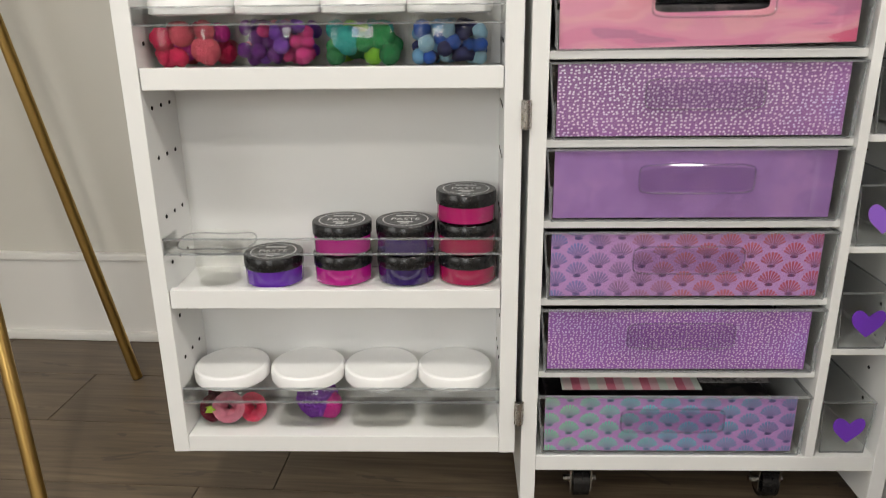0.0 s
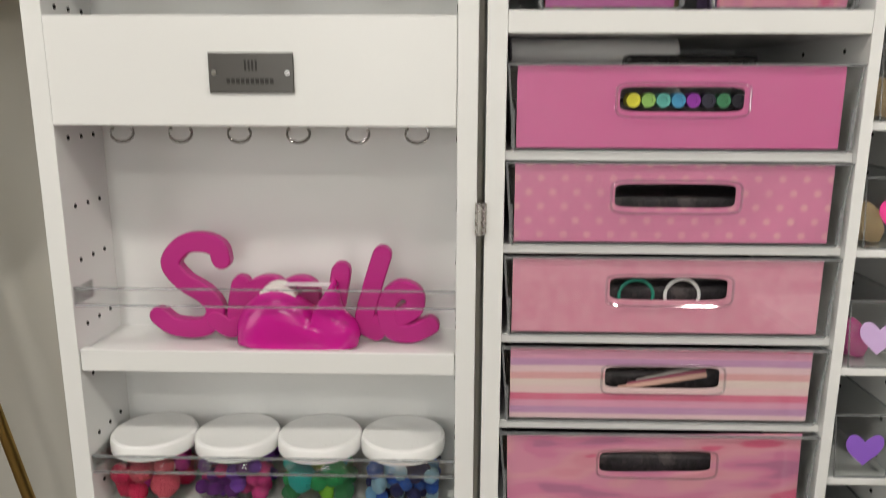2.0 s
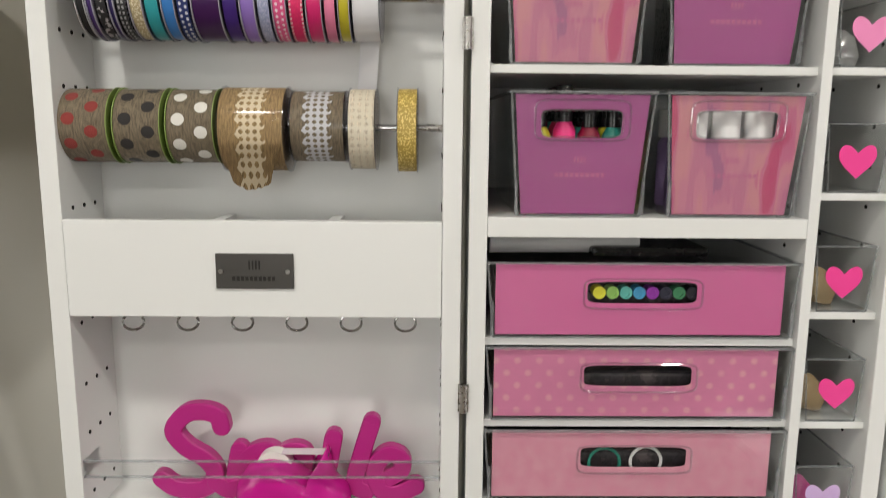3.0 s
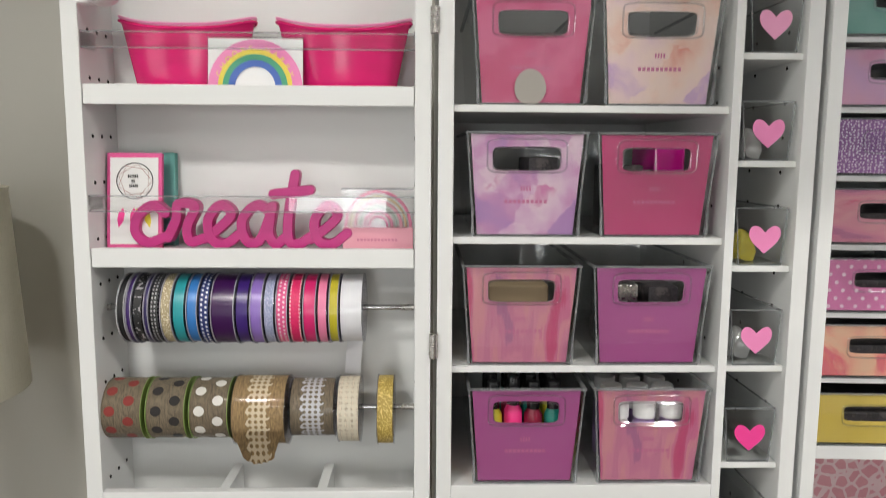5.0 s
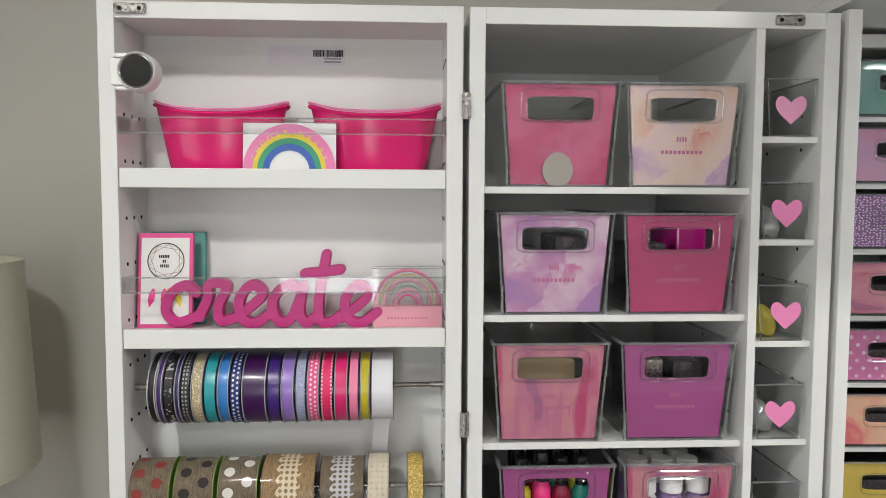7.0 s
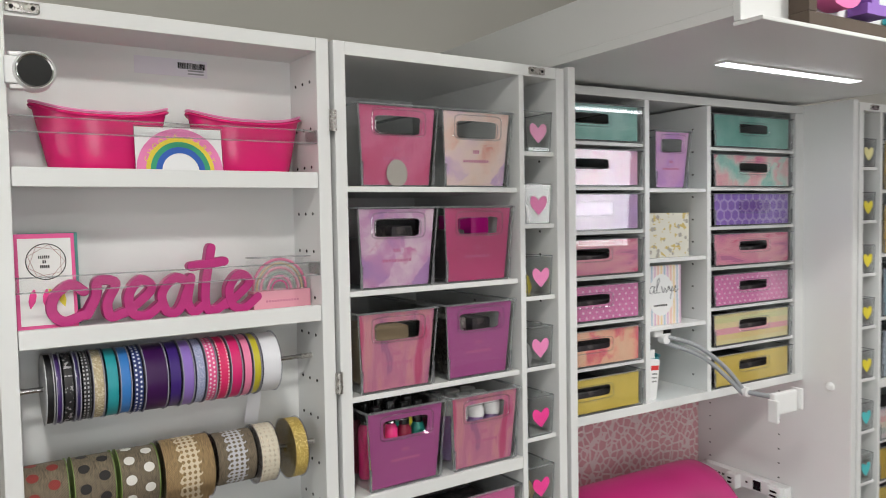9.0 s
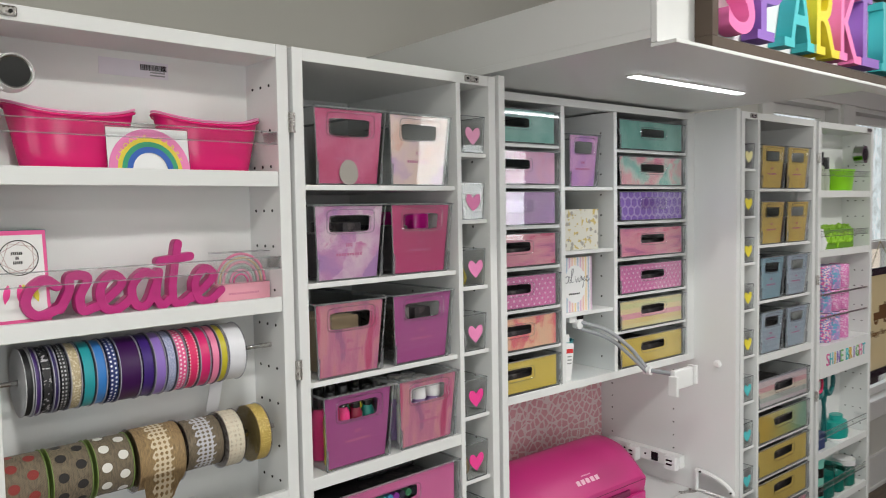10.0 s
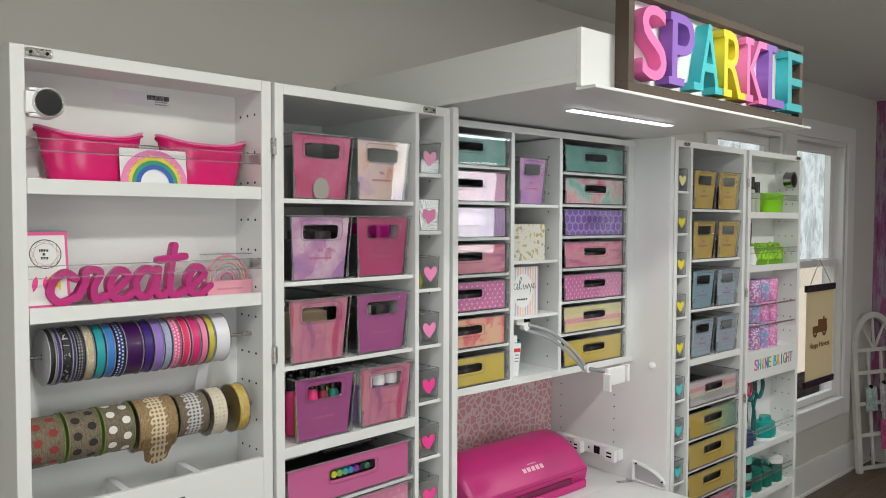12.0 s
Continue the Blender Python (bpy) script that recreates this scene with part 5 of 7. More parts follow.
SCRIPT = {
    "c": (0.85, [[(0.95, 0.78), (0.62, 0.98), (0.22, 0.72), (0.12, 0.30), (0.45, 0.02), (1.05, 0.22)]]),
    "r": (0.85, [[(0.0, 0.15), (0.25, 0.62), (0.32, 1.02), (0.78, 0.96), (0.55, 0.45), (0.62, 0.06), (1.0, 0.14)]]),
    "e": (0.80, [[(0.0, 0.12), (0.52, 0.46), (0.82, 0.78), (0.50, 1.0), (0.14, 0.62), (0.22, 0.12), (0.62, 0.0), (1.1, 0.30)]]),
    "a": (0.98, [[(0.80, 0.82), (0.45, 1.0), (0.10, 0.60), (0.20, 0.08), (0.52, 0.10), (0.82, 0.85)], [(0.84, 0.98), (0.74, 0.30), (0.90, 0.0), (1.12, 0.16)]]),
    "t": (0.72, [[(0.54, 1.80), (0.30, 0.75), (0.30, 0.10), (0.62, 0.0), (1.05, 0.22)], [(-0.18, 1.29), (0.30, 1.33), (1.00, 1.40)]]),
    "m": (1.30, [[(0.0, 0.30), (0.16, 0.95), (0.28, 0.90), (0.30, 0.10)], [(0.30, 0.40), (0.42, 0.95), (0.60, 0.92), (0.62, 0.08)], [(0.62, 0.45), (0.74, 0.95), (0.92, 0.90), (0.92, 0.10), (1.08, 0.12)]]),
    "i": (0.55, [[(0.35, 1.0), (0.25, 0.15), (0.75, 0.05), (1.0, 0.3)]]),
    "l": (0.70, [[(0.0, 0.30), (0.55, 1.20), (0.80, 1.95), (0.45, 1.90), (0.22, 0.90), (0.35, 0.10), (0.95, 0.15)]]),
    "n": (1.0, [[(0.0, 0.2), (0.15, 0.95), (0.22, 0.05)], [(0.22, 0.55), (0.5, 0.98), (0.72, 0.75), (0.75, 0.05), (1.0, 0.1)]]),
    "s": (0.75, [[(0.0, 0.1), (0.55, 1.1), (0.85, 0.45), (0.45, 0.0), (0.05, 0.15)], [(0.45, 0.0), (1.0, 0.15)]]),
    "p": (0.95, [[(0.0, 0.2), (0.3, 1.0), (0.2, -0.65)], [(0.28, 0.6), (0.6, 1.0), (0.85, 0.5), (0.5, 0.0), (1.0, 0.15)]]),
}
Z2 = 1.6142
cutout("create_sign", glyphs("create", SCRIPT, -0.442, 0.0615, 0.0560), 0.0074, 0.019, MAGENTA, at(0, 0.052, Z2 + 0.0078), "hot pink cut-out wooden script word create")
smile = [[(0.0685, 0.096), (0.064, 0.110), (0.046, 0.117), (0.0195, 0.114), (0.0007, 0.092), (0.0158, 0.070), (0.046, 0.051), (0.057, 0.030), (0.038, 0.012), (0.0007, 0.013), (-0.020, 0.026)],
         [(0.093, 0.066), (0.087, 0.040), (0.0836, 0.013)], [(0.088, 0.036), (0.108, 0.058), (0.128, 0.066), (0.142, 0.058), (0.1325, 0.013)],
         [(0.136, 0.036), (0.152, 0.058), (0.172, 0.066), (0.186, 0.056), (0.178, 0.013), (0.204, 0.010)], [(0.057, 0.022), (0.075, 0.012), (0.088, 0.016)],
         [(0.2267, 0.084), (0.219, 0.045), (0.2135, 0.016), (0.240, 0.010)], [(0.281, 0.104), (0.268, 0.066), (0.256, 0.022), (0.272, 0.010)],
         [(0.276, 0.022), (0.296, 0.026), (0.321, 0.038), (0.323, 0.055), (0.304, 0.062), (0.286, 0.044), (0.292, 0.014), (0.317, 0.008), (0.3435, 0.018)]]
cutout("smile_sign", [[(x * 0.94 - 0.003, z * 1.04 - 0.0045) for x, z in s] for s in smile], 0.0120, 0.016, FUCHSIA, at(-0.384, 0.062, 0.8735 + 0.010), "fuchsia cut-out wooden script word Smile")

disp = thing("tape_dispenser", at(-0.2270, 0.040, 0.8745), "glossy fuchsia snail-shaped tape dispenser with white tape", "tape dispenser")
b = bmesh.new()
prof = [(-0.074, 0.006), (-0.072, 0.030), (-0.060, 0.050), (-0.040, 0.063), (-0.018, 0.065), (0.004, 0.057), (0.024, 0.041), (0.036, 0.044), (0.042, 0.068), (0.047, 0.076), (0.052, 0.064), (0.058, 0.042), (0.074, 0.026), (0.076, 0.008), (0.060, 0.0), (-0.055, 0.0)]
line = smooth_line([(x, 0, z) for x, z in prof], 4)
rings = []
for yy, k in ((-0.030, 0.60), (-0.0275, 0.78), (-0.022, 0.90), (-0.012, 0.98), (0.0, 1.0), (0.012, 0.98), (0.022, 0.90), (0.0275, 0.78), (0.030, 0.60)):
    rings.append([b.verts.new((p.x * k, yy, 0.030 + (p.z * 1.12 - 0.030) * k + 0.014 * (k - 1))) for p in line])
for p, q in zip(rings, rings[1:]):
    for i in range(len(p)):
        j = (i + 1) % len(p)
        b.faces.new((p[i], p[j], q[j], q[i]))
b.faces.new(rings[0])
b.faces.new(rings[-1][::-1])
part("shell", b, FUCHSIA_P, disp, "glossy fuchsia shell", True)
part("tape_roll", lathe([(0.011, -0.009), (0.024, -0.009), (0.024, 0.009), (0.011, 0.009), (0.011, -0.009)], 30, at(-0.022, 0.0, 0.058) @ pose(0, 0, 0, 90)), plain("white_tape", (0.78, 0.76, 0.72), 0.3), disp, "roll of white tape", True)
part("tape_tongue", box(-0.012, 0.046, -0.010, 0.008, 0.0790, 0.0797), plain("clear_tape", (0.70, 0.60, 0.66), 0.2), disp)
part("cutter", box(0.0430, 0.0500, -0.011, 0.011, 0.0760, 0.0788), STEEL, disp)

# top shelves of the pink door
Z1 = 1.8392


def tub(x, label):
    t = thing("party_tub", at(x, 0.066, Z1), label, "tub", "pink tubs")

    def shell(z, grow, lift):
        ring = []
        for i in range(48):
            a = 2 * math.pi * i / 48
            c, s = math.cos(a), math.sin(a)
            ring.append((grow * c, grow * 0.46 * s, z + lift * (c * c) ** 1.3))
        return ring

    rows = [shell(0, 0.0715, 0), shell(0.002, 0.0735, 0), shell(0.045, 0.083, 0.002), shell(0.080, 0.0925, 0.012), shell(0.086, 0.0955, 0.016)]
    inner = [shell(0.086, 0.0935, 0.016), shell(0.045, 0.081, 0.002), shell(0.004, 0.071, 0)]
    b = bmesh.new()
    vs = [[b.verts.new(p) for p in r] for r in rows + inner]
    for p, q in zip(vs, vs[1:]):
        for i in range(48):
            j = (i + 1) % 48
            b.faces.new((p[i], p[j], q[j], q[i]))
    b.faces.new(vs[0][::-1])
    b.faces.new(vs[-1])
    part("tub_wall", b, HOT, t, "hot pink plastic wall", True)
    for k, mt in ((0, HOT_PALE), (1, HOT)):
        part("rim", sweep([(p[0] * (1.005 + 0.004 * k), p[1] * (1.01 + 0.01 * k), p[2] + 0.0015 - 0.0055 * k) for p in shell(0.087, 0.0955, 0.016)], 0.0022, 6, True), mt, t, "pale pink rolled rim", True)


tub(-0.3560, "hot pink oval plastic tub with a raised rim")
tub(-0.1340, "hot pink oval plastic tub with a raised rim")

plaque = thing("rainbow_plaque", at(-0.2530, 0.020, Z1) @ pose(0, 0, 0, -6), "clear block printed with a rainbow and the words choose happy", "desk sign")
part("block", box(-0.066, 0.066, 0.0020, 0.013, 0.0, 0.073, 0.001), JAR_CLEAR, plaque, "clear acrylic block")
for i, (r0, r1, c) in enumerate(((0.0515, 0.0650, (0.80, 0.22, 0.48)), (0.0450, 0.0515, (0.75, 0.60, 0.05)), (0.0370, 0.0450, (0.03, 0.32, 0.16)), (0.0280, 0.0370, (0.02, 0.10, 0.45)))):
    b = bmesh.new()
    q = [[b.verts.new((r * math.cos(a), y, 0.004 + r * math.sin(a) * 1.02)) for a in [math.pi * k / 24 for k in range(25)]] for r, y in ((r0, -0.0016), (r1, -0.0016), (r1, -0.0004), (r0, -0.0004))]
    for u in range(4):
        for k in range(24):
            b.faces.new((q[u][k], q[u][k + 1], q[(u + 1) % 4][k + 1], q[(u + 1) % 4][k]))
    part("rainbow_band", b, plain("rainbow_print_%d" % i, c, 0.35), plaque)
part("white_backing", box(-0.0652, 0.0652, 0.0006, 0.0016, 0.001, 0.0715), WHITE_P, plaque, "white printed backing")
part("block_edge", sweep([(-0.066, -0.0002, 0.0005), (0.066, -0.0002, 0.0005), (0.066, -0.0002, 0.073), (-0.066, -0.0002, 0.073)], 0.0010, 6, True), ACRYL_EDGE, plaque)
for i, ch in enumerate("CHOOSE HAPPY"):
    if ch == " ":
        continue
    a = math.pi - 0.35 - 0.222 * i
    k = lettering(ch, 0.0110, 0.0004)
    bmesh.ops.transform(k, matrix=Matrix.Translation((0.0520 * math.cos(a), -0.0020, 0.004 + 0.0530 * math.sin(a))) @ Matrix.Rotation(-(a - math.pi / 2), 4, "Y"), verts=k.verts)
    part("printed_letter", k, HEARTS["yellow"], plaque)

MATT_BLACK = plain("matt_black_mesh", (0.012, 0.012, 0.012), 0.75, grain=900, bump=0.4)
# round black device in a white clip
dev = thing("device_clip", at(-0.4500, -0.002, 1.9735), "round black device held in a white clip on the door side", "holder")
part("clip_ring", lathe([(0.0228, -0.014), (0.0240, -0.016), (0.0265, -0.013), (0.0265, 0.010), (0.0240, 0.015), (0.0228, 0.013), (0.0228, -0.014)], 36, pose(0, 0, 0, 90)), WHITE_P, dev, "white plastic ring", True)
part("device_body", lathe([(0, -0.015), (0.0225, -0.014), (0.0225, 0.012), (0.016, 0.0145), (0, 0.0155)], 36, pose(0, 0, 0, 90)), MATT_BLACK, dev, "dark round body", True)
part("device_ring", lathe([(0.0205, 0.0125), (0.0226, 0.0135), (0.0226, 0.011)], 36, pose(0, 0, 0, 90)), CHROME, dev, "", True)
for k in (-1, 1):
    part("clip_ear", box(-0.030, -0.012, -0.008, 0.010, 0.0220 * k - 0.003, 0.0220 * k + 0.003, 0.002), WHITE_P, dev)
part("clip_mount", box(-0.0355, -0.0200, -0.010, 0.036, -0.018, 0.018, 0.002), WHITE_P, dev)

label_sheet = thing("barcode_label", at(-0.2390, 0.1122, 2.0200), "lavender paper label with a barcode on the back panel", "label")
part("paper", box(-0.058, 0.058, -0.0006, 0.0, -0.014, 0.014), plain("lavender_paper", (0.72, 0.69, 0.76), 0.5), label_sheet)
b = bmesh.new()
x = 0.010
while x < 0.054:
    w = random.choice((0.0007, 0.0011, 0.0018))
    box(x, x + w, -0.0012, -0.0006, -0.001, 0.009, bm=b)
    x += w + random.choice((0.0006, 0.001))
part("barcode", b, BLACK, label_sheet)["kind"] = "stuff"
b = bmesh.new()
for k in range(2):
    box(0.026, 0.052, -0.0011, -0.0006, -0.005 - 0.005 * k, -0.0025 - 0.005 * k, bm=b)
part("printed_bar", b, plain("grey_print", (0.3, 0.3, 0.32), 0.6), label_sheet)

# book, card and rainbow box beside the word
book = thing("journal", at(-0.4320, 0.085, Z2) @ pose(0, 0, 0, -4), "teal hardback journal standing on the shelf", "book")
part("cover", box(-0.040, 0.040, 0, 0.014, 0, 0.139, 0.001), plain("teal_cloth", (0.13, 0.36, 0.33), 0.7, bump=0.3), book)
card = thing("framed_card", at(-0.4400, 0.048, Z2) @ pose(0, 0, 0, -7), "pink-bordered card with a dreamcatcher drawing", "card")
part("board", box(-0.0395, 0.0395, 0, 0.008, 0, 0.139, 0.0008), plain("pink_board", (0.75, 0.09, 0.30), 0.5), card)
part("sheet", box(-0.0345, 0.0345, -0.0010, -0.0001, 0.006, 0.132), plain("white_sheet", (0.80, 0.79, 0.78), 0.6), card)
part("drawn_ring", sweep([(0.001 + 0.026 * math.cos(a), -0.0013, 0.098 + 0.026 * math.sin(a)) for a in [2 * math.pi * k / 40 for k in range(40)]], 0.0007, 5, True), BLACK, card)
web = bmesh.new()
for k in range(9):
    a, c = 2 * math.pi * k / 9, 2 * math.pi * (k + 2) / 9
    tube((0.001 + 0.025 * math.cos(a), -0.0013, 0.098 + 0.025 * math.sin(a)), (0.001 + 0.025 * math.cos(c), -0.0013, 0.098 + 0.025 * math.sin(c)), 0.0003, 4, bm=web)
part("drawn_web", web, plain("brown_ink", (0.35, 0.16, 0.14), 0.6), card)
b = bmesh.new()
for k, w in enumerate((0.018, 0.007, 0.014)):
    for q in range(int(w / 0.0026)):
        box(-w / 2 + 0.0026 * q, -w / 2 + 0.0026 * q + 0.0016, -0.0016, -0.0010, 0.1025 - 0.007 * k, 0.1070 - 0.007 * k, bm=b)
part("printed_bar", b, BLACK, card)
for x, c, tilt in ((-0.016, "hot", 12), (0.004, "yellow", -6), (0.000, "hot", 4), (0.016, "yellow", -14)):
    o = part("drawn_feather", squircle([(0.001, 0.0), (0.0045, 0.008), (0.0045, 0.018), (0.0005, 0.028)], 2, 0.1, 12), HEARTS[c], card, "", True)
    o.matrix_basis = pose(x, -0.0016, 0.058, 0, 180 + tilt, 0)

rb = thing("rainbow_box", at(-0.0860, 0.040, Z2), "small clear-lidded box with a pink rainbow and pink base", "box")
part("base", box(-0.051, 0.051, 0, 0.030, 0, 0.032, 0.001), plain("pink_base", (0.78, 0.36, 0.44), 0.5), rb)
part("clear_case", box(-0.052, 0.052, -0.001, 0.031, 0.0325, 0.088), ACRYL, rb)
part("case_edge", sweep([(-0.052, -0.001, 0.088), (0.052, -0.001, 0.088), (0.052, 0.031, 0.088), (-0.052, 0.031, 0.088)], 0.0008, 5, True), ACRYL_EDGE, rb)
arc_cols = [(0.72, 0.20, 0.36), (0.62, 0.50, 0.30), (0.70, 0.34, 0.44), (0.40, 0.50, 0.45), (0.72, 0.30, 0.44), (0.60, 0.10, 0.28)]
for k, c in enumerate(arc_cols):
    r = 0.0475 - 0.0068 * k
    pts = [(r * math.cos(a), 0.013, 0.033 + r * math.sin(a) * 1.08) for a in [math.pi * i / 20 for i in range(21)]]
    part("rainbow_arch", sweep(pts, 0.0024 if k % 2 == 0 else 0.0017, 7), plain("arch_paint_%d" % k, c, 0.4), rb, "", True)
k = bmesh.new()
for i in range(12):
    box(-0.030 + 0.005 * i, -0.0265 + 0.005 * i, -0.0007, 0.0, 0.013, 0.0165, bm=k)
part("printed_bar", k, plain("rose_print", (0.62, 0.22, 0.32), 0.6), rb)


# ---- ribbons ----
def ribbon_mat(name, c, kind="plain", c2=(0.8, 0.8, 0.8)):
    if kind == "plain":
        return plain(name, c, 0.32, vary=0.12, Coat_Weight=0.2)
    n = Nodes(name)
    x, y, z = n.xyz()
    ang = n.m("ARCTAN2", y, z)
    if kind == "dots":
        a = n.m("SUBTRACT", n.m("FRACT", n.m("ADD", n.m("MULTIPLY", ang, 4.6), n.m("MULTIPLY", n.m("FLOOR", n.m("MULTIPLY", x, 55.0)), 0.5))), 0.5)
        w = n.m("SUBTRACT", n.m("FRACT", n.m("MULTIPLY", x, 55.0)), 0.5)
        on = n.m("LESS_THAN", n.m("ADD", n.m("MULTIPLY", a, a), n.m("MULTIPLY", w, w)), 0.085)
    elif kind == "pin":
        a = n.m("SUBTRACT", n.m("FRACT", n.m("ADD", n.m("MULTIPLY", ang, 7.0), n.m("MULTIPLY", n.m("FLOOR", n.m("MULTIPLY", x, 160.0)), 0.5))), 0.5)
        w = n.m("SUBTRACT", n.m("FRACT", n.m("MULTIPLY", x, 160.0)), 0.5)
        on = n.m("LESS_THAN", n.m("ADD", n.m("MULTIPLY", a, a), n.m("MULTIPLY", w, w)), 0.07)
    elif kind == "check":
        on = n.m("MULTIPLY", n.m("LESS_THAN", n.m("FRACT", n.m("MULTIPLY", ang, 8.0)), 0.5), n.m("LESS_THAN", n.m("FRACT", n.m("MULTIPLY", x, 220.0)), 0.5))
    elif kind == "stitch":
        on = n.m("MULTIPLY", n.m("LESS_THAN", n.m("FRACT", n.m("MULTIPLY", ang, 9.0)), 0.5), n.m("GREATER_THAN", n.m("ABSOLUTE", x), 0.0055))
    else:
        on = n.m("LESS_THAN", n.noise(160 if kind == "spots" else 420, 2), 0.44)
    weave = n.noise((500, 300, 300), 2)
    col = n.mix(on, n.mix(weave, tone(c, 0.7), tone(c, 1.3)), c2)
    n.bump(weave, 0.3, 0.0006)
    return n.done(col, 0.5)


def spool(x0, x1, y, z, r, mat, flange, label, group, core=0.018):
    w = (x1 - x0) / 2
    s = thing("ribbon_spool", at((x0 + x1) / 2, y, z), label, "ribbon", group)
    turn = pose(0, 0, 0, 0, 90, 0)
    fl = lathe([(0.006, -0.0006), (r, -0.0006), (r, 0.0006), (0.006, 0.0006), (0.006, -0.0006)], 36, turn)
    f1 = part("flange", fl, flange, s, "", True)
    f1.matrix_basis = at(-w + 0.0006, 0, 0)
    again("flange", f1, s, at(w - 0.0006, 0, 0))
    rr = r * 0.962
    part("ribbon", lathe([(0.007, -w + 0.0015), (rr, -w + 0.0015), (rr * 1.006, 0), (rr, w - 0.0015), (0.007, w - 0.0015), (0.007, -w + 0.0015)], 40, turn), mat, s, "", True)
    return s


def rod(z, y, label):
    r = thing("ribbon_rod", at(-0.484, y, z), label, "rod")
    part("bar", tube((0.001, 0, 0), (0.452, 0, 0), 0.0040, 12), CHROME, r, "", True)
    part("end_cap", tube((0.0, 0, 0), (0.006, 0, 0), 0.0055, 14), STEEL, r, "", True)
    part("tip", tube((0.432, 0, 0), (0.4525, 0, 0), 0.0046, 12), STEEL, r, "", True)


RY = 0.050
rod(1.527, RY, "chrome rod carrying narrow ribbon spools")
rod(1.374, RY, "chrome rod carrying wide burlap ribbon spools")
CLEARF = clear("spool_flange", (0.80, 0.80, 0.83), 1.5, 0.1)
PALEF = plain("pale_grey_flange", (0.46, 0.46, 0.48), 0.35)
WHITEF = plain("mauve_grey_flange", (0.34, 0.33, 0.40), 0.35)
GREENF = plain("green_flange", (0.20, 0.28, 0.07), 0.4)
ribbons = [("black stitched", 0.013, (0.006, 0.006, 0.008), "stitch", (0.35, 0.35, 0.35)), ("dark purple", 0.010, (0.05, 0.02, 0.13), "plain", 0), ("animal-print", 0.016, (0.012, 0.012, 0.014), "spots", (0.42, 0.40, 0.42)),
           ("navy", 0.009, (0.03, 0.02, 0.10), "plain", 0), ("black and white checked", 0.015, (0.02, 0.02, 0.022), "check", (0.40, 0.40, 0.42)), ("gold glitter", 0.018, (0.42, 0.34, 0.20), "glitter", (0.75, 0.68, 0.5)),
           ("turquoise", 0.020, (0.025, 0.32, 0.36), "plain", 0), ("blue", 0.018, (0.04, 0.20, 0.55), "plain", 0), ("navy dotted", 0.018, (0.01, 0.025, 0.14), "pin", (0.7, 0.7, 0.75)), ("deep purple", 0.036, (0.040, 0.004, 0.070), "plain", 0),
           ("indigo", 0.021, (0.045, 0.015, 0.17), "plain", 0), ("lavender", 0.020, (0.27, 0.16, 0.52), "plain", 0), ("silver-blue", 0.018, (0.30, 0.33, 0.50), "glitter", (0.5, 0.5, 0.65)), ("pink dotted", 0.019, (0.78, 0.10, 0.28), "pin", (0.85, 0.7, 0.75)),
           ("red stitched", 0.021, (0.70, 0.02, 0.13), "stitch", (0.8, 0.6, 0.6)), ("crimson", 0.021, (0.66, 0.02, 0.16), "plain", 0), ("pink", 0.017, (0.80, 0.22, 0.38), "plain", 0), ("yellow", 0.016, (0.55, 0.48, 0.03), "plain", 0), ("white satin", 0.036, (0.72, 0.72, 0.76), "plain", 0)]
x = -0.452
scale = 0.347 / sum(r[1] for r in ribbons)
for i, (nm, w, c, kind, c2) in enumerate(ribbons):
    r = 0.0520 * (0.985 + 0.03 * random.random())
    s = spool(x + 0.0008, x + w * scale - 0.0008, RY, 1.527 - (r - 0.0505) * 0.4, r, ribbon_mat("ribbon_%d" % i, c, kind, c2 or (0.8, 0.8, 0.8)), PALEF if i == 0 else WHITEF if i % 2 else CLEARF, "spool of %s ribbon on a chrome rod" % nm, "narrow ribbon spools")
    x += w * scale
tail = [(-0.122 - 0.0015 * k, RY + 0.030 + 0.003 * k, 1.492 - 0.016 * k) for k in range(6)]
b = sweep(smooth_line(tail, 4), 0, flat=(0.012, 0.0004, (0, -1, 0)))
part("loose_end", b, ribbon_mat("white_tail", (0.72, 0.72, 0.76)), s).matrix_basis = Matrix.Translation(-s.location)


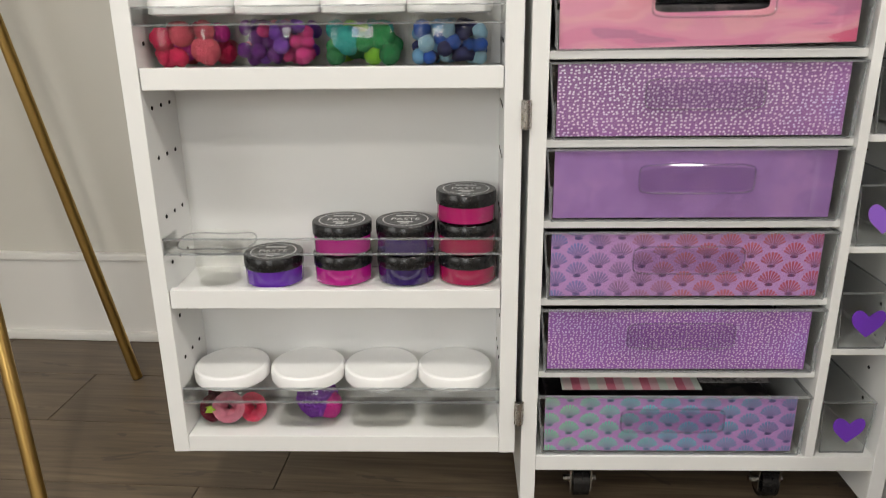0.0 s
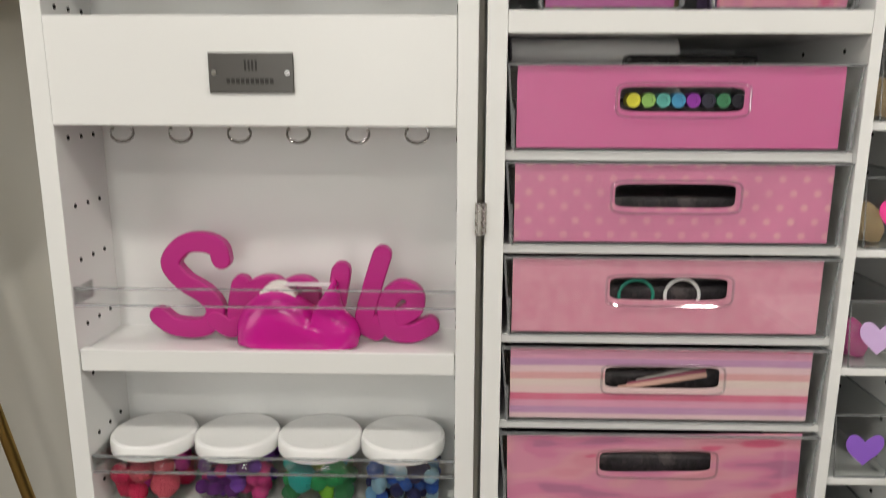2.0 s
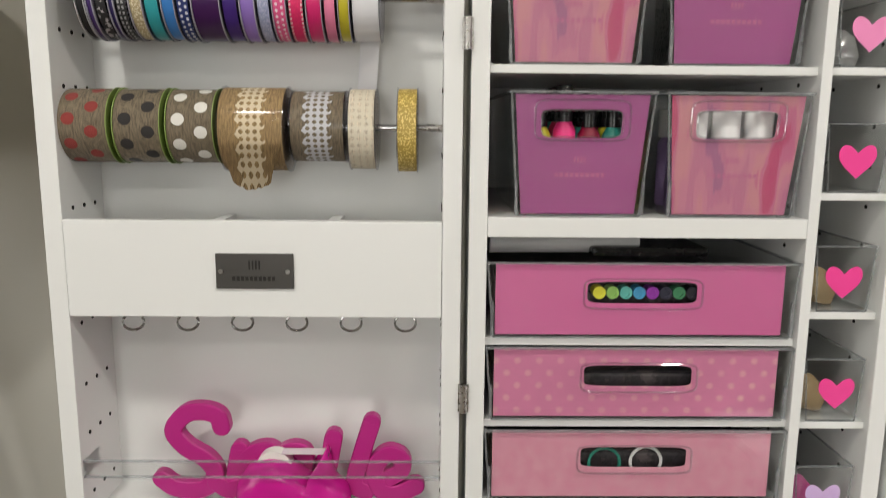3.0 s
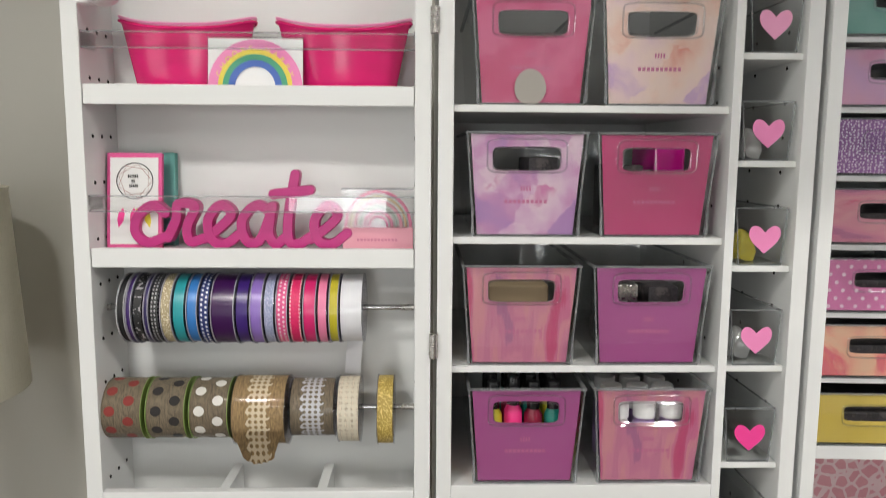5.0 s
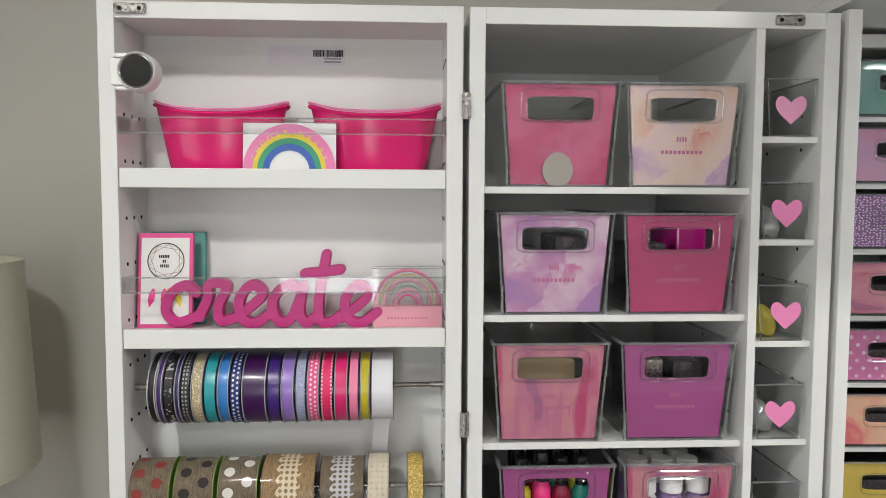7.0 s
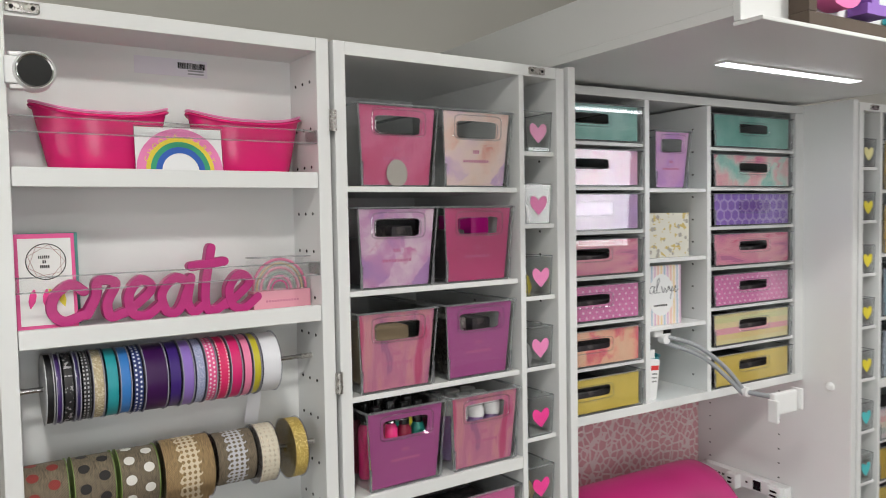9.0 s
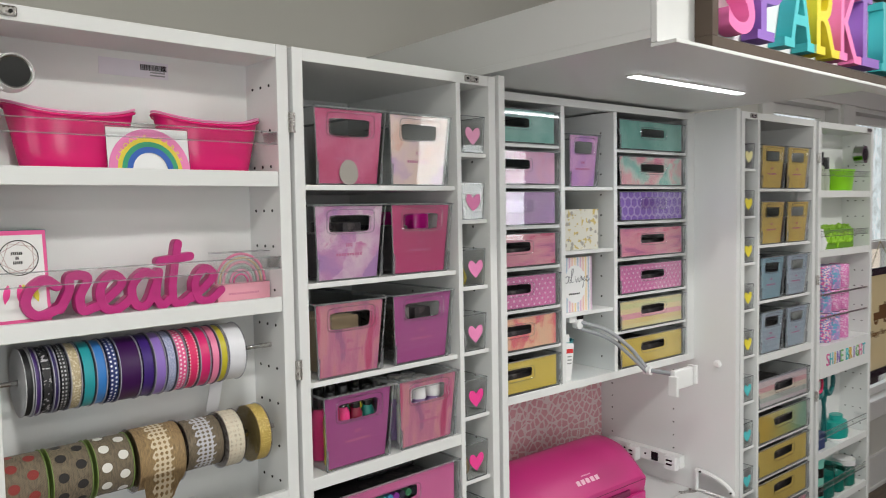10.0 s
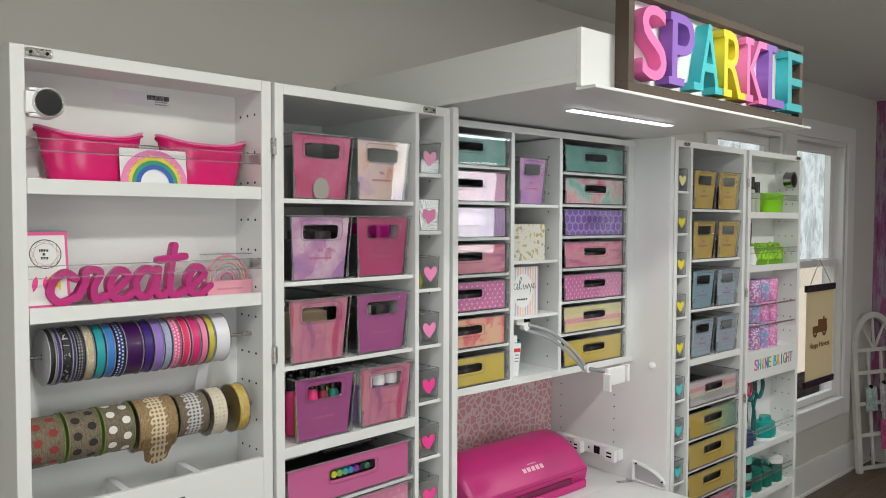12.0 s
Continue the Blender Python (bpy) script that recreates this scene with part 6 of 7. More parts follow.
def burlap(name, base, kind=None, dot=None):
    n = Nodes(name)
    x, y, z = n.xyz()
    ang = n.m("ARCTAN2", y, z)
    weave = n.m("MULTIPLY", n.m("SINE", n.m("MULTIPLY", x, 2600.0)), n.m("SINE", n.m("MULTIPLY", ang, 120.0)))
    f = n.m("ADD", n.m("MULTIPLY", weave, 0.25), n.noise((600, 120, 120), 3))
    col = n.ramp(f, [(0.25, tone(base, 0.45)), (0.5, base), (0.8, tone(base, 1.5))])
    if kind == "dots":
        s = 3.4
        row = n.m("FLOOR", n.m("MULTIPLY", x, 38.0))
        a = n.m("SUBTRACT", n.m("FRACT", n.m("ADD", n.m("MULTIPLY", ang, 1.45), n.m("MULTIPLY", row, 0.5))), 0.5)
        w = n.m("MULTIPLY", n.m("SUBTRACT", n.m("FRACT", n.m("MULTIPLY", x, 38.0)), 0.5), 0.82)
        on = n.m("LESS_THAN", n.m("ADD", n.m("MULTIPLY", a, a), n.m("MULTIPLY", w, w)), 0.058)
        col = n.mix(on, col, dot)
    if kind == "lace":
        on = n.m("LESS_THAN", n.m("ABSOLUTE", n.m("ADD", x, n.m("MULTIPLY", n.m("SINE", n.m("MULTIPLY", ang, 18.0)), 0.0028))), 0.0150)
        mesh = n.m("GREATER_THAN", n.m("ADD", n.m("SINE", n.m("MULTIPLY", x, 760.0)), n.m("SINE", n.m("MULTIPLY", ang, 36.0))), -0.45)
        col = n.mix(n.m("MULTIPLY", on, mesh), col, dot)
    n.bump(f, 0.7, 0.0012)
    return n.done(col, 0.9, Coat_Weight=0.5 if kind == "dots" else 0.25, Coat_Roughness=0.08)


BUR = (0.165, 0.130, 0.088)
wide = [(-0.490, -0.426, 0.046, burlap("burlap_red_dots", BUR, "dots", (0.26, 0.035, 0.03)), GREENF, "spool of burlap ribbon with red dots"), (-0.420, -0.364, 0.046, burlap("burlap_black_dots", BUR, "dots", (0.025, 0.022, 0.022)), GREENF, "spool of burlap ribbon with black dots"),
        (-0.358, -0.302, 0.046, burlap("burlap_white_dots", BUR, "dots", (0.72, 0.70, 0.66)), GREENF, "spool of burlap ribbon with white dots"), (-0.297, -0.219, 0.052, burlap("burlap_lace", (0.30, 0.20, 0.095), "lace", (0.66, 0.56, 0.40)), CLEARF, "spool of burlap with cream crochet lace, its end hanging"),
        (-0.214, -0.149, 0.044, burlap("burlap_white_lace", BUR, "lace", (0.52, 0.52, 0.55)), CLEARF, "spool of burlap with pale grey lace"), (-0.145, -0.112, 0.050, burlap("cream_lace", (0.60, 0.52, 0.40), "lace", (0.66, 0.60, 0.48)), CLEARF, "spool of cream cotton lace"),
        (-0.087, -0.062, 0.052, ribbon_mat("gold_metallic", (0.40, 0.28, 0.06), "glitter", (0.75, 0.58, 0.2)), CLEARF, "spool of metallic gold ribbon")]
for x0, x1, r, mt, fl, lb in wide:
    s = spool(x0, x1, RY, 1.374 - (r - 0.046) * 0.5, r, mt, fl, lb, "wide ribbon spools")
    if "crochet" in lb:
        b = bmesh.new()
        cols = 13
        rows = []
        for k in range(9):
            row = []
            for q in range(cols):
                fray = (0.004 * random.random() if k == 8 else 0.0)
                row.append(b.verts.new((-0.035 + 0.070 * q / (cols - 1) * (1 - 0.35 * k / 8) + 0.010 * k / 8, -0.0495 * math.cos(0.05 * k) + 0.0012 * k, -0.018 - 0.0052 * k - fray - 0.010 * math.sin(math.pi * q / (cols - 1)) * k / 8)))
            rows.append(row)
        for p, q in zip(rows, rows[1:]):
            for i in range(cols - 1):
                b.faces.new((p[i], p[i + 1], q[i + 1], q[i]))
        bmesh.ops.solidify(b, geom=list(b.faces), thickness=0.0012)
        part("loose_end", b, mt, s, "frayed loose end", True)

# tripod floor lamp beside the door
fl = thing("floor_lamp", at(-0.985, 0.335, 0), "brass tripod floor lamp with a cream drum shade", "floor lamp")
for fx, fy in ((0.225, 0.105), (0.292, -0.375), (-0.33, 0.02)):
    part("leg", tube((fx, fy, 0.003), (fx * 0.10, fy * 0.10, 1.22), 0.0105, 16, 0.0105), BRASS, fl, "brushed brass leg", True)
part("hub", lathe([(0, 1.19), (0.045, 1.19), (0.05, 1.21), (0.045, 1.235), (0.012, 1.25), (0.012, 1.36), (0, 1.36)], 24), BRASS, fl, "", True)


def linen():
    n = Nodes("cream_linen")
    w = n.m("ADD", n.noise((40, 40, 400), 2), n.noise((300, 300, 30), 2))
    n.bump(w, 0.3, 0.001)
    return n.done(n.mix(w, (0.62, 0.58, 0.46), (0.78, 0.74, 0.62)), 0.9)


part("shade", lathe([(0.185, 1.685), (0.205, 1.300), (0.202, 1.300), (0.182, 1.685), (0.185, 1.685)], 48), linen(), fl, "cream linen drum shade", True)
part("shade_trim", lathe([(0.1855, 1.678), (0.1865, 1.686), (0.1815, 1.686)], 48), linen(), fl)

# ---- the centre cabinet's drawers ----
TEAL_C = wash("teal_card", [(0.13, 0.36, 0.30), (0.17, 0.42, 0.36), (0.22, 0.46, 0.40)], 18)
MINT_C = wash("mint_pink_card", [(0.22, 0.48, 0.42), (0.50, 0.62, 0.55), (0.74, 0.42, 0.44), (0.66, 0.22, 0.30), (0.60, 0.08, 0.22)], 8)
SUNSET_C = wash("sunset_card", [(0.78, 0.50, 0.34), (0.80, 0.44, 0.30), (0.72, 0.16, 0.18), (0.66, 0.12, 0.22)], 9, distort=1.4)
YELLOW_C = wash("yellow_card", [(0.62, 0.46, 0.075), (0.68, 0.52, 0.11)], 8)
YSTRIPE_C = striped("yellow_striped_card", [(0.68, 0.62, 0.25), (0.70, 0.56, 0.18), (0.72, 0.30, 0.36), (0.74, 0.62, 0.30), (0.60, 0.62, 0.26)], 0.080)
HEX_C = hexes("purple_hexagon_card", (0.19, 0.10, 0.38), (0.44, 0.34, 0.60))
PDOT_C = dotted("pink_white_dot_card", (0.66, 0.20, 0.42), (0.80, 0.62, 0.72), 0.022, 0.24)
CAMO2_C = strokes("rose_blot_card", [(0.42, 0.10, 0.28), (0.66, 0.20, 0.36), (0.72, 0.28, 0.38), (0.74, 0.34, 0.40), (0.70, 0.26, 0.34), (0.62, 0.06, 0.18)], 9.0, 32.0, False)
PINKW_C = wash("pink_lilac_card", [(0.62, 0.36, 0.58), (0.70, 0.36, 0.52), (0.66, 0.16, 0.38)], 8)

left_bay = [(YELLOW_C, "clear drawer with a yellow card", True), (SUNSET_C, "clear drawer with a sunset watercolour card", True), (PDOT_C, "clear drawer with a pink card of white dots", True), (CAMO2_C, "clear drawer with a rose brush-blot card", True),
            (PINKS["flecks"], "clear drawer with a holographic purple card", False), (PINKW_C, "clear drawer with a pink and lilac card", True), (TEAL_C, "clear drawer with a teal card", True)]
right_bay = [(YELLOW_C, "clear drawer with a yellow card", True), (YSTRIPE_C, "clear drawer with a yellow and pink striped card", True), (PDOT_C, "clear drawer with a pink card of white dots", True), (CAMO2_C, "clear drawer with a rose brush-blot card", True),
             (HEX_C, "clear drawer with a purple hexagon card", False), (MINT_C, "clear drawer with a mint and pink watercolour card", True), (TEAL_C, "clear drawer with a teal card", True)]
for u, bay in ((0.2075, left_bay), (0.8275, right_bay)):
    for z, (c, lb, slot) in zip([1.2705] + [q + 0.0005 for q in C_SH], bay):
        drawer(FRAME_C @ at(u, CB_V + 0.004, z), c, lb, w=0.352, h=0.090, depth=0.34, open_slot=slot, group="drawers of the centre cabinet")

# the middle column
tote(FRAME_C @ at(0.503, CB_V + 0.02, 1.8285), wash("violet_watercolour_card", [(0.46, 0.22, 0.55), (0.60, 0.30, 0.58), (0.68, 0.36, 0.60)], 11), "clear tote with a violet watercolour card", w=0.135, h=0.150, depth=0.25, stock="none")


def gilt_print():
    n = Nodes("floral_print")
    v = n.voronoi((48, 48, 48))
    on = n.m("LESS_THAN", v.outputs["Distance"], 0.30)
    gold = n.m("LESS_THAN", n.noise(55, 3), 0.42)
    return n.done(n.mix(gold, n.mix(on, (0.66, 0.64, 0.56), (0.36, 0.34, 0.30)), (0.55, 0.42, 0.14)), 0.6)


fbox = thing("greeting_card_box", FRAME_C @ at(0.490, CB_V + 0.022, 1.6455), "cream card box with gold floral print", "box")
part("card_box", box(-0.085, 0.085, 0, 0.05, 0, 0.118, 0.001), gilt_print(), fbox)
abook = thing("planner_book", FRAME_C @ at(0.474, CB_V + 0.022, 1.4665) @ pose(0, 0, 0, 0, 0, -2), "rainbow-striped planner with a white round panel", "book")
part("cover", box(-0.067, 0.067, 0, 0.02, 0, 0.158, 0.001), striped("rainbow_cover", [(0.80, 0.74, 0.70), (0.30, 0.50, 0.62), (0.78, 0.74, 0.72), (0.62, 0.40, 0.58), (0.80, 0.72, 0.66), (0.76, 0.44, 0.34), (0.80, 0.76, 0.70), (0.78, 0.62, 0.24)], 0.046, True), abook)
part("panel", lathe([(0, 0), (0.046, 0), (0.046, 0.0008), (0, 0.0008)], 40, Matrix.Translation((-0.006, 0, 0.080)) @ Matrix.Diagonal((1, 1, 1.2, 1)) @ pose(0, 0, 0, 90)), plain("white_panel", (0.80, 0.80, 0.80), 0.6), abook)
b = bmesh.new()
for s in glyphs("al", SCRIPT, -0.050, 0.024, 0.020) + [[(-0.006, 0.018), (0.0, 0.0), (0.007, 0.014), (0.012, 0.0), (0.02, 0.018), (0.022, 0.004)], [(0.022, 0.016), (0.028, 0.004), (0.034, 0.016), (0.026, -0.018)], [(0.036, 0.002), (0.046, 0.018), (0.044, 0.0), (0.056, 0.008)]]:
    sweep(smooth_line([(x, -0.0012, 0.085 + z) for x, z in s], 5), 0.0009, 5, bm=b)
part("printed_word", b, plain("grey_ink", (0.16, 0.16, 0.18), 0.6), abook)
b = bmesh.new()
for k in range(6):
    box(-0.032 + 0.008 * k, -0.027 + 0.008 * k, -0.0014, -0.0008, 0.050, 0.055, bm=b)
part("printed_bar", b, BLACK, abook)

cup2 = thing("pen_cup", FRAME_C @ at(0.455, CB_V + 0.085, 1.2705), "teal cup holding boxed paint tubes", "cup")
part("cup_wall", lathe([(0, 0), (0.036, 0), (0.050, 0.105), (0.053, 0.108), (0.048, 0.108), (0.034, 0.003), (0, 0.003)], 32), plain("teal_cup", (0.02, 0.30, 0.36), 0.3), cup2, "teal plastic cup", True)
for k, (dx, dz, rx) in enumerate(((0.0, 0.0, 4), (0.012, 0.012, -6))):
    t = thing("paint_carton", FRAME_C @ at(0.437 + dx, CB_V + 0.022 + 0.012 * k, 1.2705) @ pose(0, 0, dz, 0, rx, 0), "white paint carton with red bands", "carton", "paint cartons")
    part("carton", trapezoid(0.022, 0.036, 0.105 + 0.012 * k, 0, 0.012), WHITE_P, t)
    part("red_band", box(-0.014, 0.014, -0.0008, -0.0001, 0.078, 0.090), plain("red_print", (0.62, 0.03, 0.03), 0.5), t)
    bars = bmesh.new()
    for q in range(3):
        box(-0.009, 0.009, -0.0007, -0.0001, 0.046 + 0.010 * q, 0.050 + 0.010 * q, bm=bars)
    part("printed_bar", bars, plain("grey_print_b", (0.30, 0.30, 0.30), 0.6), t)

arm = thing("phone_arm", FRAME_C @ at(0.470, CB_V + 0.040, 1.4555), "white folding phone holder arm clamped under a shelf", "phone holder")
part("clamp", box(-0.030, 0.030, -0.022, 0.03, -0.020, 0.0, 0.004), WHITE_P, arm)
part("black_pad", box(0.000, 0.028, -0.024, -0.022, -0.012, -0.002), BLACK, arm)
GREYP = plain("grey_arm", (0.30, 0.31, 0.33), 0.35)
elbow = (0.165, -0.150, -0.165)
for k in (0, 1):
    pts = smooth_line([(0.004, -0.022, -0.018 - 0.018 * k), (0.07 + 0.010 * k, -0.075, -0.045 - 0.026 * k), (0.125, -0.118, -0.100 - 0.022 * k), (elbow[0] - 0.006 * k, elbow[1], elbow[2] - 0.006 * k)], 6)
    part("spring_arm", sweep(pts, 0.0058, 8), GREYP, arm, "", True)
part("shoulder_joint", lathe([(0, -0.010), (0.013, -0.010), (0.013, 0.010), (0, 0.010)], 20, Matrix.Translation((0.004, -0.022, -0.026)) @ pose(0, 0, 0, 90)), WHITE_P, arm, "", True)
part("elbow_joint", lathe([(0, -0.011), (0.013, -0.011), (0.013, 0.011), (0, 0.011)], 20, Matrix.Translation(elbow) @ pose(0, 0, 0, 90)), WHITE_P, arm, "", True)
part("fore_arm", tube(elbow, (0.200, -0.236, -0.172), 0.007, 12), GREYP, arm, "", True)
ph = part("phone_clamp", box(0.146, 0.238, -0.252, -0.236, -0.205, -0.150, 0.004), WHITE_P, arm, "white phone clamp")
part("clamp_jaw", box(0.239, 0.248, -0.262, -0.232, -0.200, -0.146, 0.003), WHITE_P, ph)
part("clamp_lip", box(0.141, 0.151, -0.262, -0.234, -0.222, -0.165, 0.003), WHITE_P, ph)

# ---- the desk ----
DESK_Z = 0.795
desk = thing("fold_out_desk", FRAME_C, "white fold-out desk leaf inside the cabinet", "desk")
part("rear_leaf", box(0.028, 1.053, 0.158, 0.546, DESK_Z - 0.022, DESK_Z, 0.0015), WHITE, desk)
part("front_leaf", box(0.028, 1.053, -0.56, 0.156, DESK_Z - 0.022, DESK_Z, 0.0015), WHITE, desk)
part("support_panel", box(0.10, 0.98, -0.50, -0.48, 0.001, DESK_Z - 0.0225, 0.001), WHITE, desk)
h = box(0.985, 1.046, 0.148, 0.166, DESK_Z, DESK_Z + 0.0022, 0.0008)
part("leaf_hinge", h, STEEL, desk, "flat nickel table hinge").matrix_basis = Matrix.Translation((1.0, 0.157, 0)) @ Matrix.Rotation(radians(-28), 4, "Z") @ Matrix.Translation((-1.0, -0.157, 0))
for q in (0.99, 1.04):
    part("hinge_pin", tube((q, 0.157, DESK_Z), (q, 0.157, DESK_Z + 0.004), 0.004, 10), STEEL, desk)

leo = solid("leopard_sheet", box(0.027, 1.052, 0.5440, 0.5475, 0.80, 1.235), blotches("leopard_print", (0.80, 0.66, 0.66), (0.70, 0.36, 0.40), 36), FRAME_C, "pink leopard-print paper lining the back panel", "paper")

cutter = thing("cutting_machine", FRAME_C, "hot pink craft cutting machine with a curved lid", "cutting machine")
b = bmesh.new()
prof = smooth_line([(0, 0.225, 0.805), (0, 0.214, 0.868), (0, 0.222, 0.886), (0, 0.275, 0.940), (0, 0.330, 0.970), (0, 0.400, 0.974), (0, 0.442, 0.940), (0, 0.448, 0.805)], 5)
rings = []
for u, k in ((0.285, 0.90), (0.295, 0.97), (0.32, 1.0), (0.80, 1.0), (0.845, 0.985), (0.864, 0.93), (0.872, 0.84)):
    rings.append([b.verts.new((u, 0.335 + (p.y - 0.335) * (1 - (1 - k) * 0.15), 0.800 + (p.z - 0.800) * k)) for p in prof])
for p, q in zip(rings, rings[1:]):
    for i in range(len(p)):
        j = (i + 1) % len(p)
        b.faces.new((p[i], p[j], q[j], q[i]))
b.faces.new(rings[0])
b.faces.new(rings[-1][::-1])
part("housing", b, CAMEO, cutter, "hot pink housing", True)
# solid strip in darkened housing colour paints the shade of the slot
part("feed_slot", box(0.33, 0.78, 0.2105, 0.222, 0.826, 0.846, 0.002), plain("slot_shade_magenta", (0.16, 0.006, 0.06), 0.5), cutter, "feed slot, its shade put into the colour")
part("front_flap", box(0.30, 0.855, 0.205, 0.216, 0.798, 0.826, 0.003), CAMEO, cutter)
# the crease under the lid is likewise a strip of darkened housing colour
part("lid_seam", box(0.295, 0.862, 0.2135, 0.216, 0.8615, 0.8635), plain("seam_shade_magenta", (0.20, 0.008, 0.07), 0.5), cutter)
part("foot", box(0.31, 0.84, 0.24, 0.43, 0.7955, 0.806), BLACK, cutter)
b = bmesh.new()
for k in range(5):
    box(0.555 + 0.022 * k, 0.570 + 0.022 * k, -0.0006, 0.0006, -0.008, 0.008, bm=b)
o = part("logo_bar", b, plain("pale_pink_print", (0.80, 0.50, 0.62), 0.4), cutter)
o.matrix_basis = Matrix.Translation((0, 0.2445, 0.9115)) @ Matrix.Rotation(radians(-45), 4, "X")
b = bmesh.new()
for k in range(8):
    box(0.590 + 0.0055 * k, 0.5938 + 0.0055 * k, -0.0006, 0.0006, -0.002, 0.002, bm=b)
o = part("logo_bar", b, plain("pale_pink_print_b", (0.72, 0.35, 0.48), 0.4), cutter)
o.matrix_basis = Matrix.Translation((0, 0.2575, 0.9245)) @ Matrix.Rotation(radians(-45), 4, "X")

strip = thing("power_strip", FRAME_C, "white power strip with plugs on the cabinet side", "power strip")
part("casing", box(1.022, 1.0535, 0.185, 0.500, 0.862, 0.905, 0.004), WHITE_P, strip)
for v0, v1, wdt in ((0.345, 0.385, 0.030), (0.188, 0.235, 0.022)):
    p = part("plug", box(1.022 - wdt, 1.0218, v0, v1, 0.858, 0.905, 0.005), WHITE_P, strip, "white plug-in charger")
    for z in (0.874, 0.888):
        part("port", box(1.022 - wdt - 0.0008, 1.022 - wdt, v0 + 0.014, v1 - 0.010, z, z + 0.006), BLACK, p)
part("socket", box(1.0212, 1.0218, 0.272, 0.300, 0.868, 0.898), BLACK, strip, "black socket")
for v in (0.325, 0.415, 0.43, 0.445):
    part("switch_dot", tube((1.0212, v, 0.884), (1.0218, v, 0.884), 0.004, 8), BLACK, strip)
b = sweep(smooth_line([(1.03, 0.500, 0.880), (0.99, 0.525, 0.900), (0.94, 0.50, 0.902), (0.90, 0.46, 0.88)], 6), 0.003, 8)
part("cord", b, WHITE_P, strip, "white cord", True)
br = thing("table_bracket", FRAME_C, "white quarter-round desk bracket on the side panel", "bracket")
outer = [(1.046, 0.135 - 0.150 * math.cos(a) * 0.93 - 0.0, 0.800 + 0.070 * math.sin(a) - 0.001) for a in [math.pi / 2 * k / 12 for k in range(13)]]
b = sweep(outer, 0.0075, 8)
tube(outer[0], (1.046, 0.135, 0.7995 + 0.003), 0.0045, 8, bm=b)
tube((1.046, 0.135, 0.800), (1.046, 0.135, 0.870), 0.0065, 8, bm=b)
part("bracket_frame", b, WHITE_P, br, "", True)
b = bmesh.new()
vs = [b.verts.new((1.0505, p[1], p[2])) for p in outer] + [b.verts.new((1.0505, 0.135, 0.800))]
b.faces.new(vs)
bmesh.ops.solidify(b, geom=list(b.faces), thickness=0.003)
part("bracket_plate", b, WHITE_P, br)
for k in (3, 11):
    part("screw", tube((1.0345, outer[k][1], outer[k][2]), (1.040, outer[k][1], outer[k][2]), 0.0035, 8), BLACK, br)

# ---- the word sign on the cabinet top ----
sign = thing("word_sign", FRAME_C @ at(0.0, -0.4670, 2.0730), "framed sign with colourful block letters spelling sparkle", "sign")
SU0, SU1, SH = 0.122, 1.034, 0.240
part("backing", box(SU0 + 0.02, SU1 - 0.02, 0.024, 0.034, 0.012, SH - 0.012), plain("white_board", (0.80, 0.80, 0.80), 0.6), sign)
for nm, q in (("frame_rail", (SU0, SU1, 0.0, 0.022)), ("frame_rail", (SU0, SU1, SH - 0.020, SH)), ("frame_stile", (SU0, SU0 + 0.022, 0.022, SH - 0.020)), ("frame_stile", (SU1 - 0.022, SU1, 0.022, SH - 0.020))):
    part(nm, box(q[0], q[1], 0.0, 0.038, q[2], q[3], 0.0015), WOOD_DARK, sign, "dark stained wood")
LET = dict(S=(0.85, 0.18, 0.46), P=(0.26, 0.12, 0.50), A=(0.05, 0.48, 0.52), R=(0.75, 0.62, 0.02), K=(0.85, 0.20, 0.48), L=(0.28, 0.13, 0.52), E=(0.05, 0.46, 0.50))
SERIF = dict(S=(), P=((-0.25, 0, 0.75), (-0.30, 1, 0.5)), A=((-0.45, 0, 0.5), (0.45, 0, 0.5)), R=((-0.30, 0, 0.6), (-0.32, 1, 0.4), (0.42, 0, 0.45)), K=((-0.32, 0, 0.5), (-0.32, 1, 0.5), (0.38, 0, 0.5), (0.34, 1, 0.5)), L=((-0.26, 0, 0.5), (-0.26, 1, 0.7)), E=((-0.32, 0, 0.4), (-0.32, 1, 0.4)))
for i, ch in enumerate("SPARKLE"):
    u = SU0 + 0.084 + 0.1240 * i
    k = lettering(ch, 0.222, 0.036)
    xs = [v.co.x for v in k.verts]
    zs = [v.co.z for v in k.verts]
    wx, cx, hz, cz = max(xs) - min(xs), (max(xs) + min(xs)) / 2, max(zs) - min(zs), (max(zs) + min(zs)) / 2
    for v in k.verts:
        v.co.x = (v.co.x - cx) * 0.100 / wx
        v.co.z = (v.co.z - cz) * 0.172 / hz
    for sx, top, ln in SERIF[ch]:
        zc = 0.0770 if top else -0.0770
        box(sx * 0.115 - ln * 0.046, sx * 0.115 + ln * 0.046, -0.01795, 0.01795, zc - 0.0093, zc + 0.0093, bm=k)
    bmesh.ops.translate(k, vec=(u, 0.004, 0.118), verts=k.verts)
    part("letter", k, plain("letter_paint_%s" % ch.lower(), LET[ch], 0.55), sign, "painted block letter")

# ---- the gold and blue wing ----
GOLD_C = wash("gold_card", [(0.54, 0.37, 0.065), (0.60, 0.44, 0.09), (0.66, 0.50, 0.13)], 9, patch=0.08)
BLUE_C = hexes("blue_hexagon_card", (0.20, 0.32, 0.38), (0.30, 0.44, 0.50))
BLUE2_C = striped("blue_banded_card", [(0.22, 0.36, 0.44), (0.30, 0.45, 0.52), (0.26, 0.40, 0.47)], 0.018)
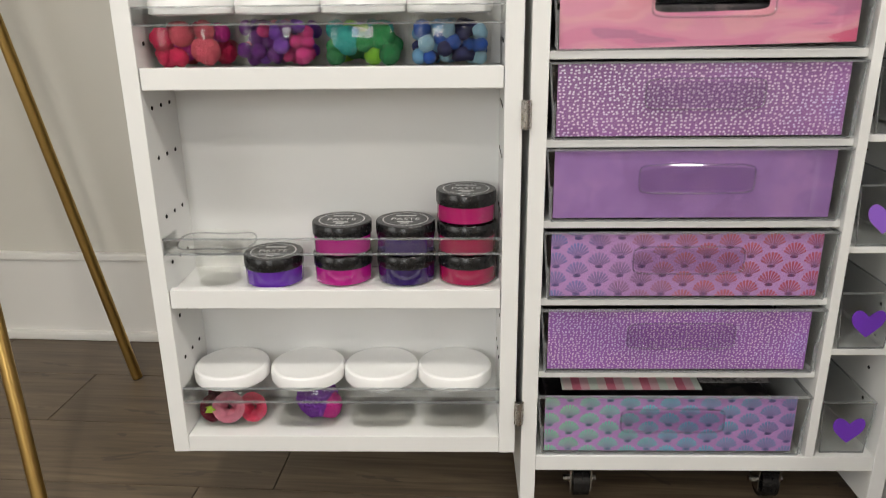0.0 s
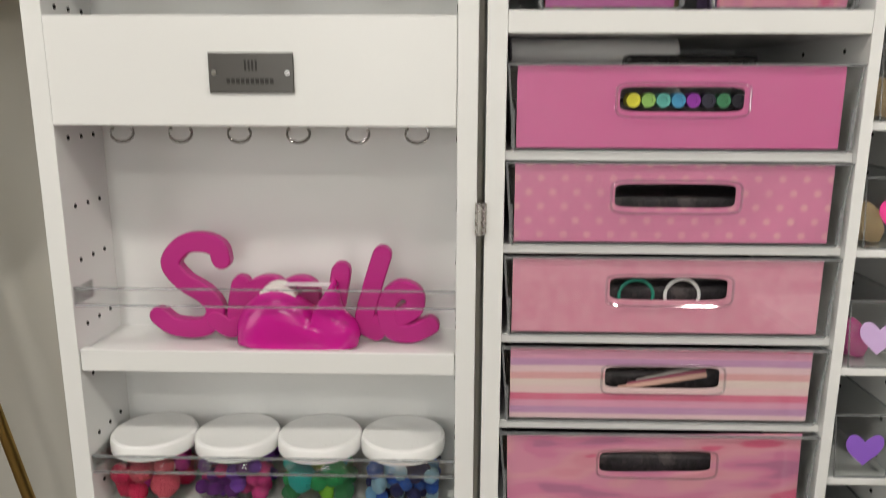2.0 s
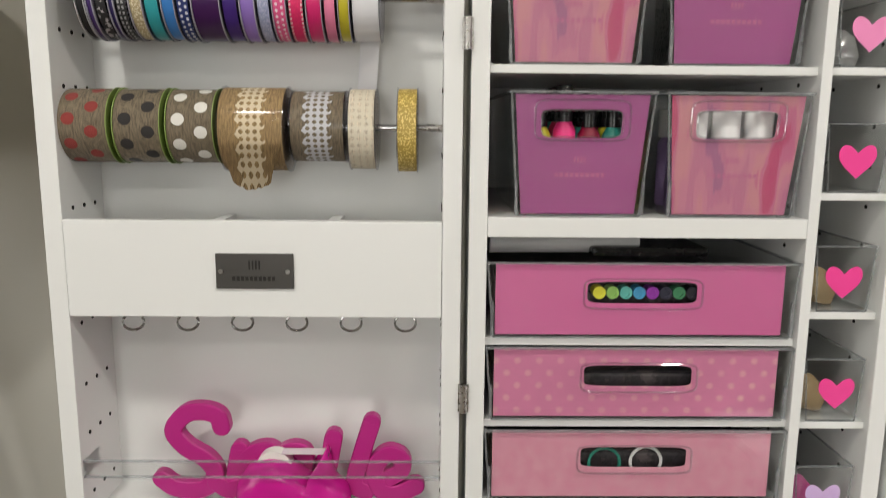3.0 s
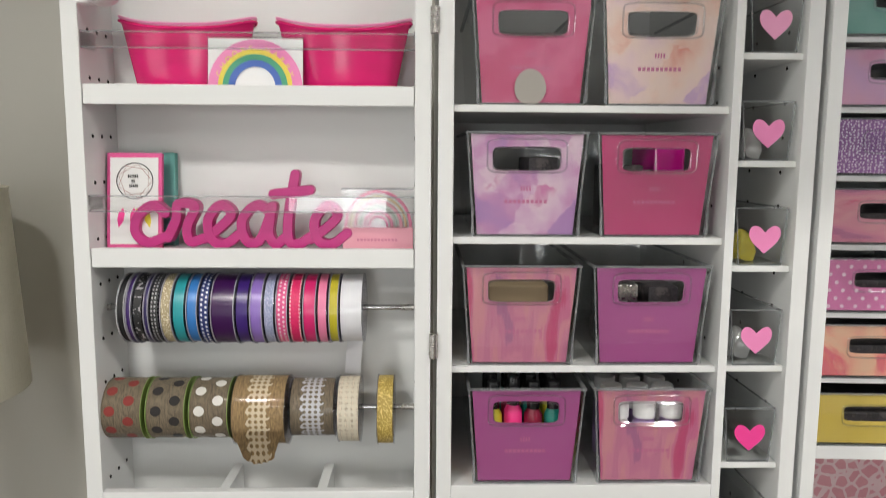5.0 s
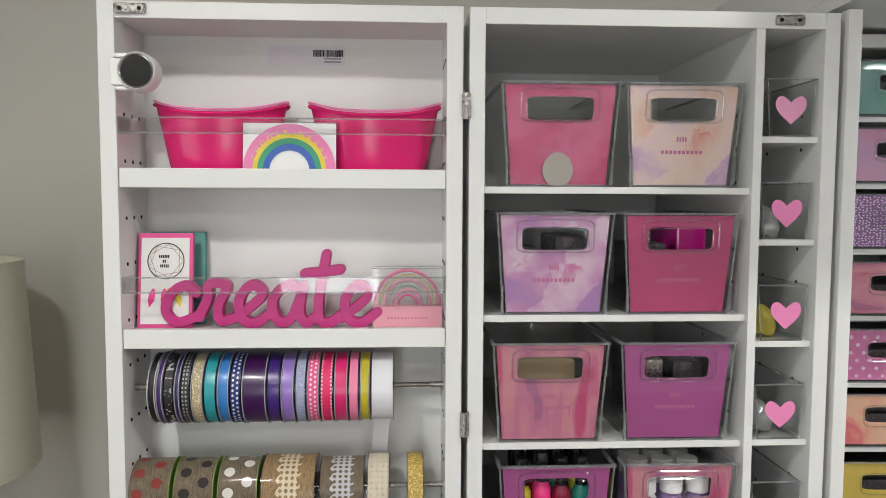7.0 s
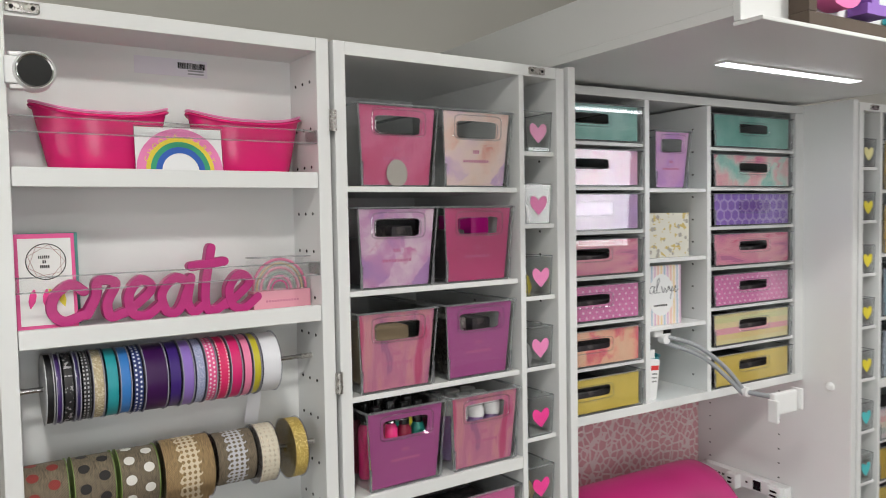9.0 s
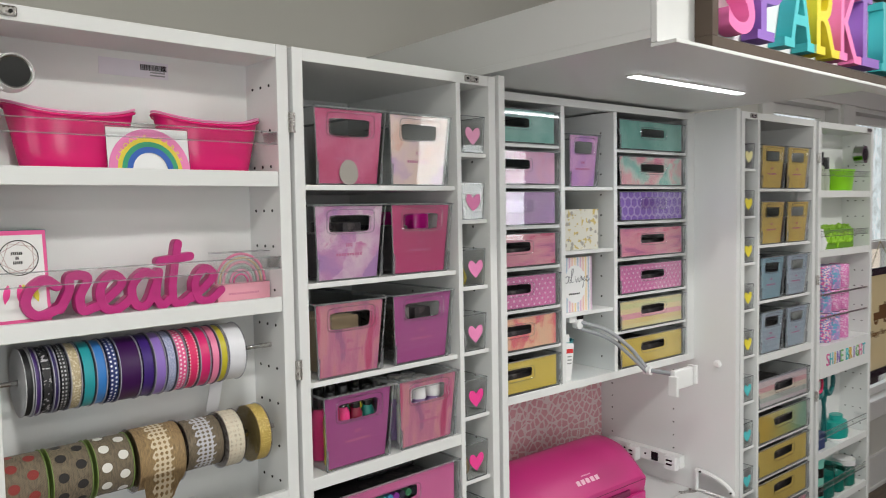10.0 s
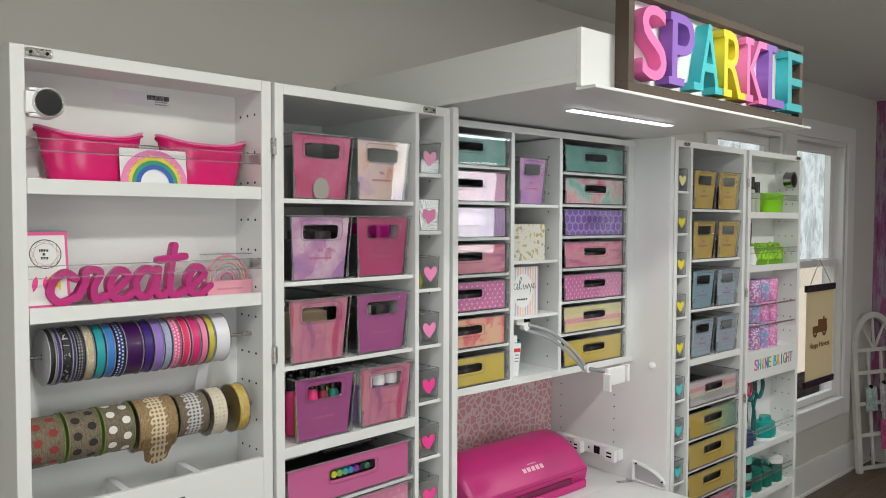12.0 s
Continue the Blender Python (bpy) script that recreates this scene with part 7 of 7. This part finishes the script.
GREYST_C = striped("grey_striped_card", [(0.50, 0.46, 0.48), (0.30, 0.40, 0.34), (0.62, 0.56, 0.42), (0.62, 0.30, 0.30), (0.60, 0.52, 0.52), (0.26, 0.30, 0.34)], 0.110)


def fade_card():
    n = Nodes("gold_green_card")
    x = n.m("ADD", n.m("MULTIPLY_ADD", n.xyz()[0], 2.6, 0.5), n.m("MULTIPLY", n.m("SUBTRACT", n.noise(14, 3), 0.5), 0.35))
    return n.done(n.ramp(x, [(0.2, (0.55, 0.38, 0.07)), (0.55, (0.42, 0.42, 0.16)), (0.9, (0.16, 0.32, 0.22))]), 0.3, Coat_Weight=0.3)


for z, c, lb in ((1.821, GOLD_C, "clear tote with a gold card"), (1.63, GOLD_C, "clear tote with a gold card"), (1.44, BLUE_C, "clear tote with a blue patterned card"), (1.2535, BLUE2_C, "clear tote with a blue banded card")):
    for x in (0.222, 0.405):
        tote(RIGHT_M @ at(x, 0.012, z + 0.0005), c if x < 0.3 or c is not BLUE_C else BLUE2_C, lb, group="totes of the gold and blue wing", stock=((DARK_FILL, 0.09),))
r_cards = [(PINKS["purple"], "clear drawer with a purple card"), (PINKS["bands"], "clear drawer with a pink striped card"), (PINKS["solid"], "clear drawer with a pink card"), (SUNSET_C, "clear drawer with a sunset card"), (PINKS["camo"], "clear drawer with a pink brush-blot card"),
           (GOLD_C, "clear drawer with a gold card"), (GOLD_C, "clear drawer with a gold card"), (fade_card(), "clear drawer with a gold to green card"), (GREYST_C, "clear drawer with a grey striped card")]
for z, (c, lb) in zip([0.114] + RIGHT_LOW, r_cards):
    drawer(RIGHT_M @ at(0.315, 0.006, z + 0.0005), c, lb, group="drawers of the gold and blue wing", h=0.094 if z < 0.45 else 0.100)
for i, z in enumerate([0.798 + 0.1555 * k for k in range(8)]):
    c = ["aqua", "aqua", "aqua", "yellow", "yellow", "yellow", "yellow", "cream"][i]
    small_bin(RIGHT_M @ at(0.0655, 0.012, z + 0.0005), HEARTS[c], "narrow clear bin with a %s heart sticker" % {"aqua": "aqua", "yellow": "yellow", "cream": "pale yellow"}[c], "heart bins of the gold wing", stock=DARK if i in (2, 3) else None)
for z in S_COL[:3]:
    small_bin(RIGHT_M @ at(0.0655, 0.012, z + 0.0005), HEARTS["aqua"], "narrow clear bin with an aqua heart sticker", "heart bins of the gold wing")

# ---- things on the far door ----
RD = FRAME_C @ at(1.637, 0, 0)
LIME = plain("lime_plastic", (0.25, 0.62, 0.01), 0.3)
tb = thing("lime_tub", RD @ at(0.322, 0.062, 1.8092), "bright lime green plastic tub", "tub")
part("tub_wall", lathe([(0, 0), (0.062, 0), (0.076, 0.082), (0.080, 0.087), (0.080, 0.091), (0.073, 0.091), (0.059, 0.004), (0, 0.004)], 32, Matrix.Diagonal((1.25, 0.62, 1, 1))), LIME, tb, "lime plastic wall", True)
for k, (x, hgt) in enumerate(((0.125, 0.155), (0.172, 0.135))):
    bt = thing("small_bottle", RD @ at(x, 0.055, 1.8092), "small dark bottle with a black cap", "bottle", "small bottles")
    part("bottle_body", lathe([(0, 0), (0.019, 0), (0.020, 0.05), (0.019, hgt * 0.62), (0.012, hgt * 0.7), (0, hgt * 0.7)], 20), plain("bottle_label_%d" % k, (0.42, 0.46, 0.36), 0.4), bt, "", True)
    part("cap", lathe([(0, hgt * 0.66), (0.017, hgt * 0.66), (0.017, hgt), (0, hgt)], 20), BLACK, bt, "black cap", True)
rdv = thing("device_clip", RD @ at(0.440, 0.026, 1.962), "round black device held in a white clip on the far door", "holder")
part("clip_ring", lathe([(0.026, -0.018), (0.035, -0.018), (0.035, 0.018), (0.026, 0.018), (0.026, -0.018)], 30, pose(0, 0, 0, 90)), CHROME, rdv, "chrome ring", True)
part("device_body", lathe([(0, -0.019), (0.0255, -0.018), (0.0255, 0.019), (0, 0.021)], 30, pose(0, 0, 0, 90)), BLACK, rdv, "dark round body", True)
part("clip_mount", box(0.028, 0.0338, -0.012, 0.012, -0.018, 0.018), WHITE_P, rdv)

ins = thing("inspire_planter", RD @ at(0.300, 0.050, 1.5842), "green moss box with the cut-out word inspire", "planter")
part("planter_box", box(-0.135, 0.150, 0.004, 0.050, 0, 0.078, 0.003), plain("green_box", (0.16, 0.34, 0.02), 0.6), ins)
b = bmesh.new()
for k in range(70):
    t = bmesh.new()
    bmesh.ops.create_icosphere(t, subdivisions=1, radius=random.uniform(0.006, 0.012), matrix=Matrix.Translation((random.uniform(-0.125, 0.14), random.uniform(0.008, 0.045), 0.078 + random.uniform(0, 0.012))))
    add(b, t)
part("moss", b, fuzz("moss_green", (0.22, 0.40, 0.04)), ins)["kind"] = "stuff"
b = bmesh.new()
for s in glyphs("inspire", SCRIPT, -0.125, 0.044, 0.034):
    sweep(smooth_line([(x, 0.0, 0.026 + z) for x, z in s], 5), 0.0052, 7, bm=b)
part("cut_out_word", b, plain("bright_lime_paint", (0.36, 0.68, 0.03), 0.5), ins, "lime cut-out word", True)
vase = thing("bud_vase", RD @ at(0.125, 0.050, 1.5842), "small white vase with a dark sprig", "vase")
part("vase_body", lathe([(0, 0), (0.020, 0), (0.028, 0.03), (0.016, 0.065), (0.014, 0.08), (0.016, 0.084), (0.012, 0.084), (0, 0.07)], 24), WHITE_P, vase, "", True)
b = bmesh.new()
for k in range(4):
    sweep(smooth_line([(0, 0, 0.075), (0.004 * k - 0.006, 0, 0.12), (0.010 * k - 0.014, 0.004, 0.165 + 0.01 * k)], 4), 0.0012, 5, bm=b)
part("sprig", b, DARK, vase)


def washi(name, c1, c2, c3, s):
    n = Nodes(name)
    v = n.voronoi((s, s, s))
    col = n.ramp(n.node("ShaderNodeSeparateColor", Color=v.outputs["Color"]).outputs[0], [(0.0, c1), (0.4, c2), (0.7, c3)], "CONSTANT")
    return n.done(col, 0.35)


rolls = [washi("confetti_print", (0.70, 0.12, 0.36), (0.20, 0.22, 0.55), (0.75, 0.60, 0.66), 170), washi("lilac_print", (0.42, 0.26, 0.56), (0.72, 0.45, 0.66), (0.14, 0.36, 0.55), 150), washi("pink_gingham", (0.72, 0.22, 0.50), (0.80, 0.50, 0.68), (0.66, 0.18, 0.46), 210)]
for i, x in enumerate((0.130, 0.210, 0.290)):
    for k, z0 in enumerate((1.226, 1.340, 1.428)):
        hgt = (0.112, 0.086, 0.096)[k]
        rl = thing("paper_roll", RD @ at(x + 0.02, 0.052, z0), "standing roll of pink and purple patterned paper", "paper roll", "patterned rolls")
        part("roll", lathe([(0, 0), (0.034, 0), (0.036, 0.003), (0.036, hgt - 0.004), (0.034, hgt - 0.001), (0, hgt - 0.001)], 26), rolls[(i + (1 if k == 1 and i < 2 else 0)) % 3], rl, "", True)
for z in (1.33, 1.418):
    rr = thing("guard_rod", RD @ at(0.024, 0.010, z), "grey metal guard rod across the far door", "rod", "guard rods")
    part("bar", tube((0, 0, 0), (0.449, 0, 0), 0.004, 10), STEEL, rr, "", True)
rs = part("shelf", box(0.024, DOOR_W - 0.024, 0.0135, DOOR_D - 0.0125, 1.212, 1.2255), WHITE, right_door)
pf = part("tray_front", box(0.0235, DOOR_W - 0.0235, -0.0015, 0.012, 1.102, 1.2255, 0.0015), WHITE, right_door)
cols = [(0.72, 0.10, 0.34), (0.04, 0.45, 0.50), (0.70, 0.42, 0.03), (0.26, 0.14, 0.50), (0.14, 0.42, 0.12)]
x = 0.075
for i, ch in enumerate("SHINE BRIGHT"):
    if ch != " ":
        k = lettering(ch, 0.068, 0.002)
        xs = [v.co.x for v in k.verts]
        c0, wl = (max(xs) + min(xs)) / 2, max(xs) - min(xs)
        for v in k.verts:
            v.co.x = (v.co.x - c0) * min(1.0, 0.026 / wl)
        bmesh.ops.translate(k, vec=(x + 0.014, -0.0028, 1.166), verts=k.verts)
        part("painted_letter", k, plain("bright_letter_%d" % (i % 5), cols[i % 5], 0.5), pf)
    x += 0.031 if ch != " " else 0.02

TEALP = plain("teal_plastic", (0.01, 0.34, 0.30), 0.3)
TEALD = plain("deep_teal_plastic", (0.008, 0.13, 0.13), 0.3)


def scissors(m, mat, s, label):
    sc = thing("scissors", m, label, "scissors", "hanging scissors")
    for sx in (-1, 1):
        part("handle_loop", sweep([(sx * 0.026 * s + 0.021 * s * math.cos(a), 0.0, -0.03 * s + 0.030 * s * math.sin(a)) for a in [2 * math.pi * k / 22 for k in range(22)]], 0.0052 * s, 7, True), mat, sc, "", True)
        part("blade", sweep([(sx * 0.014 * s, 0.003 * sx, -0.058 * s), (sx * 0.003 * s, 0.003 * sx, -0.09 * s), (-sx * 0.006 * s, 0.002 * sx, -0.17 * s)], 0.0042 * s, 6), mat if s > 1.1 else STEEL, sc)


scissors(RD @ at(0.105, 0.045, 1.085), plain("hot_red_plastic", (0.75, 0.02, 0.12), 0.3), 1.0, "red-handled scissors hanging in the far door")
scissors(RD @ at(0.205, 0.060, 1.100), TEALD, 1.7, "large dark teal scissors hanging in the far door")
dt = thing("teal_dispenser", RD @ at(0.290, 0.050, 0.8092), "round teal ribbon dispenser with a white base", "dispenser")
part("drum", lathe([(0, 0.012), (0.060, 0.012), (0.064, 0.03), (0.056, 0.075), (0.036, 0.082), (0.034, 0.10), (0, 0.10)], 28, Matrix.Diagonal((1, 0.68, 1, 1))), TEALP, dt, "", True)
part("base", lathe([(0, 0), (0.062, 0), (0.062, 0.0125), (0, 0.0125)], 28, Matrix.Diagonal((1, 0.68, 1, 1))), WHITE_P, dt, "", True)
nb = thing("navy_tape_box", RD @ at(0.095, 0.045, 0.8092), "navy blue tape in a clear box", "tape")
part("tape", box(-0.045, 0.045, -0.02, 0.03, 0, 0.066, 0.004), plain("navy_tape", (0.01, 0.03, 0.14), 0.3), nb)
for k in range(5):
    tp = thing("washi_tape", RD @ at(0.085, 0.050, 0.5982 + 0.0365 * k), "roll of %s tape in a stack" % ("teal", "black", "mint", "black", "mint")[k], "tape", "stacked tape rolls")
    part("tape_ring", lathe([(0.024, 0), (0.040, 0), (0.040, 0.036), (0.024, 0.036), (0.024, 0)], 28), (TEALP, BLACK, plain("mint_tape", (0.20, 0.52, 0.42), 0.4), BLACK, plain("mint_tape_b", (0.18, 0.50, 0.42), 0.4))[k], tp, "", True)
for k, (x, hgt, mt) in enumerate(((0.190, 0.135, clear("teal_glass", (0.25, 0.62, 0.58))), (0.285, 0.105, clear("teal_glass_b", (0.30, 0.66, 0.60))), (0.385, 0.085, clear("mint_glass", (0.50, 0.72, 0.66))))):
    g = thing("trinket_jar", RD @ at(x, 0.055, 0.5982), "teal glass jar of beads%s" % (" with a white lid" if k == 2 else ""), "jar", "teal jars")
    part("jar_wall", lathe([(0, 0), (0.038, 0), (0.042, 0.006), (0.042, hgt - 0.02), (0.034, hgt)], 28), mt, g, "", True)
    part("bead_fill", lathe([(0, 0.002), (0.036, 0.002), (0.039, 0.008), (0.039, hgt * 0.7), (0, hgt * 0.75)], 20), fuzz("teal_bead_fill_%d" % k, (0.03, 0.26, 0.24)), g, "", True)
    if k == 2:
        part("lid", lathe([(0, hgt), (0.042, hgt), (0.043, hgt + 0.022), (0, hgt + 0.022)], 28), WHITE_P, g, "white lid", True)

# ---- by the window and the far wall ----
def thin_cloth():
    """Cotton that daylight comes through."""
    n = Nodes("cream_cloth")
    weave = n.noise((500, 500, 500), 2)
    n.bump(weave, 0.3, 0.0006)
    n.done(n.mix(n.noise(8, 3), (0.70, 0.60, 0.44), (0.76, 0.67, 0.51)), 0.9)
    t = n.node("ShaderNodeBsdfTranslucent", Color=(0.80, 0.70, 0.50)).outputs[0]
    mixer = n.tree.nodes.new("ShaderNodeMixShader")
    mixer.inputs[0].default_value = 0.55
    n.plug(mixer.inputs[1], n.bsdf.outputs[0])
    n.plug(mixer.inputs[2], t)
    n.plug(n.tree.nodes["Material Output"].inputs["Surface"], mixer.outputs[0])
    return n.mat


ban = thing("window_banner", FRAME_C @ at(3.670, WALL_V - 0.045, 0.06), "cream cloth banner with a brown truck, hung at the window", "banner")
part("cloth", box(-0.205, 0.205, 0, 0.003, 0.70, 1.285), thin_cloth(), ban)
part("top_bar", box(-0.222, 0.222, -0.008, 0.010, 1.270, 1.312, 0.003), BLACK, ban)
part("bottom_bar", box(-0.222, 0.222, -0.008, 0.010, 0.660, 0.702, 0.003), BLACK, ban)
part("cord", sweep([(-0.16, 0, 1.312), (0.0, 0.01, 1.47), (0.16, 0, 1.312)], 0.003, 6), plain("twine", (0.4, 0.33, 0.22), 0.9), ban)
BRN = plain("brown_print", (0.20, 0.09, 0.03), 0.8)
tr = box(-0.11, 0.11, -0.002, -0.0002, 1.00, 1.045, 0.0)
box(-0.03, 0.05, -0.002, -0.0002, 1.045, 1.085, bm=tr)
for k in range(9):
    tube((0.055 + 0.012 * (k % 4), -0.0022, 1.055 + 0.018 * (k // 4)), (0.055 + 0.012 * (k % 4), -0.0002, 1.055 + 0.018 * (k // 4)), 0.011, 9, bm=tr)
part("printed_truck", tr, BRN, ban)
for x in (-0.075, 0.065):
    part("printed_wheel", lathe([(0.012, 0), (0.028, 0), (0.028, 0.0022), (0.012, 0.0022), (0.012, 0)], 20, at(x, -0.0002, 1.0) @ pose(0, 0, 0, 90)), BRN, ban)
k = lettering("Happy Harvest", 0.050, 0.002)
bmesh.ops.translate(k, vec=(0, -0.001, 0.92), verts=k.verts)
part("printed_words", k, BRN, ban)

arch = thing("arched_frame", FRAME_C @ at(4.50, 0.415, 0.0) @ pose(0, 0, 0, -5, 0, -20), "white distressed arched window frame leaning on the wall", "wall decor")
DISTRESSED = plain("distressed_white_paint", (0.56, 0.54, 0.50), 0.8, grain=40, vary=0.25, bump=0.4)
part("arch_rail", sweep([(-0.20, 0, 0.0)] + [(-0.20 * math.cos(a), 0, 0.86 + 0.25 * math.sin(a)) for a in [math.pi * k / 16 for k in range(17)]] + [(0.20, 0, 0.0)], 0, flat=(0.022, 0.015, (0, -1, 0))), DISTRESSED, arch)
for z in (0.03, 0.26, 0.48, 0.70, 0.86):
    part("cross_bar", box(-0.185, 0.185, -0.008, 0.008, z - 0.014, z + 0.014, 0.002), DISTRESSED, arch)
for x in (-0.065, 0.065):
    part("glazing_bar", box(x - 0.010, x + 0.010, -0.0065, 0.0065, 0.02, 0.86), DISTRESSED, arch)
for a in (0.9, math.pi / 2, math.pi - 0.9):
    part("fan_bar", tube((0, 0, 0.86), (0.19 * math.cos(a), 0, 0.86 + 0.24 * math.sin(a)), 0.009, 8), DISTRESSED, arch)
for x, z, w, h, c in ((-0.075, 0.60, 0.11, 0.17, (0.30, 0.42, 0.38)), (0.055, 0.62, 0.09, 0.20, (0.42, 0.40, 0.40)), (0.085, 0.36, 0.17, 0.21, (0.46, 0.06, 0.20))):
    hung = thing("hanging_card", FRAME_C @ at(4.50, 0.415, 0.0) @ pose(0, 0, 0, -5, 0, -20) @ at(x, -0.024, z), "paper card clipped to the arched frame", "card", "clipped cards")
    part("sheet", box(-w / 2, w / 2, -0.001, 0.001, -h, 0.0), wash("clipped_card_%d" % int(z * 100), [tone(c, 0.7), c, tone(c, 1.5)], 22), hung)
    part("clip", box(-0.010, 0.010, -0.006, 0.010, -0.012, 0.014, 0.002), BLACK, hung, "small black clip")
COPPER = plain("copper_wire", (0.55, 0.27, 0.16), 0.3, 1.0)
bas = thing("wire_basket", FRAME_C @ at(4.16, 0.13, 0.0), "copper wire basket standing on the floor", "basket")
for z, r in ((0.004, 0.095), (0.12, 0.112), (0.24, 0.13)):
    part("hoop", sweep([(r * math.cos(a), r * math.sin(a), z) for a in [2 * math.pi * k / 32 for k in range(32)]], 0.003, 6, True), COPPER, bas, "", True)
for k in range(12):
    a = 2 * math.pi * k / 12
    part("wire", tube((0.095 * math.cos(a), 0.095 * math.sin(a), 0.004), (0.13 * math.cos(a + 0.35), 0.13 * math.sin(a + 0.35), 0.24), 0.0022, 6), COPPER, bas)
crate = thing("toy_crate", FRAME_C @ at(4.60, 0.10, 0.0), "low white wooden crate with a purple cloth on top", "crate")
part("crate_body", box(-0.13, 0.13, -0.16, 0.16, 0.001, 0.235, 0.004), TRIM, crate)
part("crate_grip", box(-0.1315, -0.130, -0.05, 0.05, 0.12, 0.16), BLACK, crate)
b = box(-0.12, 0.12, -0.15, 0.15, 0.236, 0.275, 0.014)
part("cloth", b, fuzz("purple_cloth", (0.16, 0.02, 0.22)), crate, "folded purple cloth", True)
cab = thing("low_dresser", FRAME_C @ at(4.57, -0.42, 0.0), "white painted low dresser by the wallpaper", "dresser")
part("dresser_body", box(-0.13, 0.15, -0.30, 0.30, 0.001, 0.90, 0.004), TRIM, cab)
part("dresser_top", box(-0.15, 0.155, -0.32, 0.32, 0.901, 0.93, 0.004), TRIM, cab)
for z in (0.12, 0.38, 0.64):
    part("dresser_front", box(-0.142, -0.131, -0.27, 0.27, z, z + 0.23, 0.003), TRIM, cab)

# ---- planks of the floor ----
PL, PW = 1.22, 0.18
proto = None
rows = int((WALL_V - ROOM_F) / PW) + 1
for r in range(rows):
    v = WALL_V - (r + 0.5) * PW
    start = ROOM_L - PL * random.random()
    u = start
    while u < ROOM_R:
        u0, u1 = max(u, ROOM_L), min(u + PL, ROOM_R)
        loc = Matrix.Translation(((u0 + u1) / 2, v, 0.0)) @ Matrix.Diagonal(((u1 - u0) / PL, 1, 1, 1))
        if proto is None:
            proto = part("plank", box(-PL / 2 + 0.0008, PL / 2 - 0.0008, -PW / 2 + 0.0008, PW / 2 - 0.0008, -0.0035, 0.0, 0.0006), FLOOR, floor)
            proto.matrix_basis = loc
        else:
            again("plank", proto, floor, loc)
        u += PL
